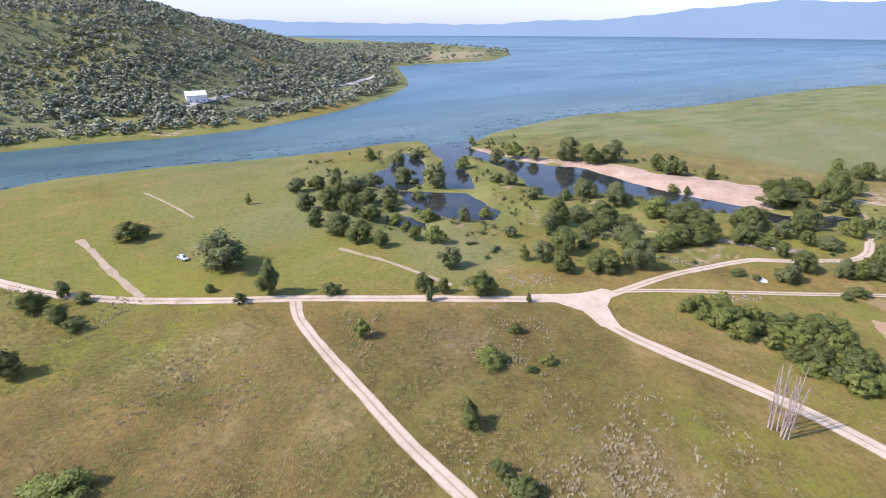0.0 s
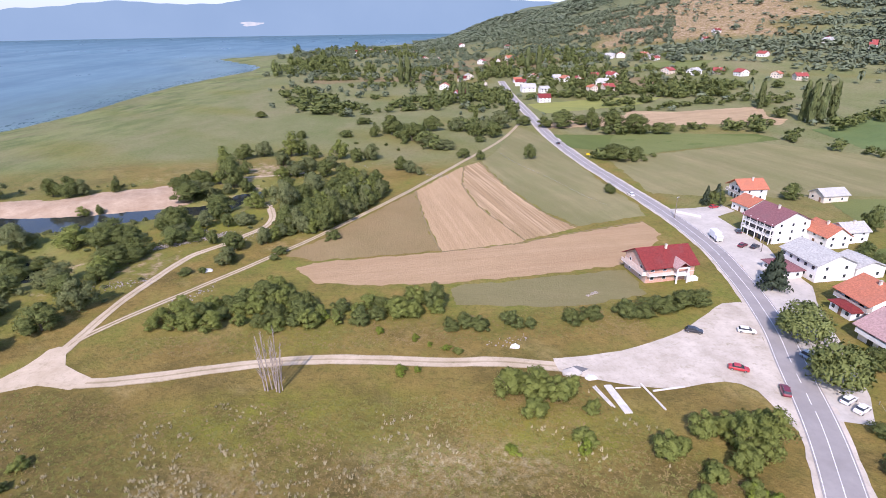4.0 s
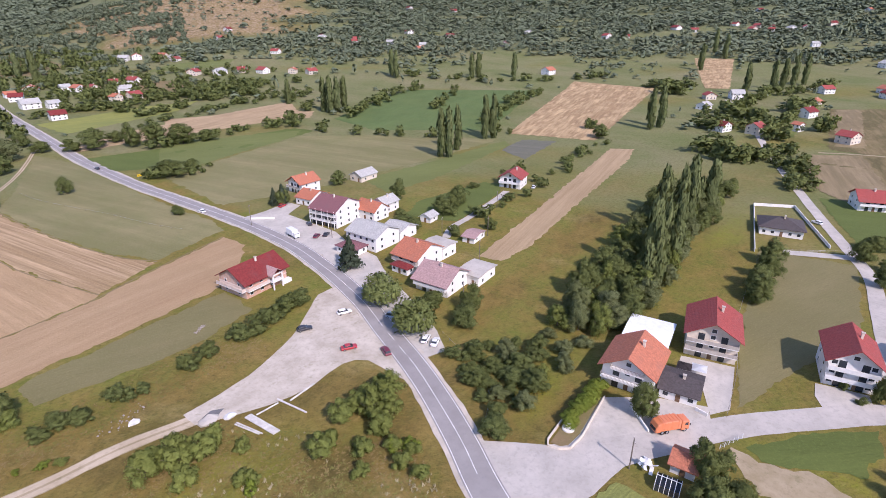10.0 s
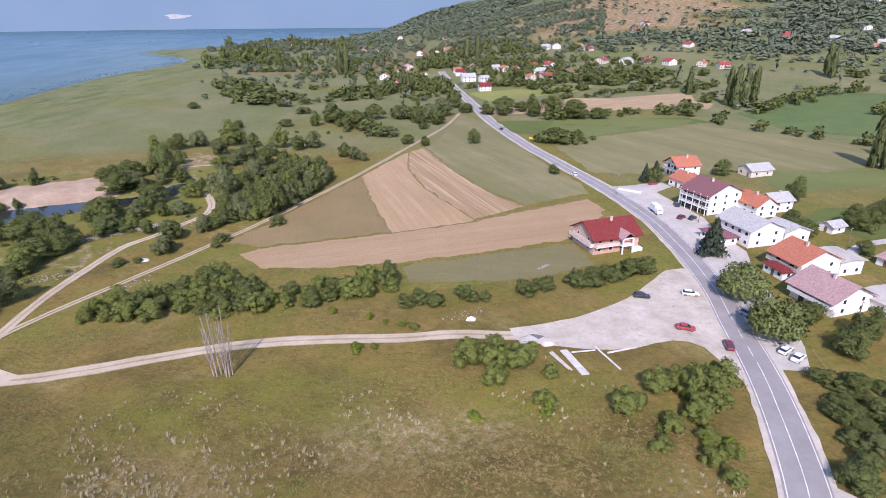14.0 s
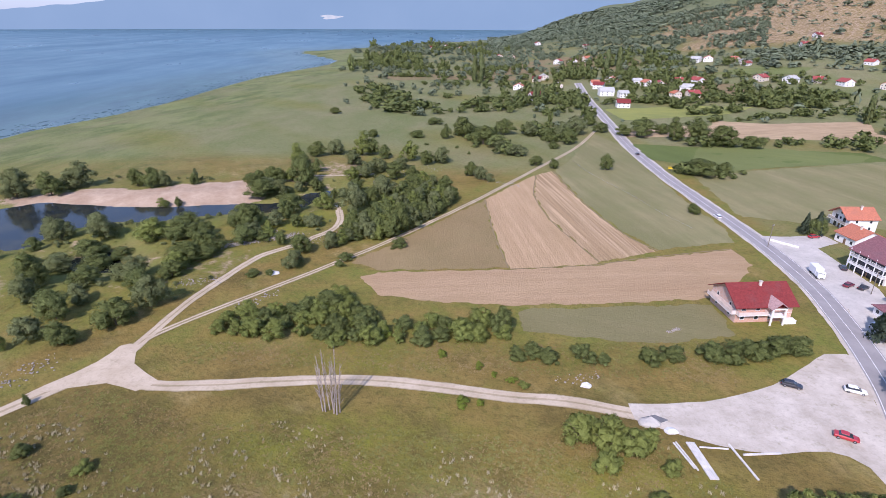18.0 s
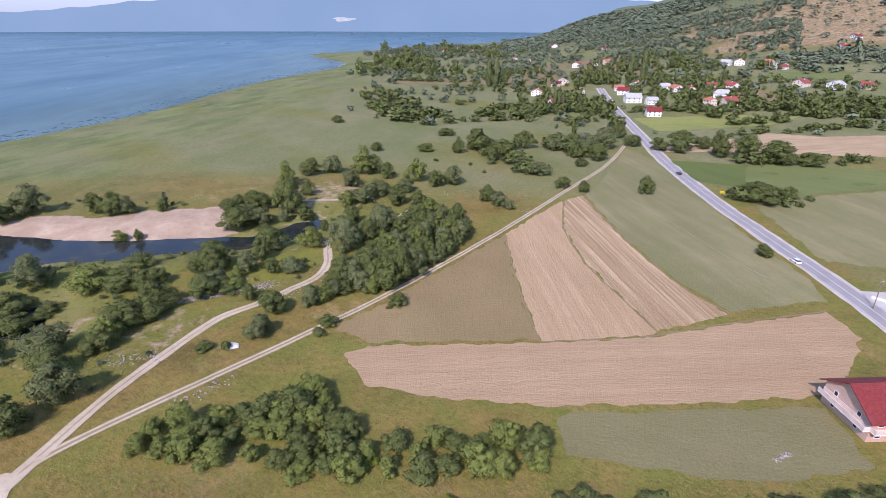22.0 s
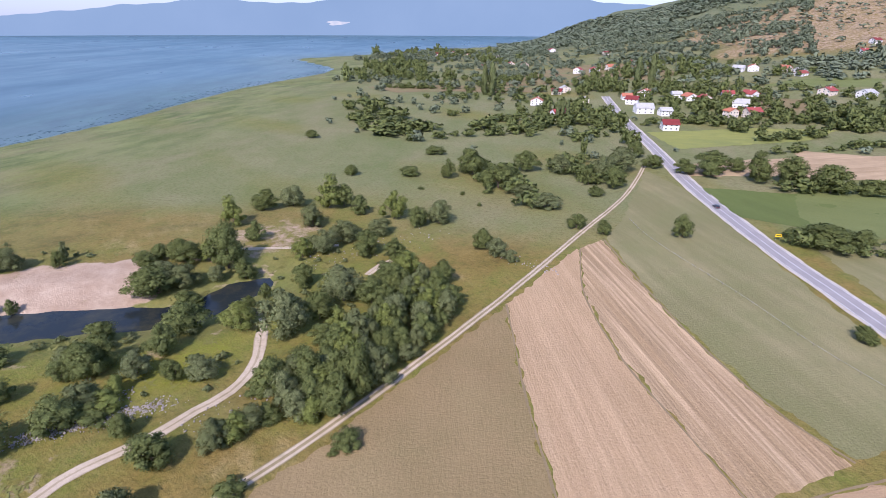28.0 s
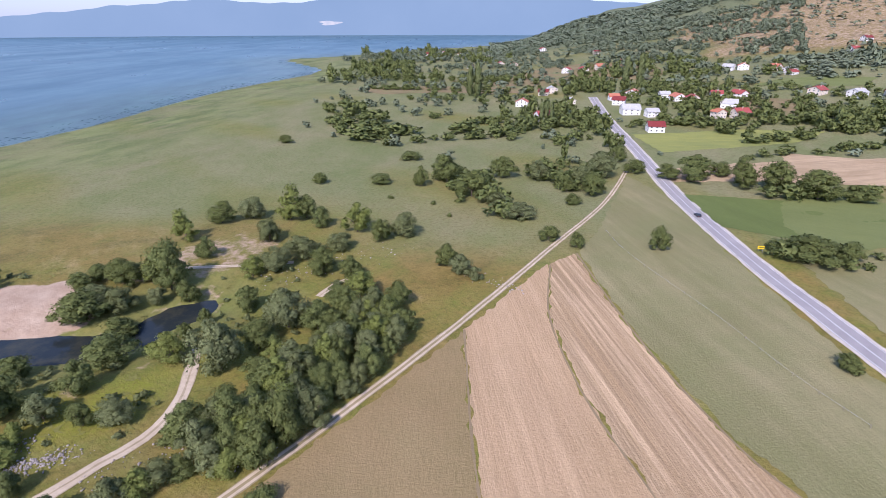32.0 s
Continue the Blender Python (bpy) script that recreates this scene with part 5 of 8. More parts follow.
MEADOW = [(-211, 14, 11.7, 6.7), (-166, 34, 16.9, 11.6), (-139, 39, 6.4, 10.3), (-139, 31, 3.3, 3.9), (-151, 26, 3.2, 2.7), (-130, 54, 5.9, 3.5), (-116, 76, 5.5, 6.1), (-112, 80, 3.6, 4.5), (-105, 88, 9.6, 7.2), (-94, 96, 1.6, 3.0), (-110, 74, 2.2, 4.6), (-165, -15, 7.5, 6.4), (-155, -10, 6.0, 4.6), (-149, -7, 5.9, 3.4), (-171, -8, 4.6, 5.3), (-164, -4, 4.5, 3.1), (-134, -20, 8.0, 7.0)]
DRY_SLOPE = [(-104, 50, 4.8, 5.4), (-78, 69, 8.4, 4.0), (-84, 82, 3.4, 3.1), (-70, 79, 3.2, 2.5), (-70, 74, 2.8, 1.9), (-64, 52, 4.8, 6.5), (-51, 49, 4.6, 2.7), (-46, 49, 5.7, 3.8), (-89, -13, 9.1, 2.7), (-230, 61, 3.1, 4.6)]
INLET = [(-281, 147, 6.8, 7.2), (-262, 155, 9.8, 8.7), (-271, 173, 8.3, 6.5), (-229, 140, 11.6, 8.7), (-210, 145, 12.2, 10.5), (-202, 130, 7.9, 4.8), (-202, 115, 10.2, 6.5), (-280, 223, 6.1, 5.9), (-233, 179, 9.5, 7.8), (-237, 208, 10.2, 8.3), (-236, 220, 12.4, 9.8), (-225, 226, 8.2, 7.9), (-198, 174, 8.6, 4.6), (-190, 176, 8.4, 5.7)]
INLET2 = [(-165, 167, 7.7, 6.0), (-160, 193, 9.3, 7.7), (-145, 197, 9.1, 7.5), (-151, 167, 5.9, 3.6), (-161, 125, 6.3, 5.1), (-172, 115, 9.2, 4.9), (-178, 103, 6.9, 5.1), (-145, 100, 7.9, 6.7), (-125, 92, 7.5, 6.8), (-135, 126, 5.4, 4.3), (-116, 115, 3.7, 5.6), (-163, 138, 5.7, 5.4)]
LEFT_WOOD = [(-237, 85, 8.8, 7.2), (-236, 95, 8.3, 6.8), (-208, 78, 9.7, 7.8), (-202, 86, 10.6, 9.1), (-191, 90, 10.2, 8.8), (-186, 73, 8.0, 7.1), (-172, 76, 10.5, 8.7), (-161, 79, 10.1, 8.3), (-153, 83, 5.9, 5.6), (-183, 95, 9.1, 6.3), (-191, 109, 7.3, 5.4), (-222, 107, 13.4, 7.2), (-229, 121, 11.3, 6.7), (-217, 97, 10.4, 7.2), (-152, 96, 5.2, 5.0), (-166, 101, 5.2, 4.5), (-236, 105, 8.4, 8.0), (-201, 103, 9.9, 6.8)]
EAST_MARSH = [(-86, 135, 8.4, 8.5), (-128, 169, 11.7, 5.7), (-90, 169, 8.5, 5.9), (-99, 148, 8.0, 6.8), (-151, 248, 12.5, 7.4), (-66, 187, 6.6, 4.0), (-59, 168, 8.0, 6.4), (-68, 211, 4.9, 4.6), (-63, 213, 9.3, 6.3)]
EAST_MARSH2 = [(-89, 299, 9.3, 8.9), (-50, 210, 11.9, 9.8)]
CROSSING_BUSHES = [(78, 125, 9.2, 7.0), (71, 122, 8.9, 6.7), (63, 122, 10.3, 6.0), (57, 119, 6.2, 3.9), (46, 121, 12.2, 5.3), (38, 121, 3.6, 2.5), (27, 119, 5.9, 4.7), (17, 117, 7.7, 4.3), (2, 118, 5.7, 3.0), (39, 91, 7.5, 6.0), (25, 85, 8.2, 11.3), (31, 88, 6.1, 7.6), (19, 93, 3.7, 5.2), (34, 78, 3.4, 7.8), (44, 69, 4.4, 7.5), (50, 73, 4.7, 7.7), (59, 69, 8.3, 9.9)]
CROSSING_BUSHES2 = [(65, 71, 7.4, 9.0), (36, 83, 3.6, 6.6), (55, 77, 4.9, 6.4), (71, 77, 5.2, 5.2), (1, 99, 3.8, 2.3), (10, 98, 5.0, 2.3), (47, 69, 3.4, 3.5), (60, 59, 6.8, 4.2)]
THICKET = [(-64, 126, 8.2, 5.0), (-58, 125, 8.0, 5.3), (-52, 126, 8.0, 5.9), (-46, 126, 8.5, 6.5), (-40, 126, 7.8, 5.8), (-33, 126, 8.3, 6.3), (-28, 124, 7.5, 6.3), (-22, 124, 8.1, 6.2), (-16, 124, 8.0, 5.5), (-10, 125, 8.1, 5.1), (-4, 126, 8.1, 5.5), (2, 127, 7.6, 5.0), (8, 131, 6.2, 7.7), (-39, 139, 9.4, 6.8), (-30, 136, 8.1, 6.0), (-23, 134, 6.4, 4.4), (-14, 132, 7.8, 4.1)]
TRACK_TREES = [(45, 305, 6.3, 5.5), (36, 311, 7.7, 5.9), (74, 304, 7.4, 8.1), (116, 308, 7.6, 3.0), (122, 297, 19.8, 7.5), (134, 297, 10.2, 7.0), (107, 399, 12.0, 8.1), (119, 397, 20.1, 13.0), (135, 404, 10.4, 7.1), (138, 385, 14.0, 14.4), (151, 380, 22.1, 13.9), (163, 367, 22.4, 13.6), (179, 363, 13.4, 8.0), (93, 410, 11.5, 7.5), (90, 435, 10.1, 9.0), (95, 233, 6.2, 4.3), (-119, 481, 9.9, 5.3), (-70, 384, 7.3, 5.1)]
SCRUB = [(-6, 391, 27.4, 13.6), (7, 365, 16.7, 12.4), (19, 353, 13.3, 5.5), (26, 336, 15.0, 5.4), (23, 400, 13.8, 10.6), (49, 411, 5.9, 3.6), (52, 375, 7.3, 8.5), (72, 402, 18.2, 12.1), (64, 371, 11.7, 9.9), (52, 356, 7.7, 4.5), (41, 397, 14.4, 8.6), (61, 390, 12.4, 10.6), (-40, 391, 9.2, 2.5), (-30, 359, 2.7, 2.0), (-30, 437, 12.0, 4.2), (-10, 352, 2.7, 2.0), (-2, 336, 2.5, 1.8)]
SCRUB2 = [(-102, 617, 21.8, 11.2), (-99, 553, 19.2, 8.8), (-64, 506, 34.1, 11.1), (-47, 519, 26.2, 10.1), (-79, 570, 24.7, 9.8), (-27, 590, 10.2, 5.7), (-0, 528, 22.2, 10.6), (25, 513, 17.2, 9.6), (7, 501, 12.5, 6.1), (65, 482, 12.1, 8.3), (93, 558, 19.4, 13.8), (68, 543, 18.6, 10.4), (46, 536, 18.2, 10.2), (14, 564, 14.4, 9.1), (95, 472, 11.2, 11.5), (100, 532, 13.8, 13.3), (60, 440, 3.6, 13.0), (10, 766, 9.7, 23.3)]
COPSE28 = [(-1, 287, 8.0, 7.7), (4, 280, 7.8, 7.4), (9, 276, 4.6, 4.4), (-5, 272, 5.6, 4.6), (-22, 271, 9.3, 8.9), (-14, 251, 8.3, 10.0), (-18, 237, 10.8, 10.6), (-34, 213, 8.1, 8.2), (-31, 241, 9.6, 7.5), (-37, 227, 7.5, 7.3)]
COPSE28B = [(-49, 201, 5.3, 2.1), (-60, 179, 7.3, 6.0), (-43, 175, 5.5, 3.0), (-52, 187, 6.1, 4.8), (-43, 192, 6.1, 3.9), (-72, 230, 6.6, 2.7), (-78, 228, 9.9, 6.7), (-76, 212, 9.1, 8.9), (-78, 205, 5.9, 5.8), (-69, 203, 4.3, 4.9), (-64, 204, 7.0, 5.3), (-89, 207, 7.8, 6.5), (-85, 193, 7.2, 3.7)]
GARDEN = [(98, 27, 6.1, 10.2), (89, 12, 6.4, 13.8), (81, 8, 7.3, 11.6), (86, 39, 4.0, 5.9), (90, 40, 4.1, 6.0), (95, 40, 4.2, 6.1), (99, 41, 4.3, 6.2), (103, 41, 4.4, 6.3), (185, 20, 9.4, 10.5), (170, 20, 7.2, 6.9), (227, -1, 7.6, 7.3), (208, -8, 7.1, 6.8), (242, -3, 9.1, 5.9), (246, -11, 10.9, 5.8), (137, -12, 4.4, 7.1), (193, -40, 13.5, 8.1), (205, -46, 9.5, 9.1), (173, -46, 8.3, 10.3)]
ROADSIDE = [(97, 107, 14.0, 11.7), (92, 89, 14.4, 12.4), (107, 132, 7.9, 11.1), (111, 84, 6.8, 8.7), (106, 94, 6.9, 4.8), (101, 72, 14.1, 12.2)]
VILLAGE_TREES = [(171, 145, 11.0, 7.9), (186, 148, 9.5, 8.5), (178, 146, 7.7, 7.4), (169, 118, 5.6, 5.3), (154, 125, 5.8, 4.6), (148, 141, 6.9, 5.6), (148, 147, 9.4, 6.5), (172, 174, 7.0, 10.7), (170, 215, 9.0, 7.3), (133, 210, 6.6, 9.2), (197, 214, 5.7, 4.8), (218, 153, 2.9, 7.7), (210, 158, 5.8, 3.7), (157, 158, 5.0, 3.7), (111, 142, 2.1, 2.9), (361, 161, 11.8, 9.6)]
POPLARS = [(249, 212, 5.7, 26.5), (251, 208, 5.6, 27.2), (270, 216, 5.2, 25.7), (309, 223, 5.7, 27.2), (314, 220, 5.8, 28.2), (406, 143, 8.3, 29.4), (417, 139, 8.4, 30.0), (517, 394, 8.2, 24.5), (526, 391, 8.3, 24.7), (553, 360, 8.3, 24.9), (294, 381, 6.1, 25.6), (293, 372, 7.0, 28.1), (300, 372, 7.1, 25.3), (309, 373, 7.2, 25.7), (470, 477, 11.3, 42.1), (461, 460, 11.0, 38.3), (711, 201, 12.4, 38.6), (591, 123, 12.7, 38.0)]
POPLARS2 = [(614, 105, 10.5, 39.3), (632, 100, 10.8, 43.1), (669, 97, 11.4, 42.5), (672, 88, 10.0, 35.5), (795, 198, 13.7, 51.4), (833, 221, 14.4, 54.0), (207, 63, 6.3, 25.3), (233, 61, 6.4, 24.7), (244, 56, 6.6, 22.7), (181, 49, 5.2, 20.5), (161, 48, 4.7, 19.0), (293, 431, 5.5, 19.8)]
GARDENS_FAR = [(370, 89, 24.5, 16.8), (351, 73, 19.3, 12.9), (365, 65, 15.9, 11.2), (439, 107, 24.0, 18.3), (480, 96, 26.0, 19.8), (427, 65, 18.4, 17.7), (353, 38, 15.3, 9.1), (388, 51, 12.6, 9.5), (327, 30, 10.7, 6.5), (469, 42, 15.0, 12.4), (533, 69, 22.7, 16.3), (565, 182, 25.0, 14.2), (589, 203, 26.3, 18.9), (599, 181, 19.8, 15.3), (382, 178, 9.0, 8.6), (430, 278, 16.3, 10.2)]
POND_GROVE_A = [(-97.4, 302.6, 9.9, 11.1), (-93.0, 322.9, 9.6, 8.9), (-82.7, 329.5, 9.7, 8.9), (-66.7, 304.6, 9.4, 8.8), (-66.3, 327.7, 11.3, 13.5), (-60.8, 331.0, 9.4, 9.7), (-51.6, 320.6, 7.2, 8.3), (-36.7, 316.5, 10.4, 11.6), (-25.8, 307.3, 7.4, 8.5), (-18.1, 312.4, 10.1, 9.5), (-83.2, 288.6, 6.6, 6.8), (-61.9, 275.3, 7.5, 6.9), (-55.8, 279.0, 9.1, 7.7), (-50.3, 290.7, 9.5, 8.1), (-40.1, 278.1, 8.8, 9.0), (-39.4, 297.5, 8.8, 6.6), (-30.2, 275.5, 7.2, 7.3), (-100.8, 268.9, 8.0, 7.4), (-107.8, 268.4, 6.5, 5.8), (-97.2, 267.6, 9.5, 7.3), (-91.3, 269.8, 7.8, 6.4), (-83.9, 266.3, 10.6, 14.8)]
POND_GROVE_B = [(-76.5, 262.1, 6.6, 6.8), (-109.3, 262.0, 7.2, 5.7), (-99.0, 247.8, 13.3, 9.1), (-97.0, 253.2, 9.0, 7.7), (-91.2, 253.3, 8.1, 6.8), (-84.5, 259.0, 5.2, 5.3), (-85.7, 243.3, 8.4, 5.7), (-78.0, 228.1, 10.1, 7.8), (-63.6, 227.7, 7.2, 7.4), (-77.1, 215.1, 7.1, 7.3), (-96.4, 220.7, 7.2, 5.4), (-88.0, 207.9, 7.2, 7.4), (-94.0, 206.8, 6.1, 6.3), (-77.6, 205.6, 6.8, 6.4), (-68.9, 204.8, 4.4, 5.6), (-62.6, 206.0, 5.9, 5.5), (-78.6, 199.4, 3.9, 4.6), (-82.5, 194.2, 7.8, 5.7), (-78.0, 195.1, 6.5, 3.9), (-69.3, 187.2, 4.6, 5.2), (-59.6, 180.5, 7.5, 6.8), (-49.7, 224.9, 9.7, 13.4)]
POND_GROVE_C = [(-54.7, 254.0, 6.7, 7.6), (-44.4, 234.1, 7.1, 7.3), (-40.2, 244.5, 9.9, 11.4), (-25.0, 262.9, 9.3, 8.2), (-28.4, 254.1, 7.7, 7.9), (-32.2, 243.9, 8.5, 8.7), (-13.6, 247.4, 7.3, 8.7), (-15.5, 236.0, 8.0, 9.3), (-21.5, 237.8, 6.9, 8.3), (-24.8, 227.3, 7.6, 9.0), (-30.1, 223.3, 7.5, 7.7), (-33.1, 216.3, 8.3, 9.6), (-27.6, 207.4, 7.8, 9.0), (-32.1, 204.3, 6.8, 7.9), (-25.3, 216.7, 6.2, 6.3), (-20.1, 220.3, 6.2, 6.4), (-15.3, 228.0, 5.4, 5.6), (-35.1, 200.1, 6.6, 7.8), (-37.4, 195.1, 6.5, 6.7), (-48.1, 201.4, 5.0, 4.1), (-42.7, 193.7, 4.7, 3.8), (-31.2, 199.1, 5.6, 6.7)]
POND_GROVE_D = [(-34.5, 194.1, 5.5, 5.6), (-39.4, 222.8, 6.6, 5.6), (-46.4, 191.2, 5.6, 4.8), (-47.9, 187.9, 5.6, 5.7), (-50.0, 185.2, 5.5, 6.6), (-64.4, 247.5, 3.3, 4.8), (-66.7, 240.7, 3.9, 4.0), (-26.1, 187.8, 4.7, 3.5), (-68.5, 382.6, 5.7, 5.9), (-38.6, 384.6, 9.0, 4.6), (-18.3, 381.5, 6.6, 9.1), (-139.4, 265.5, 3.5, 6.3), (-13.1, 258.0, 7.7, 7.9), (-19.6, 247.0, 7.3, 7.5), (-37.5, 226.6, 6.7, 6.9), (-38.5, 206.7, 6.0, 6.1), (-41.1, 199.8, 5.8, 5.9), (-35.8, 209.8, 6.0, 6.2), (-164.2, 257.0, 7.9, 9.1), (-156.1, 255.1, 8.6, 9.8), (-151.3, 257.6, 7.6, 7.8), (-137.3, 260.4, 3.7, 5.7)]
POND_GROVE_E = [(-132.8, 235.2, 3.4, 4.3), (-139.1, 233.5, 5.1, 4.4), (-117.7, 188.5, 12.2, 9.0), (-109.6, 189.6, 9.2, 7.4), (-103.3, 191.0, 7.8, 6.0), (-101.5, 194.1, 5.9, 5.4), (-92.3, 179.2, 9.5, 7.9), (-96.7, 171.7, 10.5, 6.6), (-91.4, 173.7, 6.9, 4.7), (-96.0, 163.2, 9.0, 6.9), (-94.9, 158.3, 6.6, 5.6), (-83.1, 188.8, 8.4, 6.1), (-77.9, 191.2, 5.9, 3.7), (-88.4, 204.1, 7.8, 8.7), (-92.9, 202.5, 4.6, 5.4), (-114.4, 207.3, 8.6, 3.7)]

mixed(MARSH, "trees round the ponds", ("willow", "willow", "broad"), 1)
mixed(COPSE[9:], "trees in the copse", ("broad", "bush", "willow"), 2)
mixed(POND_SIDE + POND_SIDE2, "trees round the ponds", ("willow", "broad"), 3)
mixed(MEADOW, "trees on the meadow", ("broad", "willow"), 4)
mixed(DRY_SLOPE, "bushes on the dry slope", ("bush", "light"), 5)
mixed(INLET + INLET2, "trees round the ponds", ("willow", "willow", "light"), 6)
mixed(LEFT_WOOD, "trees round the ponds", ("broad", "willow"), 7)
mixed(EAST_MARSH + EAST_MARSH2, "trees round the ponds", ("willow", "broad"), 8)
mixed(THICKET[12:14], "trees in the thicket", ("broad",), 11)
mixed(TRACK_TREES, "trees along the field edges", ("broad",), 12)
mixed(SCRUB, "trees along the field edges", ("broad", "broad", "willow"), 13)
mixed(COPSE28[:6] + COPSE28B, "trees in the copse", ("broad", "broad", "willow"), 14)
mixed(GARDEN[9:], "garden trees", ("broad", "bush"), 15)
mixed(ROADSIDE[3:5] + [(103, 80, 8, 6.5)], "garden trees", ("broad",), 16)
mixed(VILLAGE_TREES[:10] + VILLAGE_TREES[12:], "garden trees", ("broad", "bush"), 18)

for grove, seed in ((POND_GROVE_A, 41), (POND_GROVE_B, 42), (POND_GROVE_C, 43), (POND_GROVE_D, 44), (POND_GROVE_E, 45)):
    mixed([(x, y, 1.15 * wide, tall) for x, y, wide, tall in grove], "trees in the copse", ("broad", "willow", "broad", "light"), seed, True)

STREAM_WOOD = [(89, 73), (78, 56), (71, 46), (92, 47), (113, 49), (127, 47), (144, 42), (188, 48), (245, 53), (290, 55), (268, 80), (195, 72), (156, 66), (112, 60), (99, 66)]


def fill_wood(ring, gap, group, keys, wide, tall, seed):
    rng = random.Random(seed)
    lo, hi = np.min(ring, 0), np.max(ring, 0)
    placed = []
    for _ in range(4000):
        x, y = rng.uniform(lo[0], hi[0]), rng.uniform(lo[1], hi[1])
        if from_edge(np.array([x]), np.array([y]), ring)[0] < 0.4 or any((x - a) ** 2 + (y - b) ** 2 < gap * gap for a, b in placed):
            continue
        placed.append((x, y))
        s = rng.uniform(0.7, 1.3)
        low = 0.5 if "stream" in group and x < 118 else 1.0
        tree(rng.choice(keys), x, y, wide * s * (0.5 + 0.5 * low), tall * s * low * rng.uniform(0.8, 1.25), group)


fill_wood([(-66, 125), (-45, 125), (-27, 122), (-4, 124), (10, 129), (10, 137), (-4, 135), (-23, 132), (-30, 138), (-38, 147), (-44, 142), (-55, 136), (-69, 132)], 4.1, "bushes in the thicket", ("light_bush", "bush", "light"), 6.4, 4.6, 24)
for x, y, wide, tall in ((81, 126.5, 8, 5.2), (75.5, 125.8, 8.5, 5.6), (70, 124, 8, 5), (64.5, 122.6, 7.5, 4.6), (58.5, 122.6, 8, 5), (49, 121.5, 6.5, 4.2), (43.5, 119.8, 6.5, 4.4), (32, 119.4, 4, 2.6), (27.5, 120.6, 6, 4.2), (19, 119.5, 5.6, 3.6), (15.5, 121, 5.5, 3.8), (11.5, 119.5, 5, 3.4)):
    tree("bush", x, y, wide, tall, "bushes below the brick house")
for x, y, wide, tall in ((60.4, 72.5, 6, 6.5), (66, 73, 6.5, 7.5), (63, 69.5, 5.5, 6), (55, 76, 5.5, 5.5), (58.5, 67.5, 5, 5), (68, 77, 4.5, 4.6), (63.5, 77, 4.5, 5), (46, 71.5, 5, 5.5), (49.5, 73, 3.2, 3.6), (26, 90, 6.5, 6.5), (21, 92.5, 6, 5.6), (31, 89, 5.5, 5.6), (25, 85, 5, 4.4), (33, 77, 3.5, 3.0), (54.2, 57.3, 3.6, 3.4), (55, 53, 3.2, 2.8), (58.5, 58.5, 3, 2.6), (37, 85, 3, 2.6), (28, 92, 5.5, 5.8), (34, 90.5, 4.5, 4.6), (24, 95, 4, 3.6), (60, 76, 4.5, 4.6), (52, 66, 4, 3.4), (48, 62, 3, 2.4), (57, 62, 3.4, 2.8), (12, 108.5, 2.2, 1.6)):
    tree("light" if tall > 5.2 else "light_bush", x, y, 1.25 * wide, 1.1 * tall, "bushes by the lay-by")
fill_wood([(-44, 198), (-33, 192), (-26, 202), (-18, 216), (-9, 229), (-8, 246), (-19, 256), (-27, 250), (-33, 225), (-41, 212), (-46, 203)], 4.6, "trees in the copse", ("broad", "broad", "willow"), 6.8, 7.4, 21)
fill_wood([(89, 76), (80, 60), (75, 50), (82, 48), (94, 54), (104, 64), (98, 72)], 3.7, "bushes along the stream", ("bush", "bush", "broad"), 6.4, 4.6, 31)
fill_wood(STREAM_WOOD, 4.9, "trees along the stream", ("broad", "broad", "light", "willow"), 7.8, 7.6, 4)
for x, y, wide, tall in POPLARS + POPLARS2:
    tree("poplar", x, y, min(wide, 6.5), min(tall, 27), "tall poplars between the fields")
for x, y, tall in ((1, 747, 30), (10, 747, 32), (174, 763, 30), (188, 757, 32), (60, 561, 15), (64, 563, 16), (68, 562, 15)):
    tree("poplar", x, y, 0.26 * tall, tall, "poplars of the far village", "tall poplar standing among far village gardens")
for k in range(9):
    tree("poplar", 158 + 10.5 * k, 50.5 + 1.1 * k + 1.5 * (k % 2), 5.2, 15 + 3.5 * (k * 7 % 4), "poplars along the stream", "tall slender poplar in the stream wood")
for x, y, wide, tall in ROADSIDE[:2]:
    tree("weeping", x, y, wide * 0.8, tall * 0.8, "weeping willows by the road")
for x, y, wide, tall in ((-1.7, 101.5, 3.4, 2.4), (2.2, 101.8, 2.2, 1.6), (2.0, 115.2, 2.4, 2.2), (-6.8, 119.4, 3.0, 2.4), (9.4, 110.3, 2.6, 1.6), (32.0, 74.1, 3.2, 3.6), (18.8, 75.4, 3.4, 1.4), (58.7, 59.7, 4.0, 3.2), (56.5, 62, 3.4, 3.0), (-22.4, 128, 4, 3), (5.5, 112.5, 1.8, 1.2)):
    tree("yellow_bush", x, y, wide, tall, "yellow-green weeds by the tracks")
tree("fir", 107, 133, 8.5, 12, "garden trees")
tree("fir", 133, 210, 5, 9.5, "garden trees")
tree("fir", 129, 211, 4.5, 8.5, "garden trees")
tree("broad", 98, 27, 6.5, 9.5, "garden trees", "dense dark green garden tree beside the paved yard")
tree("broad", 89, 12, 6.5, 9, "garden trees")
tree("broad", 82, 9, 7, 8, "garden trees")
tree("broad", 85, 5, 6, 6, "garden trees")
for k in range(9):
    tree("hedge", 85.8 + 1.9 * k, 38.3 + 0.06 * k, 4.4, 3.3 + 0.3 * (k % 2), "clipped yellow-green hedge")
for x, y, wide, tall in ((191, 21.5, 9, 9), (174, 20.7, 9, 8.5), (182, 22.5, 8, 8), (205, 23, 9, 9)):
    tree("broad", x, y, wide, tall, "garden trees", "dark green fruit tree beside the garden fence")
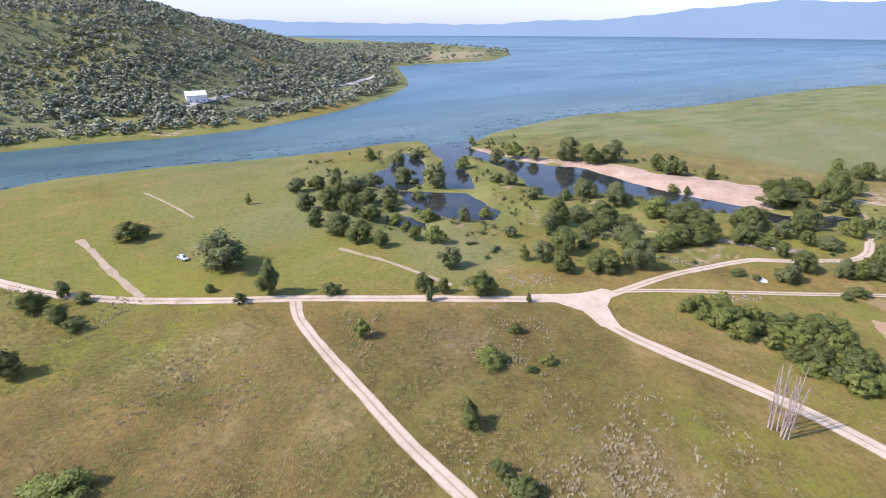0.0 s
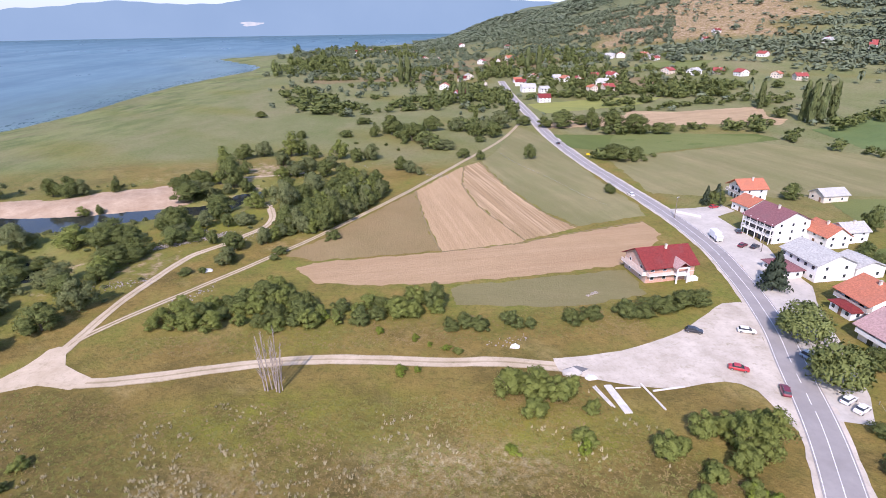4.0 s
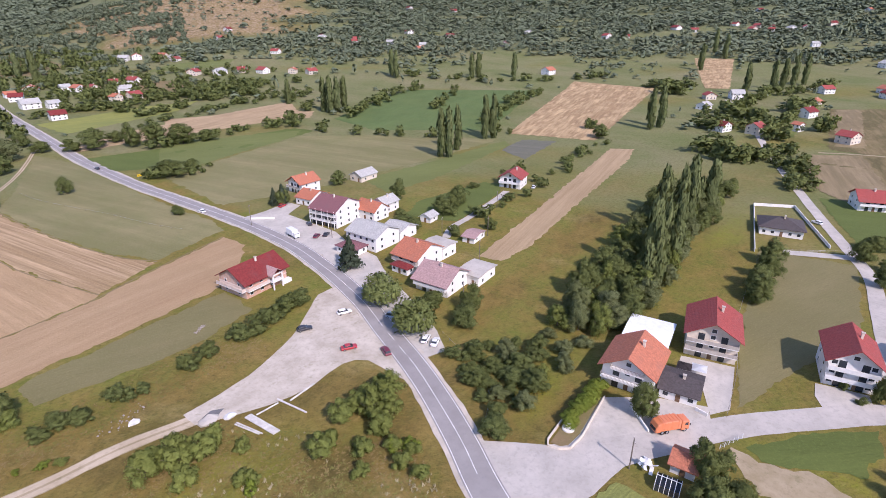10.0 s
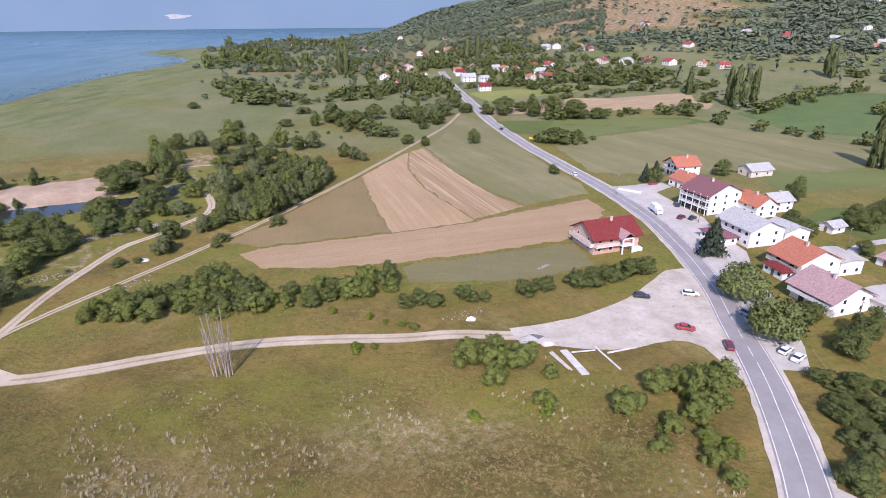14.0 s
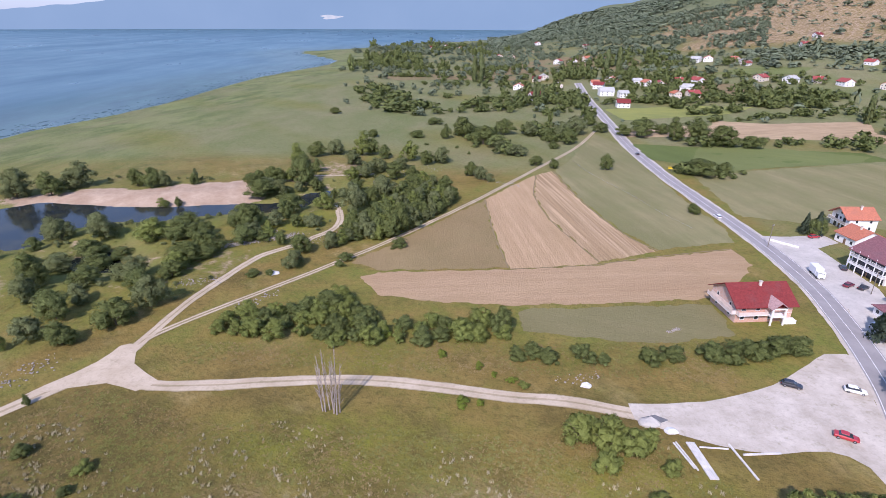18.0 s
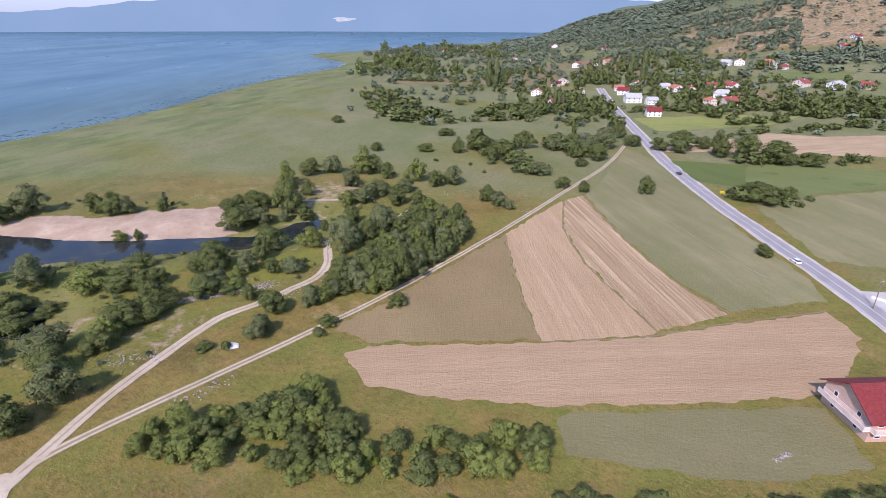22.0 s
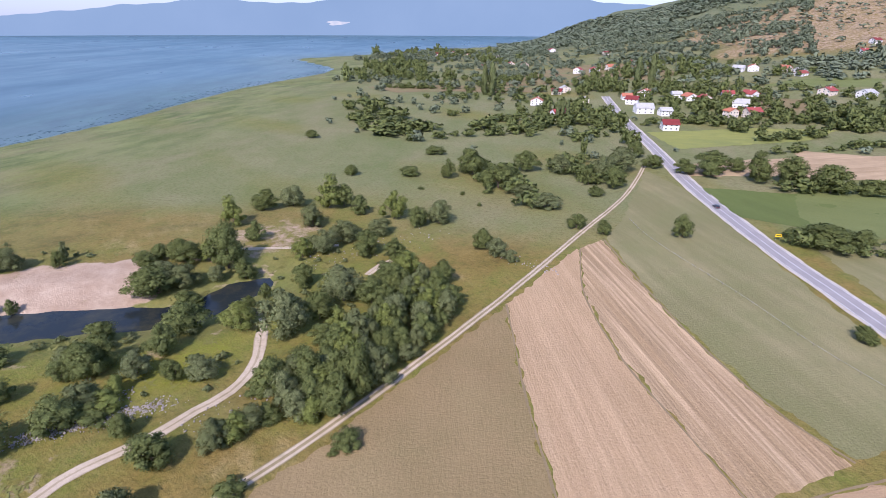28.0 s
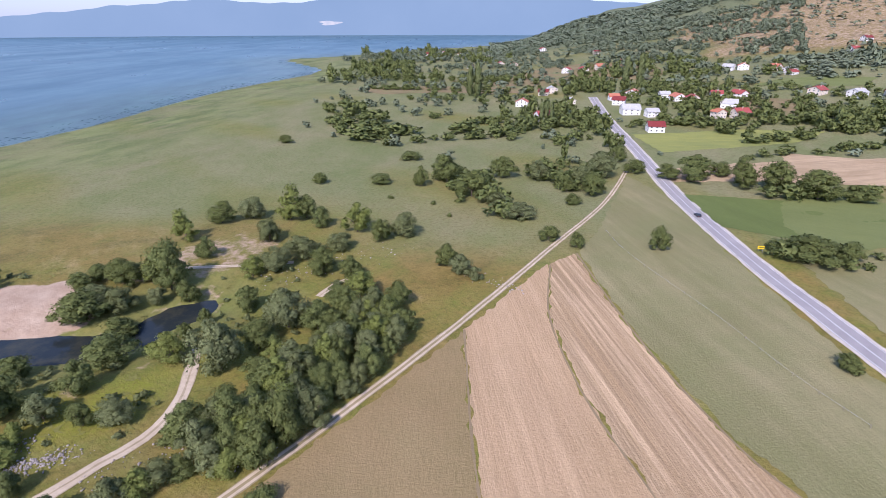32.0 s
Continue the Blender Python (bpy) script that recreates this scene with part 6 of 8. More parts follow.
for x, y, wide, tall in ((106.3, -16.4, 4, 4.5), (111.2, -18.6, 4.4, 5), (118.5, -19.6, 4, 4), (102, -17, 3.5, 3.5), (93, 9.4, 5, 5.5), (86.5, 7.5, 5, 5), (138, -5, 3, 3), (141, -7, 3, 3.4), (134, -9, 2.4, 2.2), (152, 20, 2, 1.8)):
    tree("bush", x, y, wide, tall, "garden bushes", "dark green garden bush beside a wall")


# ---------------------------------------------------------------- far woods, hill scrub, tufts (uncountable)


def spray(rng, count):
    """One far shrub as loose sprays of leaves round a rounded mass of unit size."""
    d = rng.standard_normal((count, 3))
    d /= np.linalg.norm(d, axis=1)[:, None]
    d[:, 2] = np.where(d[:, 2] < -0.3, -d[:, 2], d[:, 2])
    up = d * 0.8 + np.array((0, 0, 0.7)) + 0.35 * rng.standard_normal((count, 3))
    up /= np.linalg.norm(up, axis=1)[:, None]
    a = np.cross(up, rng.standard_normal((count, 3)))
    a /= np.linalg.norm(a, axis=1)[:, None]
    b = np.cross(up, a)
    p = d * (0.5 + 0.45 * rng.random((count, 1)))
    s = 0.42 * (0.7 + 0.6 * rng.random((count, 1)))
    tri = np.stack([p + a * s, p - 0.6 * a * s + 0.85 * b * s, p - 0.6 * a * s - 0.85 * b * s], 1)
    back = (np.cross(tri[:, 1] - tri[:, 0], tri[:, 2] - tri[:, 0]) * d).sum(1) < 0
    tri[back] = tri[back][:, ::-1]
    return tri.reshape(-1, 3)


def clumps(name, label, material, x, y, wide, tall, rng, fine=False, sink=0.15, category="woods", stones=False):
    z = ground_height(x, y)
    n = len(x)
    if stones:
        base = np.stack([ICO1[0] * (1 + 0.3 * rng.standard_normal((12, 1))) for _ in range(6)])
        tri = ICO1[1]
    else:
        base = np.stack([spray(rng, 26 if fine else 15) for _ in range(8)])
        tri = np.arange(base.shape[1]).reshape(-1, 3)
    nv = base.shape[1]
    unit = base[np.arange(n) % len(base)]
    turn = rng.random(n) * 6.28
    c, s = np.cos(turn)[:, None], np.sin(turn)[:, None]
    unit = np.stack([c * unit[:, :, 0] - s * unit[:, :, 1], s * unit[:, :, 0] + c * unit[:, :, 1], unit[:, :, 2]], 2)
    v = unit * np.stack([wide / 2, wide / 2, tall / 2], 1)[:, None, :] + np.stack([x, y, z + tall * (0.5 - sink)], 1)[:, None, :]
    f = (tri[None] + (np.arange(n) * nv)[:, None, None]).reshape(-1, 3)
    me = bpy.data.meshes.new(name)
    me.vertices.add(n * nv)
    me.vertices.foreach_set("co", v.reshape(-1))
    me.loops.add(len(f) * 3)
    me.loops.foreach_set("vertex_index", f.reshape(-1).astype(np.int32))
    me.polygons.add(len(f))
    me.polygons.foreach_set("loop_start", np.arange(0, len(f) * 3, 3, dtype=np.int32))
    me.update(calc_edges=True)
    if not stones:
        nn = 0.6 * unit + np.array((0, 0, 0.8))
        nn /= np.linalg.norm(nn, axis=2)[:, :, None]
        me.attributes.new("custom_normal", "FLOAT_VECTOR", "POINT").data.foreach_set("vector", nn.reshape(-1).astype(np.float32))
    return tagged(link_mesh(name, me, material), label, category, kind="stuff")


def scatter_polar(rng, n, r0, r1, a0, a1, power=0.5):
    r = (r0 ** (1 / power) + (r1 ** (1 / power) - r0 ** (1 / power)) * rng.random(n)) ** power
    a = np.radians(a0 + (a1 - a0) * rng.random(n))
    return r * np.sin(a), r * np.cos(a), r, np.degrees(a)


def in_any(x, y, rings):
    hit = np.zeros(x.shape, bool)
    for ring in rings:
        hit |= from_edge(x, y, ring) > -4
    return hit


OPEN_FIELDS = [[(332, 219), (571, 292), (582, 205), (352, 160)], [(281, 353), (420, 405), (503, 298), (332, 236), (275, 301)], [(556, 42), (578, -45), (414, -110), (380, 17), (416, 40)],
               [(634, -59), (644, -100), (529, -115), (442, -95), (444, -50)], [(783, 231), (799, 187), (617, 139), (607, 164)], [(118, 512), (196, 523), (260, 508), (222, 470), (122, 455)],
               [(100, 420), (300, 445), (290, 390), (102, 392)], [(160, 392), (190, 452), (263, 417), (288, 389), (242, 380)], [(500, 430), (640, 470), (720, 380), (620, 300), (520, 340)],
               [(640, 120), (760, 130), (760, 40), (650, 20)], [(680, 0), (800, 0), (800, -120), (680, -120)]]


def build_far():
    rng = np.random.default_rng(5)
    x, y, r, a = scatter_polar(rng, 80000, 430, 2700, 1.5, 118, 0.75)
    t = np.clip((r - 640) / 330, 0, 1)
    forest = 0.5 + 0.5 * wobble(x, y, 130, 2) + 0.35 * wobble(x, y, 47, 6)
    edge = a + 3.0 * wobble(x, y, 170, 4) + 1.2 * wobble(x, y, 60, 9)
    brown = (edge > 17.5) & (edge < 37) & (r > 960) & (r < 1950)
    keep = rng.random(len(x)) < np.where(r < 800, 0.03 + 0.6 * t * (forest > 0.45), 0.6 + 0.4 * (forest > 0.3))
    keep &= ~((r < 900 + 600 * ramp(26, 12, a)) & (a < 26) & (rng.random(len(x)) > 0.13))
    keep &= ~(brown & (rng.random(len(x)) > 0.10))
    keep &= ~in_any(x, y, OPEN_FIELDS) & (from_edge(x, y, EAST_SHORE) > 25)
    glade = wobble(x, y, 90, 11) > 0.42
    keep &= ~(glade & (r < 1350) & (rng.random(len(x)) > 0.1))
    x, y, r = x[keep], y[keep], r[keep]
    size = (3.4 + 0.0046 * r) * (0.5 + 1.0 * rng.random(len(x)) ** 1.6)
    tall = np.where(rng.random(len(x)) < 0.08, 2.2, 1.0)
    near = r < 1150
    clumps("far_woods", "dark green woods and orchards on the lower hillside", FAR_LEAF, x[near], y[near], size[near] * 1.25 / tall[near] ** 0.7, size[near] * 0.95 * tall[near], rng, True)
    far = ~near
    clumps("far_woods", "dense green woods covering the hills", FAR_LEAF, x[far], y[far], size[far] * 1.4, size[far] * 0.85, rng, False)
    x, y, r, a = scatter_polar(rng, 14000, 430, 1750, -13, 26)
    keep = (rng.random(len(x)) < np.where(r > 980, np.where(a < 9, 0.2, 0.42), np.where(r > 700, 0.11, 0.05))) & (from_edge(x, y, EAST_SHORE) > 90 + 60 * wobble(x, y, 80, 4)) & (wobble(x, y, 75, 9) > -0.05) & ~in_any(x, y, OPEN_FIELDS)
    keep &= np.abs(x - np.interp(y, [300, 460, 680, 960], [102, 108, 124, 175])) > 14
    x, y, r = x[keep], y[keep], r[keep]
    size = (4.5 + 0.004 * r) * (0.45 + 0.75 * rng.random(len(x)))
    joined_trees("far_scrub", "trees and hedges scattered round the far village", np.stack([x, y, size * 1.45, size * 1.15], 1), FAR_LEAF, 8)
    x, y, r, a = scatter_polar(rng, 95000, 400, 2300, -112, -56, 0.85)
    west = from_edge(x, y, WEST_SHORE)
    thick = 0.5 + 0.5 * wobble(x, y, 70, 3)
    keep = (west > 14) & (rng.random(len(x)) < np.where(west < 50, 0.4, 0.35 + 0.65 * (thick > 0.42 + 0.2 * rng.random(len(x)))) * np.where(r > 1300, 0.5, 1))
    keep &= ~((np.hypot(x + 507, y - 102) < 18) | ((west > 45) & (west < 62) & (thick < 0.5)))
    x, y, r = x[keep], y[keep], r[keep]
    size = (2.2 + 0.0022 * r) * (0.5 + 1.1 * rng.random(len(x)) ** 1.8) * np.where(from_edge(x, y, WEST_SHORE) < 95, 1.35, 1.0)
    near = r < 800
    joined_trees("hill_scrub", "dense grey-green trees and scrub on the near flank of the hill", np.stack([x, y, size * 1.75, size * 1.15], 1)[near], FAR_SCRUB, 14, "scrub", "scrub")
    joined_trees("hill_scrub", "dense grey-green scrub on the far hillside", np.stack([x, y, size * 2.5, size * 1.3], 1)[~near][::3], FAR_SCRUB, 15, "scrub", "scrub")
    n = 900
    x, y = -2100 + 1100 * rng.random(n), 560 + 760 * rng.random(n)
    west = from_edge(x, y, WEST_SHORE)
    keep = (west > 3) & ((west < 60) | (rng.random(n) < 0.25))
    clumps("far_shore_trees", "trees along the low far headland", FAR_LEAF, x[keep], y[keep], 14 * (0.6 + 0.8 * rng.random(keep.sum())), 9 * (0.6 + 0.8 * rng.random(keep.sum())), rng, False)


# line, spacing, width, height
VILLAGE_HEDGES = [
    ([(147, 365), (158, 370), (168, 362), (189, 367), (219, 372), (240, 354)], 9, 9, 7),
    ([(246, 330), (263, 296), (281, 267), (288, 253)], 9, 8, 7),
    ([(240, 354), (279, 393), (300, 405)], 10, 10, 8),
    ([(115, 297), (139, 291)], 8, 7, 6),
    ([(118, 308), (131, 306), (146, 301)], 7, 8, 5),
    ([(216, 145), (226, 152), (250, 157), (262, 160)], 7, 6, 6),
    ([(310, 32), (338, 42), (372, 56)], 7, 8, 7),
]
FIELD_HEDGES = [
    ([(226, -2), (222, -10), (214, -22), (228, -30)], 7, 6, 5),
    ([(430, 105), (452, 88), (480, 70), (520, 66), (570, 80)], 8, 9, 8),
    ([(470, 120), (520, 110), (600, 100), (660, 60)], 9, 10, 10),
    ([(330, 219), (351, 254), (419, 271), (492, 287)], 9, 9, 9),
    ([(481, 462), (502, 398), (541, 333), (612, 274)], 12, 10, 8),
    ([(365, 316), (461, 374)], 11, 8, 7),
    ([(300, 350), (335, 365), (393, 395), (446, 399)], 11, 10, 9),
]
FAR_HEDGES = [
    ([(168, 137), (196, 129), (256, 138), (346, 152)], 9, 5.5, 5),
    ([(631, 14), (629, -26), (642, -69), (702, -129)], 12, 10, 8),
    ([(391, 62), (345, 44), (313, 30)], 9, 8, 6),
    ([(121, 540), (150, 548), (188, 515)], 11, 9, 6),
    ([(165, 440), (190, 446), (229, 455), (300, 470)], 10, 9, 6),
    ([(150, 560), (185, 540), (271, 545), (330, 530)], 10, 10, 8),
    ([(-60, 475), (-2, 501), (63, 536)], 10, 9, 6),
]


# ring, number, width, height
NORTH_WOODS = [
    ([(-190, 880), (-123, 900), (-75, 985), (-115, 1240), (-245, 1250), (-215, 1050)], 85, 13, 13),
    ([(-110, 1260), (60, 1230), (90, 1420), (-150, 1480)], 30, 14, 12),
    ([(-260, 1440), (-60, 1500), (60, 1640), (-140, 1760), (-300, 1560)], 55, 16, 14),
    ([(-88, 882), (-43, 917), (22, 896), (81, 868), (81, 884), (22, 912), (-43, 935), (-88, 900)], 60, 10, 9),
    ([(-123, 806), (-37, 790), (-37, 803), (-123, 818)], 26, 9, 5),
    ([(149, 745), (205, 760), (284, 720), (230, 555), (158, 548), (160, 600), (136, 700)], 120, 9.5, 8),
    ([(24, 612), (53, 618), (112, 650), (106, 553), (88, 530), (32, 524)], 60, 10, 8),
    ([(104, 716), (160, 716), (150, 820), (100, 800)], 34, 11, 11),
    ([(136, 850), (217, 790), (309, 756), (383, 732), (352, 883), (290, 1035), (180, 1000)], 80, 11, 9),
    ([(156, 543), (196, 538), (196, 548), (156, 552)], 14, 8, 6),
    ([(219, 556), (303, 540), (303, 552), (219, 568)], 26, 9, 7),
    ([(245, 500), (300, 490), (310, 536), (250, 540)], 30, 11, 8),
    ([(183, 478), (226, 483), (226, 492), (183, 486)], 12, 10, 4),
]
HOUSE_SPOTS = [(-2, 1151, 14), (57, 1206, 16), (77, 1124, 14), (53, 654, 14), (81, 726, 13), (100, 658, 10), (66, 567, 14), (144, 673, 12), (141, 646, 14), (165, 692, 17), (140, 592, 18), (154, 580, 12), (138, 518, 14), (194, 679, 12), (201, 655, 14), (211, 648, 13),
               (237, 665, 13), (252, 660, 15), (225, 610, 16), (217, 561, 14), (202, 565, 11), (312, 830, 16), (326, 819, 15), (349, 797, 14), (354, 775, 14), (135, 930, 14), (160, 921, 15), (187, 936, 16)]


def build_hedges():
    """Field hedges, far gardens and scrub of the plain."""
    rng = np.random.default_rng(21)
    rows = []
    for line, spacing, wide, tall in VILLAGE_HEDGES + FIELD_HEDGES + FAR_HEDGES:
        for x, y in smooth_line(line, spacing * 0.8):
            if rng.random() < 0.14:
                continue
            s = 0.55 + 0.7 * rng.random()
            rows.append((x + spacing * 0.3 * rng.standard_normal(), y + spacing * 0.3 * rng.standard_normal(), wide * s * 1.15, tall * s))
    rows += [(x + 0.3 * w * math.cos(k * 2.1), y + 0.3 * w * math.sin(k * 2.1), w * 0.8, min(h, 13) * (0.65 + 0.45 * rng.random())) for x, y, w, h in GARDENS_FAR + SCRUB2 for k in range(3)]
    for ring, n in (([(-17, 398), (1, 353), (20, 328), (30, 336), (18, 369), (4, 400)], 26), ([(36, 384), (60, 366), (76, 404), (68, 428), (38, 412)], 22), ([(-95, 492), (-22, 499), (-26, 550), (-58, 590), (-125, 680), (-138, 645)], 46),
                    ([(10, 502), (89, 481), (100, 540), (70, 585), (21, 565)], 40), ([(180, 480), (420, 560), (330, 700), (150, 620)], 120), ([(-60, 700), (90, 640), (110, 900), (-120, 980)], 110), ([(230, 420), (330, 440), (400, 560), (300, 560)], 60)):
        lo, hi = np.min(ring, 0), np.max(ring, 0)
        got = 0
        while got < n:
            x, y = lo[0] + (hi[0] - lo[0]) * rng.random(), lo[1] + (hi[1] - lo[1]) * rng.random()
            got += 0.5
            if from_edge(np.array([x]), np.array([y]), ring)[0] > 0 and abs(x - np.interp(y, [300, 460, 680, 960], [102, 108, 124, 175])) > 9:
                got += 0.8
                s = 0.5 + 0.7 * rng.random()
                rows.append((x, y, 11 * s, 8 * s))
    for ring, n, wide, tall in NORTH_WOODS:
        lo, hi = np.min(ring, 0), np.max(ring, 0)
        got, tries = 0, 0
        while got < n and tries < 12 * n:
            tries += 1
            x, y = lo[0] + (hi[0] - lo[0]) * rng.random(), lo[1] + (hi[1] - lo[1]) * rng.random()
            if from_edge(np.array([x]), np.array([y]), ring)[0] < 0 or abs(x - np.interp(y, [300, 460, 650, 705], [102, 108, 122, 128])) < 9 and y < 705 or min(math.hypot(x - a, y - b + 0.35 * c) for a, b, c in HOUSE_SPOTS) < 12:
                continue
            got += 1
            q = 0.6 + 0.7 * rng.random()
            rows.append((x, y, wide * q, tall * q * (1.0 if rng.random() < 0.8 else 1.7)))
    joined_trees("field_hedges", "dark green hedges and trees dividing the far fields", rows, LEAF, 6, "hedge")


build_hedges()
build_far()


def blades(name, label, material, x, y, tall, wide, rng, each=6):
    """Tufts of low leaning blades."""
    n = len(x)
    z = ground_height(x, y) + 0.03
    a = rng.random((n, each)) * 6.28
    reach = wide[:, None] * (0.5 + 0.6 * rng.random((n, each)))
    w = 0.2 * reach
    h = 0.45 * tall[:, None] * (0.4 + 0.7 * rng.random((n, each)))
    bx = x[:, None] + 0.35 * wide[:, None] * rng.standard_normal((n, each))
    by = y[:, None] + 0.35 * wide[:, None] * rng.standard_normal((n, each))
    zz = np.broadcast_to(z[:, None], a.shape)
    p0 = np.stack([bx + w * np.sin(a), by - w * np.cos(a), zz], 2)
    p1 = np.stack([bx + reach * np.cos(a), by + reach * np.sin(a), zz + h], 2)
    p2 = np.stack([bx - w * np.sin(a), by + w * np.cos(a), zz], 2)
    v = np.stack([p0, p1, p2], 2).reshape(-1, 3)
    f = np.arange(len(v), dtype=np.int32)
    me = bpy.data.meshes.new(name)
    me.vertices.add(len(v))
    me.vertices.foreach_set("co", v.reshape(-1))
    me.loops.add(len(f))
    me.loops.foreach_set("vertex_index", f)
    me.polygons.add(len(f) // 3)
    me.polygons.foreach_set("loop_start", np.arange(0, len(f), 3, dtype=np.int32))
    me.update(calc_edges=True)
    return tagged(link_mesh(name, me, material), label, "grass", kind="stuff")


def build_tufts():
    rng = np.random.default_rng(9)
    n = 90000
    x, y = -190 + 262 * rng.random(n), -45 + 185 * rng.random(n)
    line = np.interp(x, (-190, -130, -85, -60, 40, 64), (-20, 40, 106, 98, 94, 60))
    south = (y < line - 3) & ((np.abs(y - 40.5) > 3.2) | (x > -10)) & (x < 36 + 0.4 * y)
    north = (y > 113) & (y < 122 + 0.06 * (x + 70)) & (x > -70) & (x < 62)
    ok = south | north
    patchy = ramp(19, 5, np.hypot((x + 36) * 0.75, y - 66)) * ramp(-0.35, 0.3, wobble(x, y, 7, 4))
    patchy = np.maximum(patchy, 0.5 * ramp(18, 5, np.hypot(x + 82, y - 78)) * ramp(-0.1, 0.4, wobble(x, y, 8, 2)))
    patchy = np.maximum(patchy, 0.22 * ramp(0.25, 0.6, wobble(x, y, 16, 4)))
    a = south & (rng.random(n) < 0.003 + 0.85 * patchy)
    blades("dry_thistles", "pale grey dry thistles in clumps on the slope", THISTLE, x[a], y[a], 1.1 + 0.8 * rng.random(a.sum()), 0.22 + 0.22 * rng.random(a.sum()), rng, 16)
    kind = wobble(x, y, 19, 3) + 0.5 * rng.standard_normal(n)
    b = ok & ~a & (kind > 0.1)
    blades("dry_grass", "dry straw-coloured grass tufts on the slope", STRAW, x[b], y[b], 0.3 + 0.35 * rng.random(b.sum()), 0.25 + 0.4 * rng.random(b.sum()), rng)
    c = ok & ~a & (kind < -0.1)
    blades("olive_grass", "olive green weeds among the dry grass", OLIVE, x[c], y[c], 0.3 + 0.4 * rng.random(c.sum()), 0.25 + 0.45 * rng.random(c.sum()), rng)
    n = 9000
    x, y = -300 + 320 * rng.random(n), 95 + 230 * rng.random(n)
    out = np.full(n, 1e9)
    for ring in PONDS:
        out = np.minimum(out, -from_edge(x, y, ring))
    ok = (out > 1.5) & (out < 45) & (wobble(x, y, 13, 5) > -0.1) & (y > 112 + 0.9 * (x + 85)) & (from_edge(x, y, EAST_SHORE) > 8)
    lanes = np.concatenate([LANE_LINE, smooth_line(LOWER_TRACK, 2.0), smooth_line(FIELD_TRACK, 2.0)])
    ok &= np.min(np.hypot(x[:, None] - lanes[None, :, 0], y[:, None] - lanes[None, :, 1]), axis=1) > 3.5
    ok &= ~in_any(x, y, [SAND, SAND_EAST])
    few = ok & (rng.random(n) < 0.14)
    joined_trees("marsh_shrubs", "low shrubs and rushes round the ponds", np.stack([x[few], y[few], 1.2 + 2.2 * rng.random(few.sum()), 0.9 + 1.6 * rng.random(few.sum())], 1), LEAF_GREY, 12, "shrubs")
    rest = ok & ~few
    blades("marsh_grass", "rushes and rough grass round the ponds", OLIVE, x[rest], y[rest], 0.5 + 0.6 * rng.random(rest.sum()), 0.8 + 1.2 * rng.random(rest.sum()), rng)


build_tufts()

# ---------------------------------------------------------------- houses


def gable_walls(w, d, eave, ridge, along):
    """Four walls with gables; along: the ridge runs across the front ("w") or back from it ("d")."""
    bm = bmesh.new()
    if along == "d":
        prof = [(0, 0), (w, 0), (w, eave), (w / 2, ridge), (0, eave)]
        a = [bm.verts.new((x, 0, z)) for x, z in prof]
        b = [bm.verts.new((x, d, z)) for x, z in prof]
    else:
        prof = [(0, 0), (d, 0), (d, eave), (d / 2, ridge), (0, eave)]
        a = [bm.verts.new((w, y, z)) for y, z in prof]
        b = [bm.verts.new((0, y, z)) for y, z in prof]
    bm.faces.new(a)
    bm.faces.new(b[::-1])
    for k in range(5):
        bm.faces.new((a[(k + 1) % 5], a[k], b[k], b[(k + 1) % 5]))
    bmesh.ops.recalc_face_normals(bm, faces=bm.faces[:])
    return bm


def gable_roof(w, d, eave, ridge, along, over=0.6, thick=0.22, front=0.0):
    bm = bmesh.new()
    half = (w if along == "d" else d) / 2
    slope = (ridge - eave) / half
    length = d if along == "d" else w
    for sgn in (-1, 1):
        out = half + (max(over, front) if along == "w" and sgn < 0 else over)
        pts = [(half, ridge + 0.05), (half + sgn * out, ridge + 0.05 - slope * out)]
        ring = [(p[0], p[1]) for p in pts] + [(p[0], p[1] + thick) for p in pts[::-1]]
        ends = []
        for e in ((-max(over, front) if along == "d" else -over), length + over):
            ends.append([bm.verts.new((u, e, z) if along == "d" else (e, u, z)) for u, z in ring])
        bm.faces.new(ends[0])
        bm.faces.new(ends[1][::-1])
        for k in range(4):
            bm.faces.new((ends[0][(k + 1) % 4], ends[0][k], ends[1][k], ends[1][(k + 1) % 4]))
    bmesh.ops.recalc_face_normals(bm, faces=bm.faces[:])
    return bm


def hip_roof(w, d, eave, ridge, over=0.6, thick=0.2):
    bm = bmesh.new()
    run = min(w, d) / 2 + over
    for lift in (0,):
        lo = [bm.verts.new(p) for p in ((-over, -over, eave), (w + over, -over, eave), (w + over, d + over, eave), (-over, d + over, eave))]
        up = [bm.verts.new((v.co.x, v.co.y, eave + thick)) for v in lo]
        if w >= d:
            r = [bm.verts.new((run - over, d / 2, ridge)), bm.verts.new((w - run + over, d / 2, ridge))]
            faces = [(up[0], up[1], r[1], r[0]), (up[1], up[2], r[1]), (up[2], up[3], r[0], r[1]), (up[3], up[0], r[0])]
        else:
            r = [bm.verts.new((w / 2, run - over, ridge)), bm.verts.new((w / 2, d - run + over, ridge))]
            faces = [(up[0], up[1], r[0]), (up[1], up[2], r[1], r[0]), (up[2], up[3], r[1]), (up[3], up[0], r[0], r[1])]
        for f in faces:
            bm.faces.new(f)
        bm.faces.new(lo[::-1])
        for k in range(4):
            bm.faces.new((lo[k], lo[(k + 1) % 4], up[(k + 1) % 4], up[k]))
    bmesh.ops.recalc_face_normals(bm, faces=bm.faces[:])
    return bm


WINDOW_MESH = {}


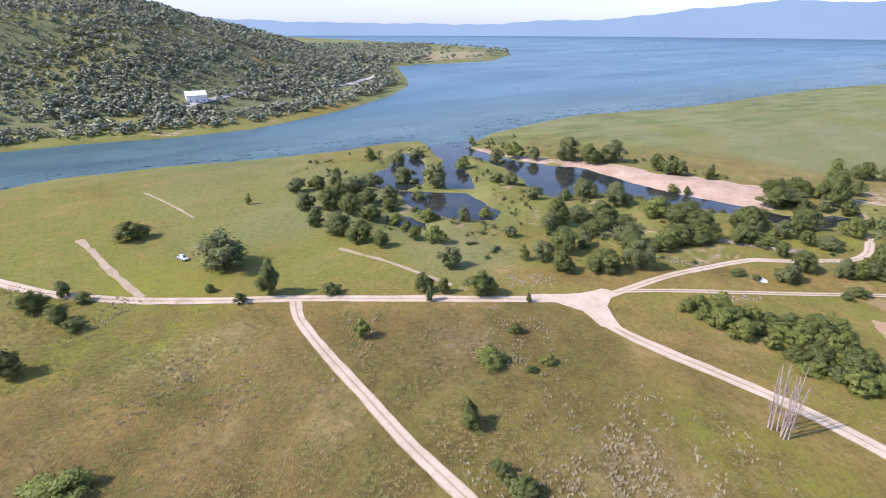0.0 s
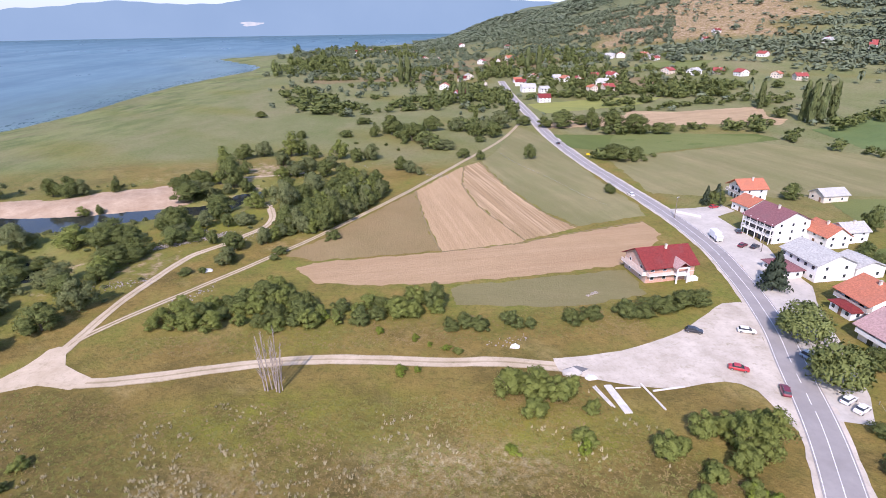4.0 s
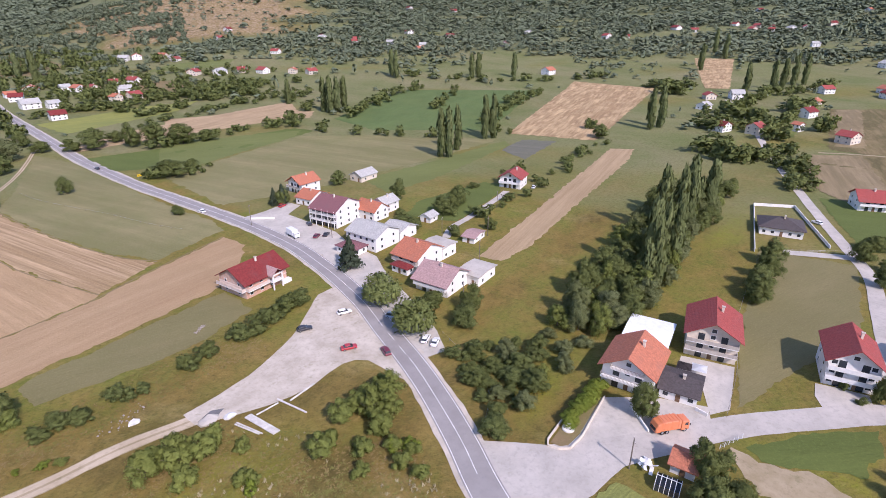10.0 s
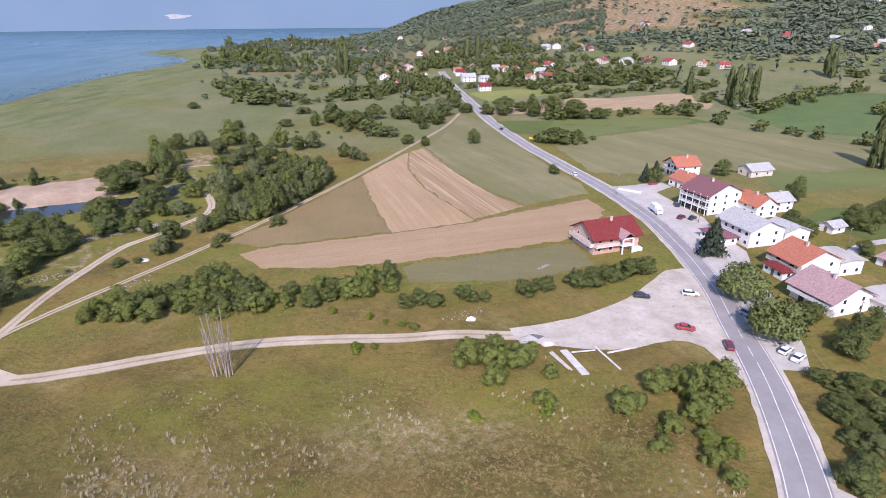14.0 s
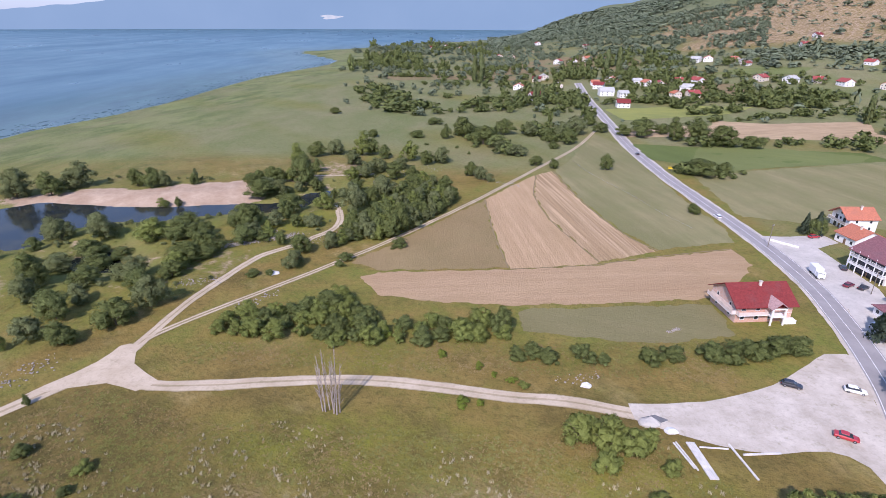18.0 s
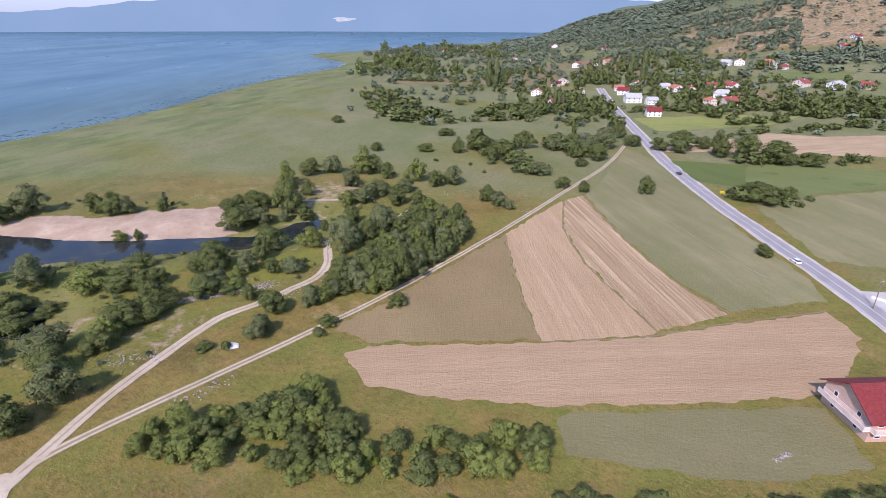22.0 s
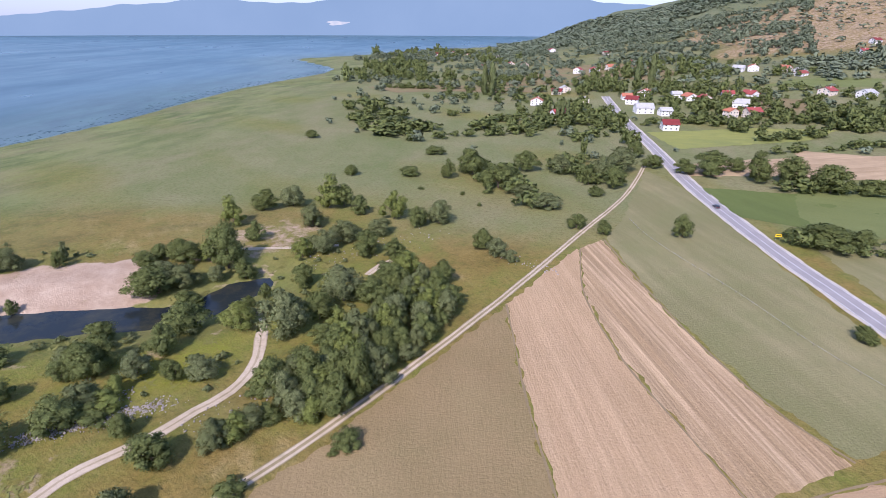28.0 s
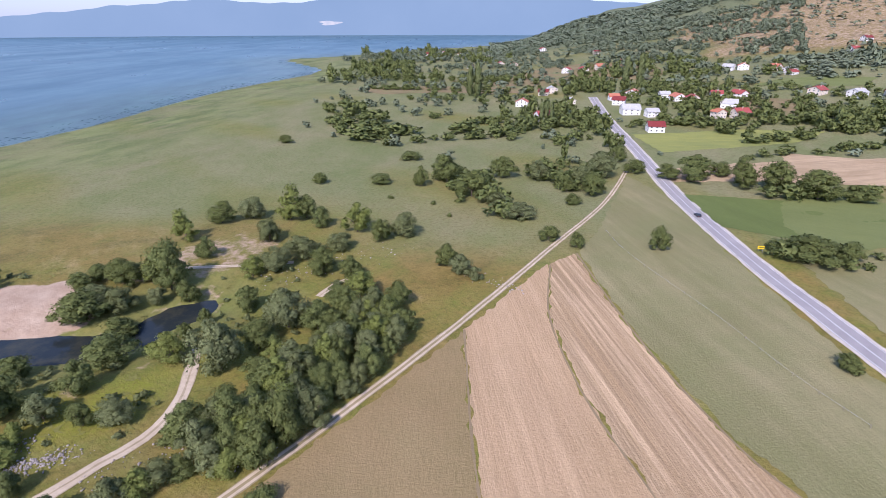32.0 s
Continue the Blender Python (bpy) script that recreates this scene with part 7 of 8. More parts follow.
def window(root, x, y, z, wide, tall, face, material=None, name="window"):
    """A framed window with its pane on a wall; face: the way it looks, in degrees (0: front)."""
    key = (wide, tall)
    if key not in WINDOW_MESH:
        bm = bmesh.new()
        loops = []
        for inset, yy in ((0, 0.02), (0, -0.07), (0.1, -0.07), (0.1, 0.02)):
            loops.append([bm.verts.new(q) for q in ((-wide / 2 + inset, yy, inset), (wide / 2 - inset, yy, inset), (wide / 2 - inset, yy, tall - inset), (-wide / 2 + inset, yy, tall - inset))])
        for m in range(4):
            for k in range(4):
                bm.faces.new((loops[m][k], loops[m][(k + 1) % 4], loops[(m + 1) % 4][(k + 1) % 4], loops[(m + 1) % 4][k]))
        f = bpy.data.meshes.new("window")
        bm.to_mesh(f)
        bm.free()
        p = bpy.data.meshes.new("pane")
        bm = box(-wide / 2 + 0.1, -0.035, 0.1, wide / 2 - 0.1, -0.012, tall - 0.1)
        bm.to_mesh(p)
        bm.free()
        WINDOW_MESH[key] = (f, p)
    f, p = WINDOW_MESH[key]
    ob = link_mesh(name, f, FRAME_WHITE, root)
    ob.matrix_basis = pose(x, y, z, 0, 0, face)
    link_mesh("pane", p, GLASS, ob)
    return ob


BALCONY_GREY = plain("weathered_balcony", (0.46, 0.41, 0.36), 0.8, change=0.15)


def balcony(root, x0, x1, y0, y1, z, wall=RAILING, solid=False):
    slab = part("balcony", box(x0, y0, z - 0.2, x1, y1, z), WHITE_WALL, root)
    bm = bmesh.new()
    if solid:
        add_box(bm, x0, y0, z, x1, y0 + 0.12, z + 0.95)
        add_box(bm, x0, y0 + 0.12, z, x0 + 0.12, y1, z + 0.95)
        add_box(bm, x1 - 0.12, y0 + 0.12, z, x1, y1, z + 0.95)
    else:
        n = max(2, int((x1 - x0) / 0.3))
        for k in range(n + 1):
            x = x0 + (x1 - x0 - 0.05) * k / n
            add_box(bm, x, y0, z, x + 0.05, y0 + 0.05, z + 0.9)
        add_box(bm, x0, y0 - 0.02, z + 0.9, x1, y0 + 0.08, z + 1.0)
        add_box(bm, x0, y0 + 0.05, z + 0.45, x0 + 0.06, y1, z + 1.0)
        add_box(bm, x1 - 0.06, y0 + 0.05, z + 0.45, x1, y1, z + 1.0)
    part("railing", bm, wall, slab)
    return slab


def house(name, label, x, y, turn, w, d, eave, ridge, along, walls, roof, group="", floors=2, front=3, side=2, balconies=(), chimney=True, posts=0, hip=False, door=True, over=0.6, category="house"):
    """x, y: the front's left corner; turn: the way the front runs, in degrees from east."""
    root = thing(name, label, category, pose(x, y, height_at(x + 0.5 * w * math.cos(radians(turn)), y + 0.5 * w * math.sin(radians(turn))) - 0.1, 0, 0, turn), group)
    if hip:
        part("wall", box(0, 0, 0, w, d, eave + 0.1), walls, root)
        part("roof", hip_roof(w, d, eave, ridge, over), roof, root)
    else:
        part("wall", gable_walls(w, d, eave, ridge, along), walls, root)
        part("roof", gable_roof(w, d, eave, ridge, along, over, front=1.75 if balconies else 0), roof, root)
    storey = eave / floors
    if balconies:
        for f in range(floors):
            for k in range(2):
                xx = w * (0.28 + 0.44 * k)
                part("balcony_door", box(xx - 0.75, -0.09, f * storey + 0.15, xx + 0.75, -0.005, f * storey + 2.25, 0.02), GLASS, root)
    for f in range(floors):
        z = f * storey + 0.95
        for k in range(front):
            xx = w * (k + 0.5) / front
            if f == 0 and door and k == front // 2:
                dr = part("door", box(xx - 0.5, -0.08, 0.1, xx + 0.5, 0.02, 2.15, 0.02), WOOD, root)
                part("handle", box(xx + 0.32, -0.13, 1.02, xx + 0.44, -0.08, 1.06), METAL, dr)
                continue
            if not balconies or min(abs(xx - w * 0.28), abs(xx - w * 0.72)) > 1.5:
                window(root, xx, 0, z, 1.3, 1.25, 0)
            if along == "w" or f < floors:
                window(root, xx, d, z, 1.3, 1.25, 180)
        for k in range(side):
            yy = d * (k + 0.5) / side
            window(root, 0, yy, z, 1.1, 1.25, -90)
            window(root, w, yy, z, 1.1, 1.25, 90)
    if along == "d" and not hip and ridge - eave > 2.2:
        window(root, w / 2, 0, eave + 0.35, 1.3, 1.2, 0)
    for z, x0, x1, solid in balconies:
        balcony(root, x0, x1, -1.5, -0.003, z, RAILING if walls is not CREAM_WALL and roof is not ROOF_ORANGE else BALCONY_GREY, solid)
    for k in range(posts):
        xx = 0.15 + (w - 0.5) * k / max(1, posts - 1)
        part("post", box(xx, -1.5, 0, xx + 0.25, -1.25, eave - 0.1, 0.02), WHITE_WALL, root)
    # Dark glass sheets stand in for the shaded openings behind the gallery posts.
    for f in range(floors if posts else 0):
        for k in range(posts - 1):
            xx = 0.4 + (w - 0.5) * k / (posts - 1)
            part("gallery_dark_sheet", box(xx + 0.15, -0.11, f * storey + 0.12, xx + (w - 0.5) / (posts - 1) - 0.4, -0.092, f * storey + min(2.25, storey - 0.3)), GLASS, root)
    if chimney:
        cx, cy = (w * 0.62, d * 0.55) if along == "d" else (w * 0.55, d * 0.42)
        ch = part("chimney", box(cx - 0.3, cy - 0.3, ridge - 1.2, cx + 0.3, cy + 0.3, ridge + 0.9, 0.02), CREAM_WALL, root)
        part("cap", box(cx - 0.4, cy - 0.4, ridge + 0.9, cx + 0.4, cy + 0.4, ridge + 1.02), CONCRETE, ch)
    return root


NEAR = "houses along the village lane"
MAINST = "buildings along the main road"
brick_house = house("unfinished_house", "unfinished brick house with a dark red roof and open balconies", 72, 140.6, 7, 16, 12.5, 5.4, 9.0, "w", BRICK, ROOF_BRIGHT, MAINST, front=4, over=1.0, door=False)
part("floor_band", box(-0.06, -0.06, 2.65, 16.06, 12.56, 2.95), PINK_WALL, brick_house, "pale concrete floor band")
balcony(brick_house, -1.4, -0.065, -0.1, 12.5, 2.95, PINK_WALL, True)
balcony(brick_house, 0, 8.2, -1.4, -0.065, 2.95, PINK_WALL, True)
for bx in (8.6, 12.2):
    part("porch_post", box(bx, -2.4, 0, bx + 0.4, -2.0, 5.2, 0.03), WHITE_WALL, brick_house)
part("porch_floor", box(8.5, -2.5, 2.65, 12.7, -0.065, 2.95), WHITE_WALL, brick_house)
porch = gable_roof(4.6, 4.4, 5.2, 6.9, "d", 0.3)
bmesh.ops.translate(porch, verts=porch.verts[:], vec=(8.3, -2.5, 0))
part("porch_roof", porch, ROOF_PINK, brick_house, "small pinkish gable roof over the porch")
part("porch_gable", box(8.7, -2.3, 4.9, 12.6, -2.1, 5.25), WHITE_WALL, brick_house)
part("stair", box(13.0, -1.8, 0, 16.5, -0.07, 1.2), WHITE_WALL, brick_house, "white outdoor stair block")
house("house", "white house with an orange tiled gable roof and balconies", 104, 39.5, -83, 11.6, 12, 6.2, 9.6, "d", WHITE_WALL, ROOF_ORANGE, NEAR, balconies=((2.9, 0, 11.6, False), (5.7, 2, 9.6, False)), over=0.9)
house("shed", "long shed with a flat white sheet roof", 119, 41.0, -80, 10.4, 13.5, 4.2, 4.7, "w", GREY_WALL, ROOF_WHITE, NEAR, floors=1, front=2, side=2, chimney=False, category="shed")
house("annex", "low annex with a dark brown roof and white walls", 107.5, 27, -80, 8, 9, 2.7, 4.3, "w", WHITE_WALL, ROOF_DARK, NEAR, floors=1, front=3, side=1, category="garage")
house("house", "three-storey house with a red gable roof and pale balconies", 129, 28.4, -75, 12, 13.5, 7.4, 11, "d", CREAM_WALL, ROOF_RED, NEAR, floors=3, balconies=((2.6, 0, 12, True), (5.1, 0, 12, True)), over=0.9)
house("house", "three-storey white house with a red roof and glazed balconies", 137.5, -0.8, -77, 10.2, 12, 7.6, 11.2, "d", WHITE_WALL, ROOF_RED, NEAR, floors=3, front=4, balconies=((2.6, 0, 10.2, True), (5.2, 0, 10.2, True)), over=0.9)
house("house", "grey house with a steep red roof", 197.5, -18, -90, 10.5, 10, 5.4, 8.8, "d", GREY_WALL, ROOF_RED, NEAR, balconies=((2.8, 0, 10.5, True),))
house("house", "long cream house with a red roof and open front galleries", 155.5, -19.5, -77, 16.2, 10, 5.6, 8.6, "w", CREAM_WALL, ROOF_RED, NEAR, front=5, posts=6, balconies=((2.9, 0, 16.2, False),), over=1.2)
house("house", "cream house with a red roof and galleries", 164, -41, -76, 15, 10, 5.6, 8.6, "w", CREAM_WALL, ROOF_RED, NEAR, front=5, posts=5, balconies=((2.9, 0, 15, False),), over=1.2)
big_house = house("house", "big house with an orange roof and blue trim", 115.0, -33.6, -80, 17, 15.5, 6.6, 9.2, "w", WHITE_WALL, ROOF_ORANGE, NEAR, front=5, balconies=((3.0, 0, 16, True),))
for tz, out in ((2.1, 4.4), (4.2, 2.6)):
    part("terrace", box(-out, 0.5, tz - 0.25, -0.01, 15, tz), GREY_WALL, big_house, "grey side terrace")
    part("terrace_wall", box(-out, 0.5, tz, -out + 0.15, 15, tz + 0.95), GREY_WALL, big_house)
part("awning", box(2.5, -5.5, 2.5, 9.5, -1.6, 2.65), ROOF_WHITE, big_house, "white canvas awning")
for ax in (2.7, 9.1):
    part("awning_post", box(ax, -5.4, 0, ax + 0.15, -5.25, 2.5), METAL, big_house)
house("barn", "grey barn with a fibre-cement gable roof", 72.8, -7.7, -74.8, 9.5, 14, 3.4, 6.2, "d", GREY_WALL, ROOF_GREY, NEAR, floors=1, front=2, side=2, chimney=False, category="barn")
house("hut", "small hut with an orange tiled roof", 86.6, 17.2, -84, 4.4, 5, 2.4, 3.7, "w", WHITE_WALL, ROOF_ORANGE, NEAR, floors=1, front=1, side=1, chimney=False, category="hut")
house("bungalow", "modern bungalow with a black hipped roof", 234, 33, -76, 15, 13, 3.3, 6.4, "w", WHITE_WALL, ROOF_DARK, NEAR, floors=1, front=5, side=3, hip=True, over=0.9)
house("house", "white house with a red roof on a lawn", 293, 6, -66, 12, 11, 5.4, 8.4, "w", WHITE_WALL, ROOF_RED, NEAR, balconies=((2.8, 0, 12, True),), over=0.9)
house("shed", "low shed with a red roof", 208, -33, -76, 13.5, 5, 2.4, 3.6, "w", WHITE_WALL, ROOF_RED, NEAR, floors=1, front=4, side=1, chimney=False, category="shed")
house("inn", "three-storey white inn with a maroon roof and galleries", 126.5, 179.5, -80, 13.5, 15, 7.8, 11.2, "w", WHITE_WALL, ROOF_PURPLE, MAINST, floors=3, front=5, side=3, posts=5, balconies=((2.7, 0, 13.5, False), (5.3, 0, 13.5, False)), category="inn")
house("workshop", "white workshop with a wide grey gable roof", 121, 151, -86, 15, 13, 5.6, 8.4, "w", WHITE_WALL, ROOF_GREY, MAINST, front=5, side=2, chimney=False, category="workshop")
house("cafe", "low cafe with a maroon hipped roof", 113.5, 148, -86, 9, 6.5, 2.7, 4.3, "w", WHITE_WALL, ROOF_PURPLE, MAINST, floors=1, front=3, side=2, hip=True, chimney=False, category="cafe")
house("shed", "white shed with a grey roof", 135, 146, -86, 9, 10, 3.8, 5.6, "w", WHITE_WALL, ROOF_GREY, MAINST, floors=1, front=3, side=2, chimney=False, category="shed")
house("house", "white house with an orange roof and balcony", 147, 225, -88, 10.5, 11, 5.4, 8.6, "d", WHITE_WALL, ROOF_ORANGE, MAINST, balconies=((2.9, 0, 10.5, True),))
house("house", "low white house with an orange roof", 137.5, 206, -80, 9, 12, 3.4, 6.0, "w", WHITE_WALL, ROOF_ORANGE, MAINST, floors=1)
house("house", "white house with an orange roof", 143, 171, -86, 11, 9, 4.6, 7.6, "w", WHITE_WALL, ROOF_ORANGE, MAINST)
house("house", "small white house with a grey roof", 153.5, 172, -86, 8, 9, 4.4, 6.6, "d", WHITE_WALL, ROOF_GREY, MAINST)
house("house", "white house with an orange roof beside the road", 119.5, 124, -88, 11, 13, 5.4, 8.4, "w", WHITE_WALL, ROOF_ORANGE, MAINST, balconies=((2.9, 0, 11, True),))
house("porch", "low porch with a red hipped roof", 115.2, 121, -88, 7, 4, 2.5, 3.5, "w", WHITE_WALL, ROOF_BRIGHT, MAINST, floors=1, front=3, side=1, hip=True, chimney=False, category="porch")
house("annex", "white annex with a flat pale roof", 132.8, 122.5, -88, 9, 8, 4.4, 4.9, "w", WHITE_WALL, CONCRETE, MAINST, floors=1, front=2, side=2, chimney=False, category="annex")
house("house", "white house with a weathered pink tiled roof", 111, 106, -84, 12, 12, 4.8, 7.8, "w", WHITE_WALL, ROOF_PINK, MAINST, balconies=((2.6, 0, 12, True),), over=0.9)
house("ruin", "narrow white roofless wing with a maroon end", 123.5, 99, -84, 8, 11, 3.6, 4.0, "w", WHITE_WALL, CONCRETE, MAINST, floors=1, front=2, side=2, chimney=False, category="annex")
house("house", "white house with a bright red roof among fields", 220, 149, -75, 11, 11, 5.6, 8.6, "d", WHITE_WALL, ROOF_RED, MAINST, balconies=((2.8, 0, 11, True),), over=0.8)
house("barn", "small barn with a grey roof", 179, 216, -85, 8, 12, 3.2, 5.4, "d", CREAM_WALL, ROOF_GREY, MAINST, floors=1, front=2, side=2, chimney=False, category="barn")
house("hut", "small garden hut with a grey roof", 157, 146, -80, 5, 6, 2.5, 3.8, "d", WHITE_WALL, ROOF_GREY, MAINST, floors=1, front=1, side=1, chimney=False, category="hut")
house("hut", "small shed with a pink roof", 151, 118.5, -80, 5, 9, 2.4, 3.3, "w", WHITE_WALL, ROOF_PINK, MAINST, floors=1, front=1, side=2, chimney=False, category="hut")

FAR_EAST = [(442, 23, 14), (518, 58, 15), (432, 98, 12), (438, 76, 13), (571, 127, 14), (556, 146, 12), (462, 56, 8), (589, -14, 16), (620, -42, 14), (615, -95, 14), (622, -110, 14), (636, 17, 16), (802, 31, 15),
            (772, 7, 14), (920, -36, 16), (1071, -48, 17), (568, 59, 13), (849, 526, 17), (738, 503, 16), (660, 20, 14), (636, 64, 14), (507, 131, 13)]
FAR_HILL = [(1062, 219, 16), (1058, 199, 15), (1055, 174, 15), (1071, 158, 14), (922, 121, 12), (985, 804, 17), (938, 883, 15), (594, 333, 16), (740, 609, 16), (599, 762, 14), (735, 694, 14), (881, 397, 15), (1000, 329, 17),
            (1076, -116, 15), (631, 575, 14), (618, 702, 14), (897, 378, 14), (994, 304, 14), (1066, 255, 14), (1034, 222, 14), (1030, 202, 14), (1251, 265, 14), (1113, 128, 14), (1259, 93, 14), (952, -31, 14), (1127, -120, 16), (1180, -139, 16)]
FAR_NORTH = [(-2, 1151, 14), (57, 1206, 16), (77, 1124, 14), (153, 1367, 16), (38, 1479, 12), (-31, 1575, 14), (-111, 1572, 18), (-79, 1662, 20), (53, 654, 14), (81, 726, 13), (93, 738, 13), (100, 658, 10), (66, 567, 14), (135, 930, 14), (160, 921, 15), (187, 936, 16),
             (144, 673, 12), (141, 646, 14), (165, 692, 17), (140, 592, 18), (154, 580, 12), (138, 518, 14), (194, 679, 12), (201, 655, 14), (211, 648, 13)]
FAR_SHORE = [(237, 665, 13), (252, 660, 15), (225, 610, 16), (217, 561, 14), (202, 565, 11), (312, 830, 16), (326, 819, 15), (349, 797, 14), (354, 775, 14), (231, 1002, 14), (224, 1152, 14), (317, 652, 15), (337, 629, 15), (360, 614, 14), (376, 601, 15), (399, 573, 11), (413, 549, 14), (465, 704, 14),
             (350, 762, 12), (592, 759, 14), (602, 688, 14), (635, 647, 13), (650, 590, 14), (470, 860, 14), (520, 920, 14)]


def far_houses(rows, group, seed):
    rng = random.Random(seed)
    for x, y, w in rows:
        roof, text = rng.choice(((ROOF_RED, "red"), (ROOF_RED, "red"), (ROOF_ORANGE, "orange"), (ROOF_BRIGHT, "dark red"), (ROOF_GREY, "grey")))
        walls, wall_text = rng.choice(((WHITE_WALL, "white"), (WHITE_WALL, "white"), (CREAM_WALL, "cream")))
        eave = rng.uniform(3.6, 5.6)
        house("house", "%s house with a %s roof among trees" % (wall_text, text), x - 0.5 * w, y, rng.uniform(-85, -5) if x > 250 else rng.uniform(-30, 20), w * 0.8, w * 0.72, eave, eave + 0.2 * w, rng.choice("wd"), walls, roof, group,
              floors=2 if eave > 4.4 else 1, front=3, side=2, chimney=rng.random() < 0.6, door=False)


far_houses(FAR_EAST, "houses at the end of the lane", 1)
far_houses(FAR_HILL, "houses on the wooded hillside", 2)
far_houses(FAR_NORTH, "houses of the far village", 3)
far_houses(FAR_SHORE, "houses of the far village", 4)
house("chapel", "white house on the wooded shore", -507, 96, 85, 16, 11, 6, 9, "w", WHITE_WALL, ROOF_WHITE, floors=1, front=3, side=2, chimney=False, category="house")

# ---------------------------------------------------------------- cars and trucks


def loft(sections, bm=None):
    """A body through cross-sections (x, half width, low, high) with chamfered shoulders."""
    bm = bm or bmesh.new()
    rings = []
    for x, half, low, high in sections:
        c = min(0.12, half * 0.3, (high - low) * 0.3)
        prof = [(-half + c, low), (half - c, low), (half, low + c), (half, high - c), (half - c, high), (-half + c, high), (-half, high - c), (-half, low + c)]
        rings.append([bm.verts.new((x, y, z)) for y, z in prof])
    for a, b in zip(rings, rings[1:]):
        for k in range(8):
            bm.faces.new((a[k], a[(k + 1) % 8], b[(k + 1) % 8], b[k]))
    bm.faces.new(rings[0][::-1])
    bm.faces.new(rings[-1])
    bmesh.ops.recalc_face_normals(bm, faces=bm.faces[:])
    return bm


def wheel(root, x, y, r=0.32, wide=0.22):
    bm = bmesh.new()
    n = 14
    rings = [[bm.verts.new((x + q * math.cos(a), y + s, r + q * math.sin(a))) for a in (2 * math.pi * k / n for k in range(n))] for s, q in ((-wide / 2, r * 0.6), (-wide / 2, r * 0.92), (-wide / 4, r), (wide / 4, r), (wide / 2, r * 0.92), (wide / 2, r * 0.6))]
    for a, b in zip(rings, rings[1:]):
        for k in range(n):
            bm.faces.new((a[k], a[(k + 1) % n], b[(k + 1) % n], b[k]))
    tyre = part("wheel", bm, TYRE, root)
    bm = bmesh.new()
    ring = [[bm.verts.new((x + r * 0.6 * math.cos(a), y + s, r + r * 0.6 * math.sin(a))) for a in (2 * math.pi * k / n for k in range(n))] for s in (-wide * 0.42, wide * 0.42)]
    for k in range(n):
        bm.faces.new((ring[0][k], ring[0][(k + 1) % n], ring[1][(k + 1) % n], ring[1][k]))
    bm.faces.new(ring[0][::-1])
    bm.faces.new(ring[1])
    part("rim", bm, METAL, tyre)


def car_paint(name, colour):
    s = Shade(name, 0.28, 0.0, 0.5)
    s.bsdf.inputs["Coat Weight"].default_value = 0.6
    return s.done(s.mix(s.math("MULTIPLY", s.curve(s.noise(0.8, 4), 0.45, 0.7), 0.15), colour, tuple(c * 0.8 + 0.04 for c in colour)))


PAINT_WHITE, PAINT_RED, PAINT_MAROON = car_paint("white_car_paint", (0.78, 0.78, 0.77)), car_paint("red_car_paint", (0.42, 0.03, 0.035)), car_paint("maroon_car_paint", (0.17, 0.02, 0.035))
PAINT_BLACK, PAINT_BLUE, PAINT_ORANGE = car_paint("black_car_paint", (0.025, 0.025, 0.03)), car_paint("silver_blue_paint", (0.36, 0.43, 0.50)), car_paint("orange_truck_paint", (0.72, 0.22, 0.09))
LAMP_GLASS = plain("lamp_glass", (0.75, 0.74, 0.70), 0.15)
LAMP_RED = plain("red_lamp_glass", (0.45, 0.03, 0.02), 0.2)


def car(x, y, turn, paint, label, group, tall=1.45, long=4.3, estate=True):
    root = thing("car", label, "car", pose(x, y, height_at(x, y) + 0.14, 0, 0, turn), group)
    h = long / 2
    part("body", loft([(-h, 0.74, 0.35, 0.72), (-h + 0.15, 0.84, 0.25, 0.88), (-0.6, 0.87, 0.22, 0.9), (0.75, 0.87, 0.22, 0.9), (h - 0.4, 0.84, 0.24, 0.78), (h, 0.72, 0.36, 0.62)]), paint, root)
    back = -h + (0.25 if estate else 0.75)
    part("cabin_glass", loft([(back, 0.72, 0.84, 0.95), (back + 0.35, 0.68, 0.84, tall - 0.09), (0.1, 0.68, 0.84, tall - 0.06), (1.0, 0.72, 0.84, 0.94)]), GLASS, root)
    part("roof", loft([(back + 0.3, 0.6, tall - 0.12, tall - 0.04), (back + 0.6, 0.64, tall - 0.12, tall), (0.05, 0.64, tall - 0.12, tall), (0.3, 0.58, tall - 0.16, tall - 0.06)]), paint, root)
    for sx in (-h + 0.78, h - 0.82):
        for sy in (-0.78, 0.78):
            wheel(root, sx, sy)
    for sy in (-0.58, 0.58):
        part("headlight", box(h - 0.12, sy - 0.16, 0.52, h + 0.015, sy + 0.16, 0.64, 0.02), LAMP_GLASS, root)
        part("tail_light", box(-h - 0.015, sy - 0.14, 0.6, -h + 0.1, sy + 0.14, 0.74, 0.02), LAMP_RED, root)
    for sy in (-0.95, 0.95):
        part("wing_mirror", box(0.72, sy - 0.09, 0.9, 0.86, sy + 0.09, 1.02, 0.02), paint, root)
    return root


LAYBY, FORECOURT = "cars parked by the lay-by", "cars parked before the inn"
car(85.6, 111.0, -22, PAINT_WHITE, "white estate car parked on the pale gravel", LAYBY)
car(74.4, 95.9, -28, PAINT_RED, "bright red saloon car parked on the gravel", LAYBY, estate=False, tall=1.38)
car(79.4, 87.3, 66, PAINT_MAROON, "dark maroon hatchback beside the road edge", LAYBY)
car(72.6, 112.5, -24, PAINT_BLACK, "black estate car parked on the gravel", LAYBY)
car(90.4, 83.3, 25, PAINT_WHITE, "white hatchback parked beside the thicket", LAYBY)
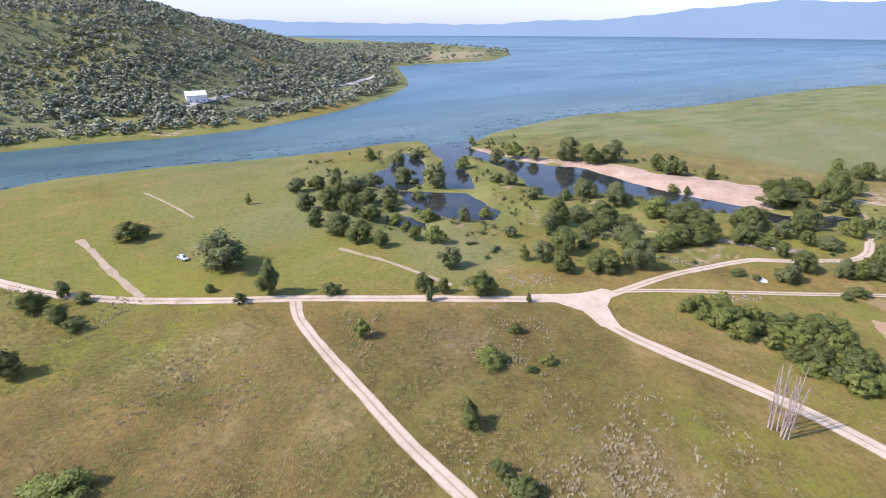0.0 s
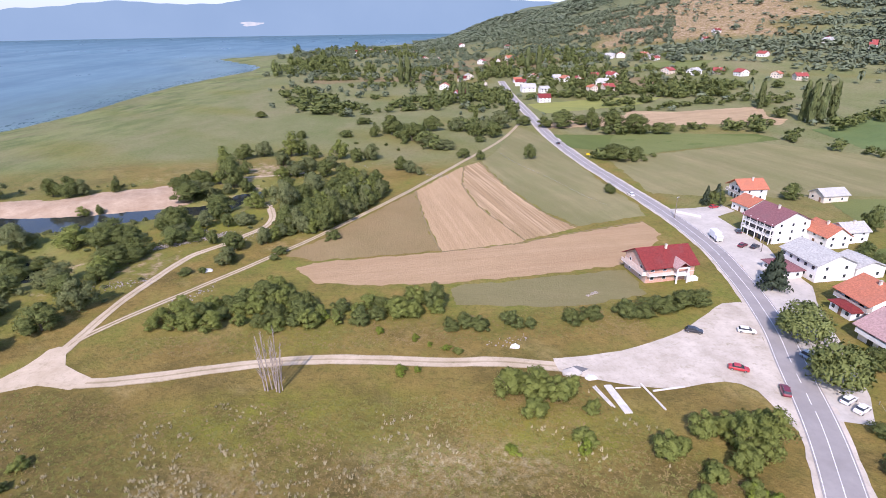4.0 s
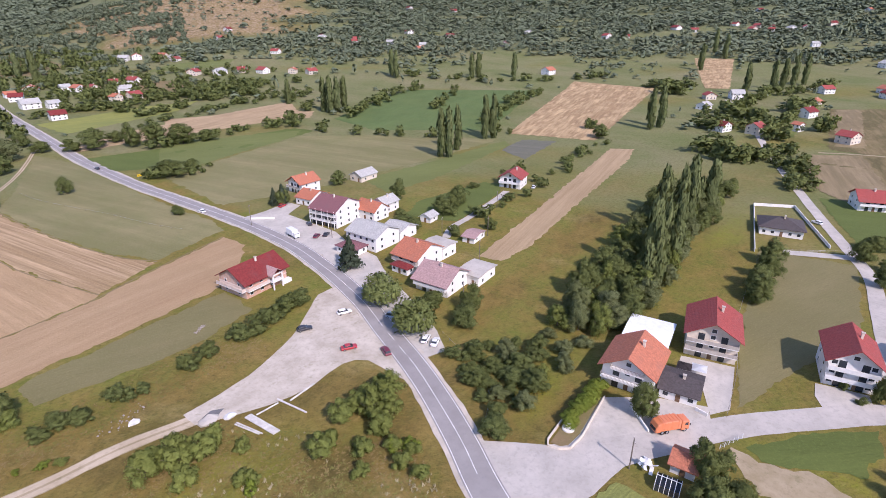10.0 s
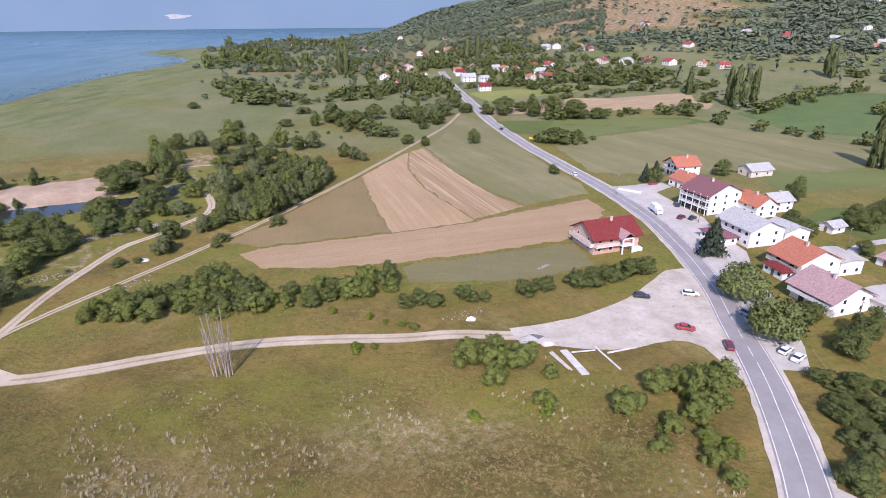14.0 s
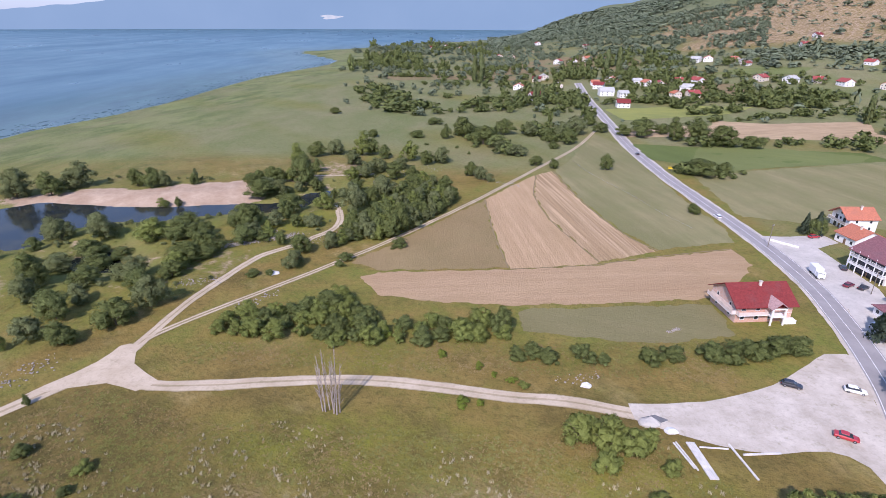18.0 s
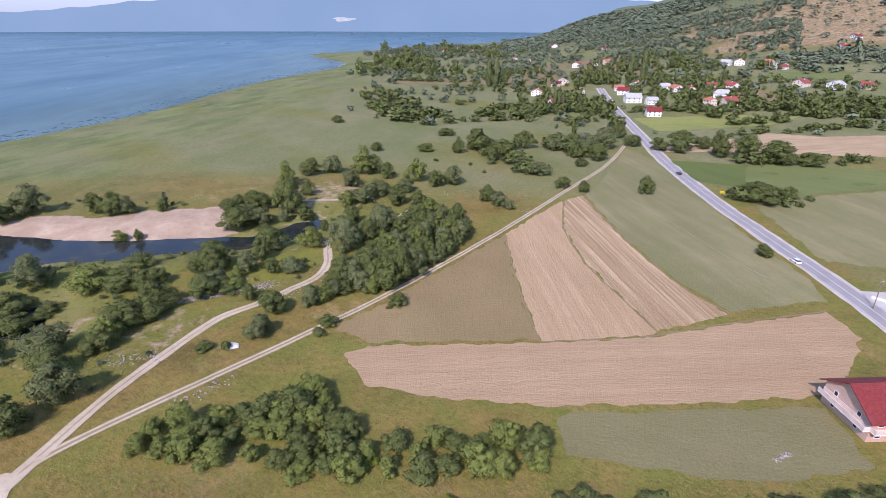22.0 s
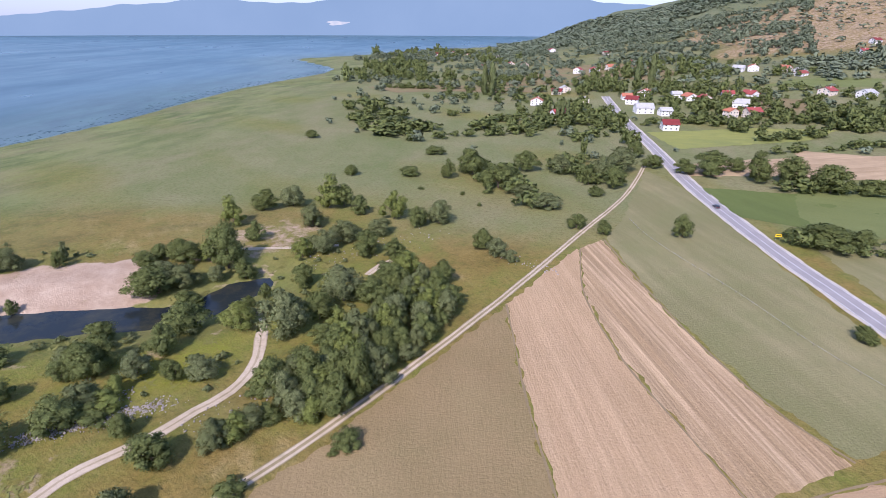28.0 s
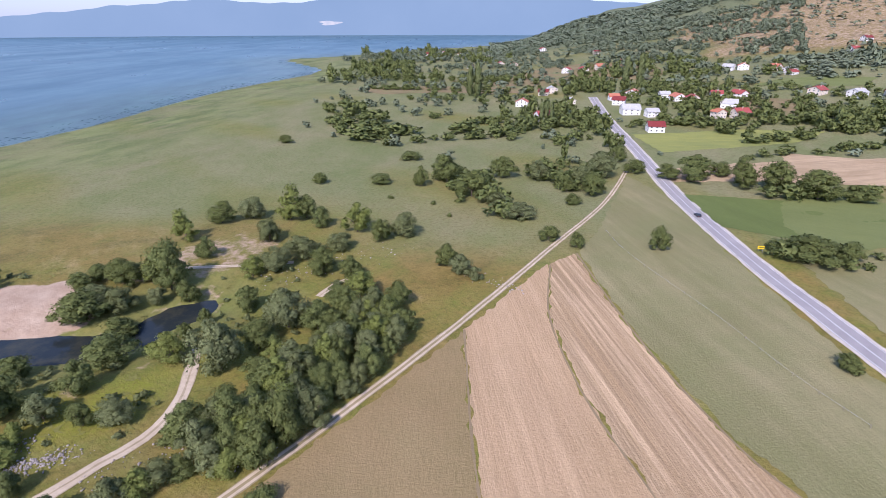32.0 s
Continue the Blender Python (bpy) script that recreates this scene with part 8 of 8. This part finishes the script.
car(90.8, 80.3, 25, PAINT_WHITE, "white saloon car parked beside the thicket", LAYBY, estate=False)
car(93.0, 98.0, -70, PAINT_BLUE, "silver-blue van parked under the willow", LAYBY, tall=1.8, long=4.7)
car(130.3, 206.6, 12, PAINT_RED, "red car parked on the side lane", FORECOURT)
car(124.0, 178.5, 70, PAINT_BLACK, "black car parked before the inn", FORECOURT)
car(117.6, 165.2, 30, PAINT_MAROON, "dark red estate car on the forecourt", FORECOURT)
car(121.0, 163.6, 30, PAINT_BLACK, "black saloon car on the forecourt", FORECOURT, estate=False)
car(109.3, 140.3, 30, PAINT_WHITE, "white car parked beside the spruce", FORECOURT)
car(143.0, 184.0, 10, PAINT_BLACK, "dark car beside the inn wall", FORECOURT)
car(184.4, -14.6, 0, PAINT_RED, "red car parked in a driveway", "cars in the driveway")
car(189.5, -14.3, 0, PAINT_BLACK, "dark car parked in a driveway", "cars in the driveway")
car(178.5, -13.8, 0, PAINT_BLACK, "black car standing by a gate", "cars in the driveway")
car(-179.9, 24.7, 20, PAINT_BLUE, "silver-grey car parked on the meadow", "cars on the meadow")
car(101.0, 342.0, 92, PAINT_BLACK, "black car on the country road", "cars on the road")
car(103.0, 228.0, 95, PAINT_WHITE, "white car on the country road", "cars on the road")
car(229.5, 134.5, 20, PAINT_WHITE, "white car beside a lone house", "cars in the driveway")
car(262.0, 17.0, 60, PAINT_WHITE, "white car beside the bungalow", "cars in the driveway")


def garbage_truck():
    root = thing("garbage_truck", "orange garbage truck parked on the paved yard", "truck", pose(98.0, 21.3, height_at(98, 21.3) + 0.13, 0, 0, -38))
    part("chassis", box(-3.7, -0.5, 0.55, 3.7, 0.5, 0.85), TYRE, root)
    cab = part("cab", loft([(2.0, 1.2, 0.5, 2.7), (2.25, 1.22, 0.45, 2.85), (3.6, 1.2, 0.45, 2.75), (3.85, 1.1, 0.5, 1.7)]), PAINT_ORANGE, root)
    part("windscreen", box(3.62, -0.98, 1.75, 3.8, 0.98, 2.5, 0.03), GLASS, cab)
    for sy in (-1.215, 1.215):
        part("side_window", box(2.7, sy - 0.02, 1.7, 3.45, sy + 0.02, 2.4, 0.01), GLASS, cab)
        part("mirror", box(3.7, sy - 0.12 + 0.15 * (1 if sy > 0 else -1), 1.8, 3.8, sy + 0.12 + 0.15 * (1 if sy > 0 else -1), 2.3, 0.02), TYRE, cab)
    part("container", loft([(-2.7, 1.2, 0.9, 3.0), (-2.4, 1.25, 0.88, 3.15), (1.4, 1.25, 0.88, 3.15), (1.85, 1.15, 0.9, 2.9)]), PAINT_ORANGE, root)
    for k in range(5):
        part("rib", box(-2.1 + 0.8 * k, -1.3, 0.95, -2.0 + 0.8 * k, 1.3, 3.22, 0.02), PAINT_ORANGE, root)
    part("hopper", loft([(-3.9, 1.1, 0.7, 1.9), (-3.5, 1.2, 0.6, 2.7), (-2.75, 1.22, 0.7, 3.0)]), PAINT_ORANGE, root)
    # Black slab on the closed hopper stands in for its shaded opening.
    part("hopper_black_slab", box(-3.96, -0.9, 1.0, -3.86, 0.9, 1.75), TYRE, root)
    for sx in (-2.3, -1.2, 2.9):
        for sy in (-1.05, 1.05):
            wheel(root, sx, sy, 0.5, 0.32)
    part("beacon", box(2.8, -0.12, 2.82, 3.0, 0.12, 2.98, 0.03), PAINT_ORANGE, root, "orange roof beacon")


garbage_truck()


def delivery_truck():
    root = thing("truck", "white lorry with a cab parked on the forecourt", "truck", pose(112.0, 172.5, height_at(112, 172.5) + 0.12, 0, 0, -97))
    part("chassis", box(-3.3, -0.45, 0.5, 3.3, 0.45, 0.8), TYRE, root)
    part("load_body", loft([(-3.4, 1.18, 0.8, 3.1), (-3.3, 1.22, 0.78, 3.2), (1.2, 1.22, 0.78, 3.2), (1.3, 1.18, 0.8, 3.1)]), PAINT_WHITE, root)
    cab = part("cab", loft([(1.45, 1.1, 0.5, 2.5), (2.9, 1.1, 0.45, 2.5), (3.3, 1.0, 0.5, 1.5)]), PAINT_WHITE, root)
    part("windscreen", box(2.92, -0.9, 1.5, 3.12, 0.9, 2.2, 0.03), GLASS, cab)
    for sx in (-2.2, 2.3):
        for sy in (-0.98, 0.98):
            wheel(root, sx, sy, 0.45, 0.3)


delivery_truck()

# ---------------------------------------------------------------- poles, signs, walls, fences


def pole(x, y, tall, arms=1):
    root = thing("utility_pole", "grey wooden utility pole with a crossarm and insulators", "pole", pose(x, y, height_at(x, y), 0, 0, 30), "utility poles in the village")
    part("shaft", tube([(0, 0, -0.3), (0, 0, tall * 0.5), (0.02, 0, tall)], [0.17, 0.14, 0.1], 8), POLE_WOOD, root)
    for k in range(arms):
        z = tall - 0.4 - 0.6 * k
        arm = part("crossarm", box(-0.9, -0.14, z - 0.06, 0.9, -0.02, z + 0.06), POLE_WOOD, root)
        for s in (-0.8, -0.3, 0.3, 0.8):
            part("insulator", tube([(s, -0.08, z + 0.06), (s, -0.08, z + 0.24)], [0.05, 0.035], 6), FRAME_WHITE, arm)
    return root


for px, py, tall in ((82.3, 23.4, 7.5), (135, -18, 8), (121, 160, 8), (141, 103, 8), (110, 86, 9), (162, 114.5, 8), (192, 131, 8), (108, 196, 9), (243, -11, 8), (150, 128, 8)):
    pole(px, py, tall)


def road_sign():
    root = thing("place_name_sign", "yellow rectangular road sign on two posts", "sign", pose(108.2, 303.5, height_at(108.2, 303.5), 0, 0, -4))
    for s in (-0.7, 0.7):
        part("post", tube([(s, 0.06, -0.2), (s, 0.06, 2.6)], [0.05, 0.05], 6), METAL, root)
    board = part("board", box(-1.1, -0.03, 1.5, 1.1, 0.005, 2.6, 0.015), plain("yellow_sign", (0.80, 0.55, 0.02), 0.5, change=0.04), root)
    part("lettering_bar", box(-0.8, -0.045, 1.95, 0.8, -0.03, 2.18), TYRE, board, "dark bar of lettering")


road_sign()


def low_wall(points, tall, thick, label, material=WHITE_WALL, name="garden_wall"):
    bm = bmesh.new()
    for (ax, ay), (bx, by) in zip(points, points[1:]):
        d = Vector((bx - ax, by - ay, 0))
        n = Vector((-d.y, d.x, 0)).normalized() * thick / 2
        steps = max(1, int(d.length / 6))
        for k in range(steps):
            p, q = Vector((ax, ay, 0)) + d * (k / steps), Vector((ax, ay, 0)) + d * ((k + 1) / steps)
            zp, zq = height_at(p.x, p.y), height_at(q.x, q.y)
            v = [bm.verts.new((w.x, w.y, z)) for w, z in ((p - n, zp - 0.2), (q - n, zq - 0.2), (q + n, zq - 0.2), (p + n, zp - 0.2), (p - n, zp + tall), (q - n, zq + tall), (q + n, zq + tall), (p + n, zp + tall))]
            for f in ((3, 2, 1, 0), (4, 5, 6, 7), (0, 1, 5, 4), (1, 2, 6, 5), (2, 3, 7, 6), (3, 0, 4, 7)):
                bm.faces.new([v[i] for i in f])
    bmesh.ops.remove_doubles(bm, verts=bm.verts[:], dist=0.001)
    return tagged(part(name, bm, material), label, "wall")


low_wall([(86.7, 39.9), (79, 39.3), (77.4, 38.4), (78, 36.2), (79.6, 34.6), (84.4, 34.3), (99, 36.2)], 0.6, 0.3, "low beige wall round the garden bed", CREAM_WALL)
low_wall([(213, 30), (271, 43), (279, 28), (234, 9)], 1.3, 0.25, "low white wall round the bungalow")
low_wall([(94.5, 24.3), (99.5, 30)], 0.7, 0.3, "low white kerb wall round the garden tree")
low_wall([(153, -19), (137, -17.3), (133.5, -22), (142, -42)], 0.7, 0.25, "low garden wall along the lane", GREY_WALL)
low_wall([(122, -30), (112, -31), (99, -34)], 0.9, 0.3, "long pale retaining wall", GREY_WALL)
low_wall([(112, 203), (119, 196)], 0.8, 0.3, "short white wall at the lane mouth")
low_wall([(108, 19), (107.5, 16.3)], 0.9, 0.25, "short wall beside the driveway")


def post_fence(points, gap, tall, label, group, rails=2, material=POLE_WOOD):
    line = smooth_line(points, gap)
    root = thing("fence", label, "fence", pose(line[0][0], line[0][1], height_at(*line[0])), group)
    o = Vector((line[0][0], line[0][1], height_at(*line[0])))
    bm = tube([(0, 0, -0.2), (0, 0, tall)], [0.07, 0.055], 6)
    me = bpy.data.meshes.new("post")
    bm.to_mesh(me)
    bm.free()
    places = [Vector((x, y, height_at(x, y))) - o for x, y in line]
    for p in places:
        link_mesh("post", me, material, root).location = p
    for k in range(rails):
        z = tall * (k + 1) / (rails + 0.3)
        part("rail", tube([p + Vector((0, 0, z)) for p in places], [0.025] * len(places), 4), METAL, root)
    return root


post_fence([(59, 322), (61.5, 300), (74, 258), (81, 230), (87, 213)], 5.5, 1.0, "line of wooden posts with wire across the meadow", "field fences", 1)
post_fence([(110, 13), (131, 16), (150, 21), (180, 25)], 3.0, 1.2, "garden fence of posts and wire", "garden fences")
post_fence([(158, -34), (150, -42)], 2.5, 1.2, "garden fence of posts and wire", "garden fences")
post_fence([(213, 31), (231, 6), (236, 2)], 3.0, 1.2, "garden fence along the lane", "garden fences")
post_fence([(70.5, 50), (86, 60), (96, 82)], 4.0, 0.9, "low roadside barrier on posts", "roadside barriers", 1, METAL)


post_fence([(99.1, 11.5), (105.3, 8.8)], 1.2, 1.3, "white metal railing beside the lane", "garden fences", 3, FRAME_WHITE)


def fountain():
    root = thing("fountain", "white stone fountain of three basins in a garden", "fountain", pose(84.5, 37.6, height_at(84.5, 37.6)))

    def turned(name, prof, parent):
        bm = bmesh.new()
        n = 18
        rings = [[bm.verts.new((q * math.cos(a), q * math.sin(a), z)) for a in (2 * math.pi * k / n for k in range(n))] for q, z in prof]
        for a, b in zip(rings, rings[1:]):
            for k in range(n):
                bm.faces.new((a[k], a[(k + 1) % n], b[(k + 1) % n], b[k]))
        bm.faces.new(rings[-1])
        return part(name, bm, WHITE_WALL, parent)

    turned("lower_basin", [(1.3, 0), (1.35, 0.5), (1.2, 0.5), (1.15, 0.3), (0.2, 0.3)], root)
    turned("stem", [(0.16, 0.3), (0.11, 0.9), (0.14, 1.5)], root)
    turned("middle_basin", [(0.15, 0.85), (0.75, 1.0), (0.78, 1.12), (0.65, 1.06), (0.1, 1.0)], root)
    turned("upper_basin", [(0.12, 1.4), (0.42, 1.52), (0.44, 1.62), (0.32, 1.57), (0.05, 1.55)], root)


fountain()


def parasol(x, y, material, label):
    root = thing("parasol", label, "parasol", pose(x, y, height_at(x, y) + 0.1, 0, 0, 12), "parasols before the house")
    part("pole", tube([(0, 0, 0), (0, 0, 2.5)], [0.04, 0.03], 6), METAL, root)
    part("base", box(-0.35, -0.35, 0, 0.35, 0.35, 0.1, 0.02), CONCRETE, root)
    bm = bmesh.new()
    top = bm.verts.new((0, 0, 2.75))
    ring = [bm.verts.new((1.7 * a, 1.7 * b, 2.25)) for a, b in ((-1, -1), (0, -1.02), (1, -1), (1.02, 0), (1, 1), (0, 1.02), (-1, 1), (-1.02, 0))]
    for a, b in zip(ring, ring[1:] + ring[:1]):
        bm.faces.new((a, b, top))
    bmesh.ops.solidify(bm, geom=bm.faces[:], thickness=0.03)
    part("canopy", bm, material, root)


parasol(121.5, 22.5, ROOF_WHITE, "square white parasol on the paved driveway")
parasol(120.0, 25.5, ROOF_DARK, "square dark parasol on the paved driveway")


def greenhouse():
    root = thing("greenhouse", "small white-framed greenhouse with glass panes", "greenhouse", pose(80.2, 18.0, height_at(80.2, 18), 0, 0, -81))
    for k in range(6):
        x = 0.1 + 0.86 * k
        part("rib", tube([(x, 0, 0), (x, 0, 1.5), (x, 1.7, 2.4), (x, 3.4, 1.5), (x, 3.4, 0)], [0.06] * 5, 5), FRAME_WHITE, root)
    for k in range(5):
        x = 0.18 + 0.86 * k
        for a, b in ((0.05, 1.64), (1.76, 3.35)):
            za, zb = (1.5, 2.37) if a < 1 else (2.37, 1.5)
            bm = bmesh.new()
            v = [bm.verts.new(p) for p in ((x, a, za), (x + 0.7, a, za), (x + 0.7, b, zb), (x, b, zb))]
            bm.faces.new(v)
            bmesh.ops.solidify(bm, geom=bm.faces[:], thickness=0.02)
            part("pane", bm, GLASS, root)
        part("pane", box(x, -0.012, 0.1, x + 0.7, 0.012, 1.45), GLASS, root)
    part("ridge_beam", box(0, 1.66, 2.36, 4.5, 1.74, 2.46), FRAME_WHITE, root)


greenhouse()


def scrap():
    root = thing("scrap_pile", "heap of white boards and scrap beside the hut", "scrap", pose(85.0, 20.8, height_at(85, 20.8)))
    rng = random.Random(4)
    for k in range(11):
        b = part("board", box(-0.9, -0.35, -0.06, 0.9, 0.35, 0.06, 0.01), FRAME_WHITE, root)
        b.matrix_basis = pose(rng.uniform(-1.5, 1.5), rng.uniform(-1.2, 1.2), 0.35 + 0.13 * k, rng.uniform(-35, 35), rng.uniform(-35, 35), rng.uniform(0, 180))


scrap()

# ---------------------------------------------------------------- dead tree, beams, heaps, rubble


def dead_tree():
    root = thing("dead_tree", "bleached leafless tree of several bare stems", "tree", pose(-28.6, 97.6, height_at(-28.6, 97.6)))
    rng = random.Random(12)
    for k, (dx, dy, tall, lean) in enumerate(((0.9, -0.6, 17.0, 0.03), (-0.9, 0.5, 15.5, -0.04), (-1.7, -0.1, 14.5, -0.07), (-0.2, 0.9, 12.5, 0.0), (1.4, 0.4, 12.0, 0.06), (-2.3, 0.6, 11.5, -0.08), (0.2, -0.2, 14.0, 0.02))):
        bend = rng.uniform(-0.5, 0.5)
        pts = [(dx + lean * tall * f + bend * math.sin(f * 3), dy + 0.3 * math.sin(f * 4 + k), tall * f - 0.2 * (f == 0)) for f in (0, 0.2, 0.4, 0.6, 0.8, 1)]
        stem = part("stem", tube(pts, [0.17, 0.15, 0.12, 0.09, 0.06, 0.02], 7), DEAD_BARK, root)
        for j in range(26):
            f = 0.2 + 0.76 * j / 26
            base = Vector(pts[0]).lerp(Vector(pts[-1]), f)
            a, ln = rng.uniform(0, 6.28), rng.uniform(1.0, 3.0) * (1.15 - f)
            up = rng.uniform(0.8, 1.8)
            tip = base + Vector((math.cos(a) * ln * 0.55, math.sin(a) * ln * 0.55, up * ln * 0.9))
            part("branch", tube([base, base.lerp(tip, 0.5) + Vector((0.1, 0, -0.08)), tip], [0.06, 0.045, 0.015], 5), DEAD_BARK, stem)


dead_tree()


def beam(ax, ay, bx, by, wide, thick, label, group, lift=0.12):
    d = math.degrees(math.atan2(by - ay, bx - ax))
    ln = math.hypot(bx - ax, by - ay)
    bm = box(0, -wide / 2, 0, ln, wide / 2, thick, 0.02)
    ob = part("beam", bm, LUMBER)
    ob.matrix_basis = pose(ax, ay, height_at((ax + bx) / 2, (ay + by) / 2) + lift, 0, 0, d)
    return tagged(ob, label, "beam", group)


BEAMS = "beams lying by the gravel"
for k in range(4):
    beam(42.3 + 0.42 * k, 92.8, 43.4 + 0.42 * k, 83.6, 0.36, 0.3, "long pale concrete beam lying on the grass", BEAMS)
beam(39.7, 92.6, 41.4, 86.0, 0.28, 0.25, "pale weathered beam lying on the grass", BEAMS)
beam(40.2, 92.8, 41.9, 85.6, 0.28, 0.25, "pale weathered beam lying on the grass", BEAMS)
beam(50.4, 92.8, 51.9, 84.0, 0.34, 0.3, "long pale beam lying askew on the grass", BEAMS)
beam(52.0, 90.2, 59.4, 91.0, 0.34, 0.3, "long pale beam lying along the gravel edge", BEAMS)
beam(44.2, 91.4, 49.6, 91.2, 0.26, 0.25, "pale beam lying along the gravel edge", BEAMS, 0.42)


def heap(name, label, x, y, wide, tall, material, seed):
    rng = np.random.default_rng(seed)
    iv, jf = ICO2
    v = iv * np.array([wide / 2, wide / 2.6, tall]) * (1 + 0.12 * rng.standard_normal((len(iv), 1)))
    me = mesh_from(name, v.tolist(), jf.tolist())
    ob = link_mesh(name, me, material)
    ob.matrix_basis = pose(x, y, height_at(x, y) + 0.05)
    return tagged(ob, label, "heap")


heap("mound", "small heap of white gravel", 40.4, 95.9, 2.8, 0.7, PAINT, 1)
heap("mound", "heap of grey road gravel", 36.8, 98.0, 4.6, 0.9, CONCRETE, 6)
heap("mound", "small white heap on the grass", 26.1, 109.8, 2.4, 0.7, PAINT, 2)
heap("mound", "white debris heap beside the field track", -17.2, 223.3, 2.6, 0.6, PAINT, 3)
heap("mound", "pale debris heap beside the farm track", -64.0, 163.0, 4.0, 0.5, LUMBER, 4)
patch("tar_patch", [(35, 99.5), (38.5, 101), (41, 99.5), (38, 97.8)], 0.125, plain("old_tar", (0.17, 0.165, 0.165), 0.9), 0.2, label="dark old tar patch on the gravel")


def build_rubble():
    rng = np.random.default_rng(31)
    xs, ys = [], []
    for ax, ay, bx, by, n, w in ((-89, 184, -66, 197.5, 700, 1.6), (-90, 153, -80, 158, 120, 2.0), (-86, 194, -76, 200, 120, 2.0), (-36, 194, -28, 203, 60, 1.2), (-108, 100, -100, 112, 110, 2.4), (-66, 140, -58, 152, 60, 1.5), (20, 111, 30, 114, 40, 1.2), (8, 280, 22, 268, 60, 2.0), (51.5, 134, 55.5, 136, 45, 0.5), (-60, 190, -40, 205, 90, 3.0), (-55, 270, -20, 300, 120, 5.0)):
        f = rng.random(n)
        xs.append(ax + (bx - ax) * f + w * rng.standard_normal(n))
        ys.append(ay + (by - ay) * f + w * 0.7 * rng.standard_normal(n))
    x, y = np.concatenate(xs), np.concatenate(ys)
    clumps("rubble", "scattered pale rubble and stones by the lane", STONE, x, y, 0.15 + 0.55 * rng.random(len(x)) ** 2, 0.15 + 0.3 * rng.random(len(x)), rng, False, category="rubble", stones=True)


build_rubble()


def build_weed():
    """Mats of water weed floating off the shore."""
    rng = np.random.default_rng(17)
    s = Shade("water_weed", 0.8, spec=0.3)
    mat = s.done(s.mix(s.island(), (0.05, 0.095, 0.11), (0.075, 0.115, 0.105)))
    verts, faces, count = [], [], 0
    shore = smooth_line(EAST_SHORE[1:23], 3.0)
    for k in range(1500):
        i = int(rng.integers(0, len(shore) - 1))
        px, py = shore[i]
        off = 3 + 30 * rng.random() ** 2.2
        x, y = px - off, py + 6 * rng.standard_normal()
        if from_edge(np.array([x]), np.array([y]), EAST_SHORE)[0] > -2:
            continue
        along, across = 1.0 + 5 * rng.random() ** 2, 0.4 + 1.6 * rng.random() ** 2
        n = 9
        a = np.arange(n) * 2 * math.pi / n
        q = 0.6 + 0.5 * rng.random(n)
        turn = rng.normal(0, 0.2)
        u, v = across * q * np.cos(a), along * q * np.sin(a)
        xx, yy = x + u * math.cos(turn) - v * math.sin(turn), y + u * math.sin(turn) + v * math.cos(turn)
        verts += [(p, r, WATER + 0.02) for p, r in zip(xx, yy)] + [(p, r, WATER - 0.03) for p, r in zip(xx, yy)]
        faces.append(list(range(count, count + n)))
        faces += [[count + j, count + n + j, count + n + (j + 1) % n, count + (j + 1) % n] for j in range(n)]
        count += 2 * n
    tagged(link_mesh("water_weed", mesh_from("water_weed", verts, faces), mat), "dark mats of weed floating off the shore", "weed", kind="stuff")


build_weed()
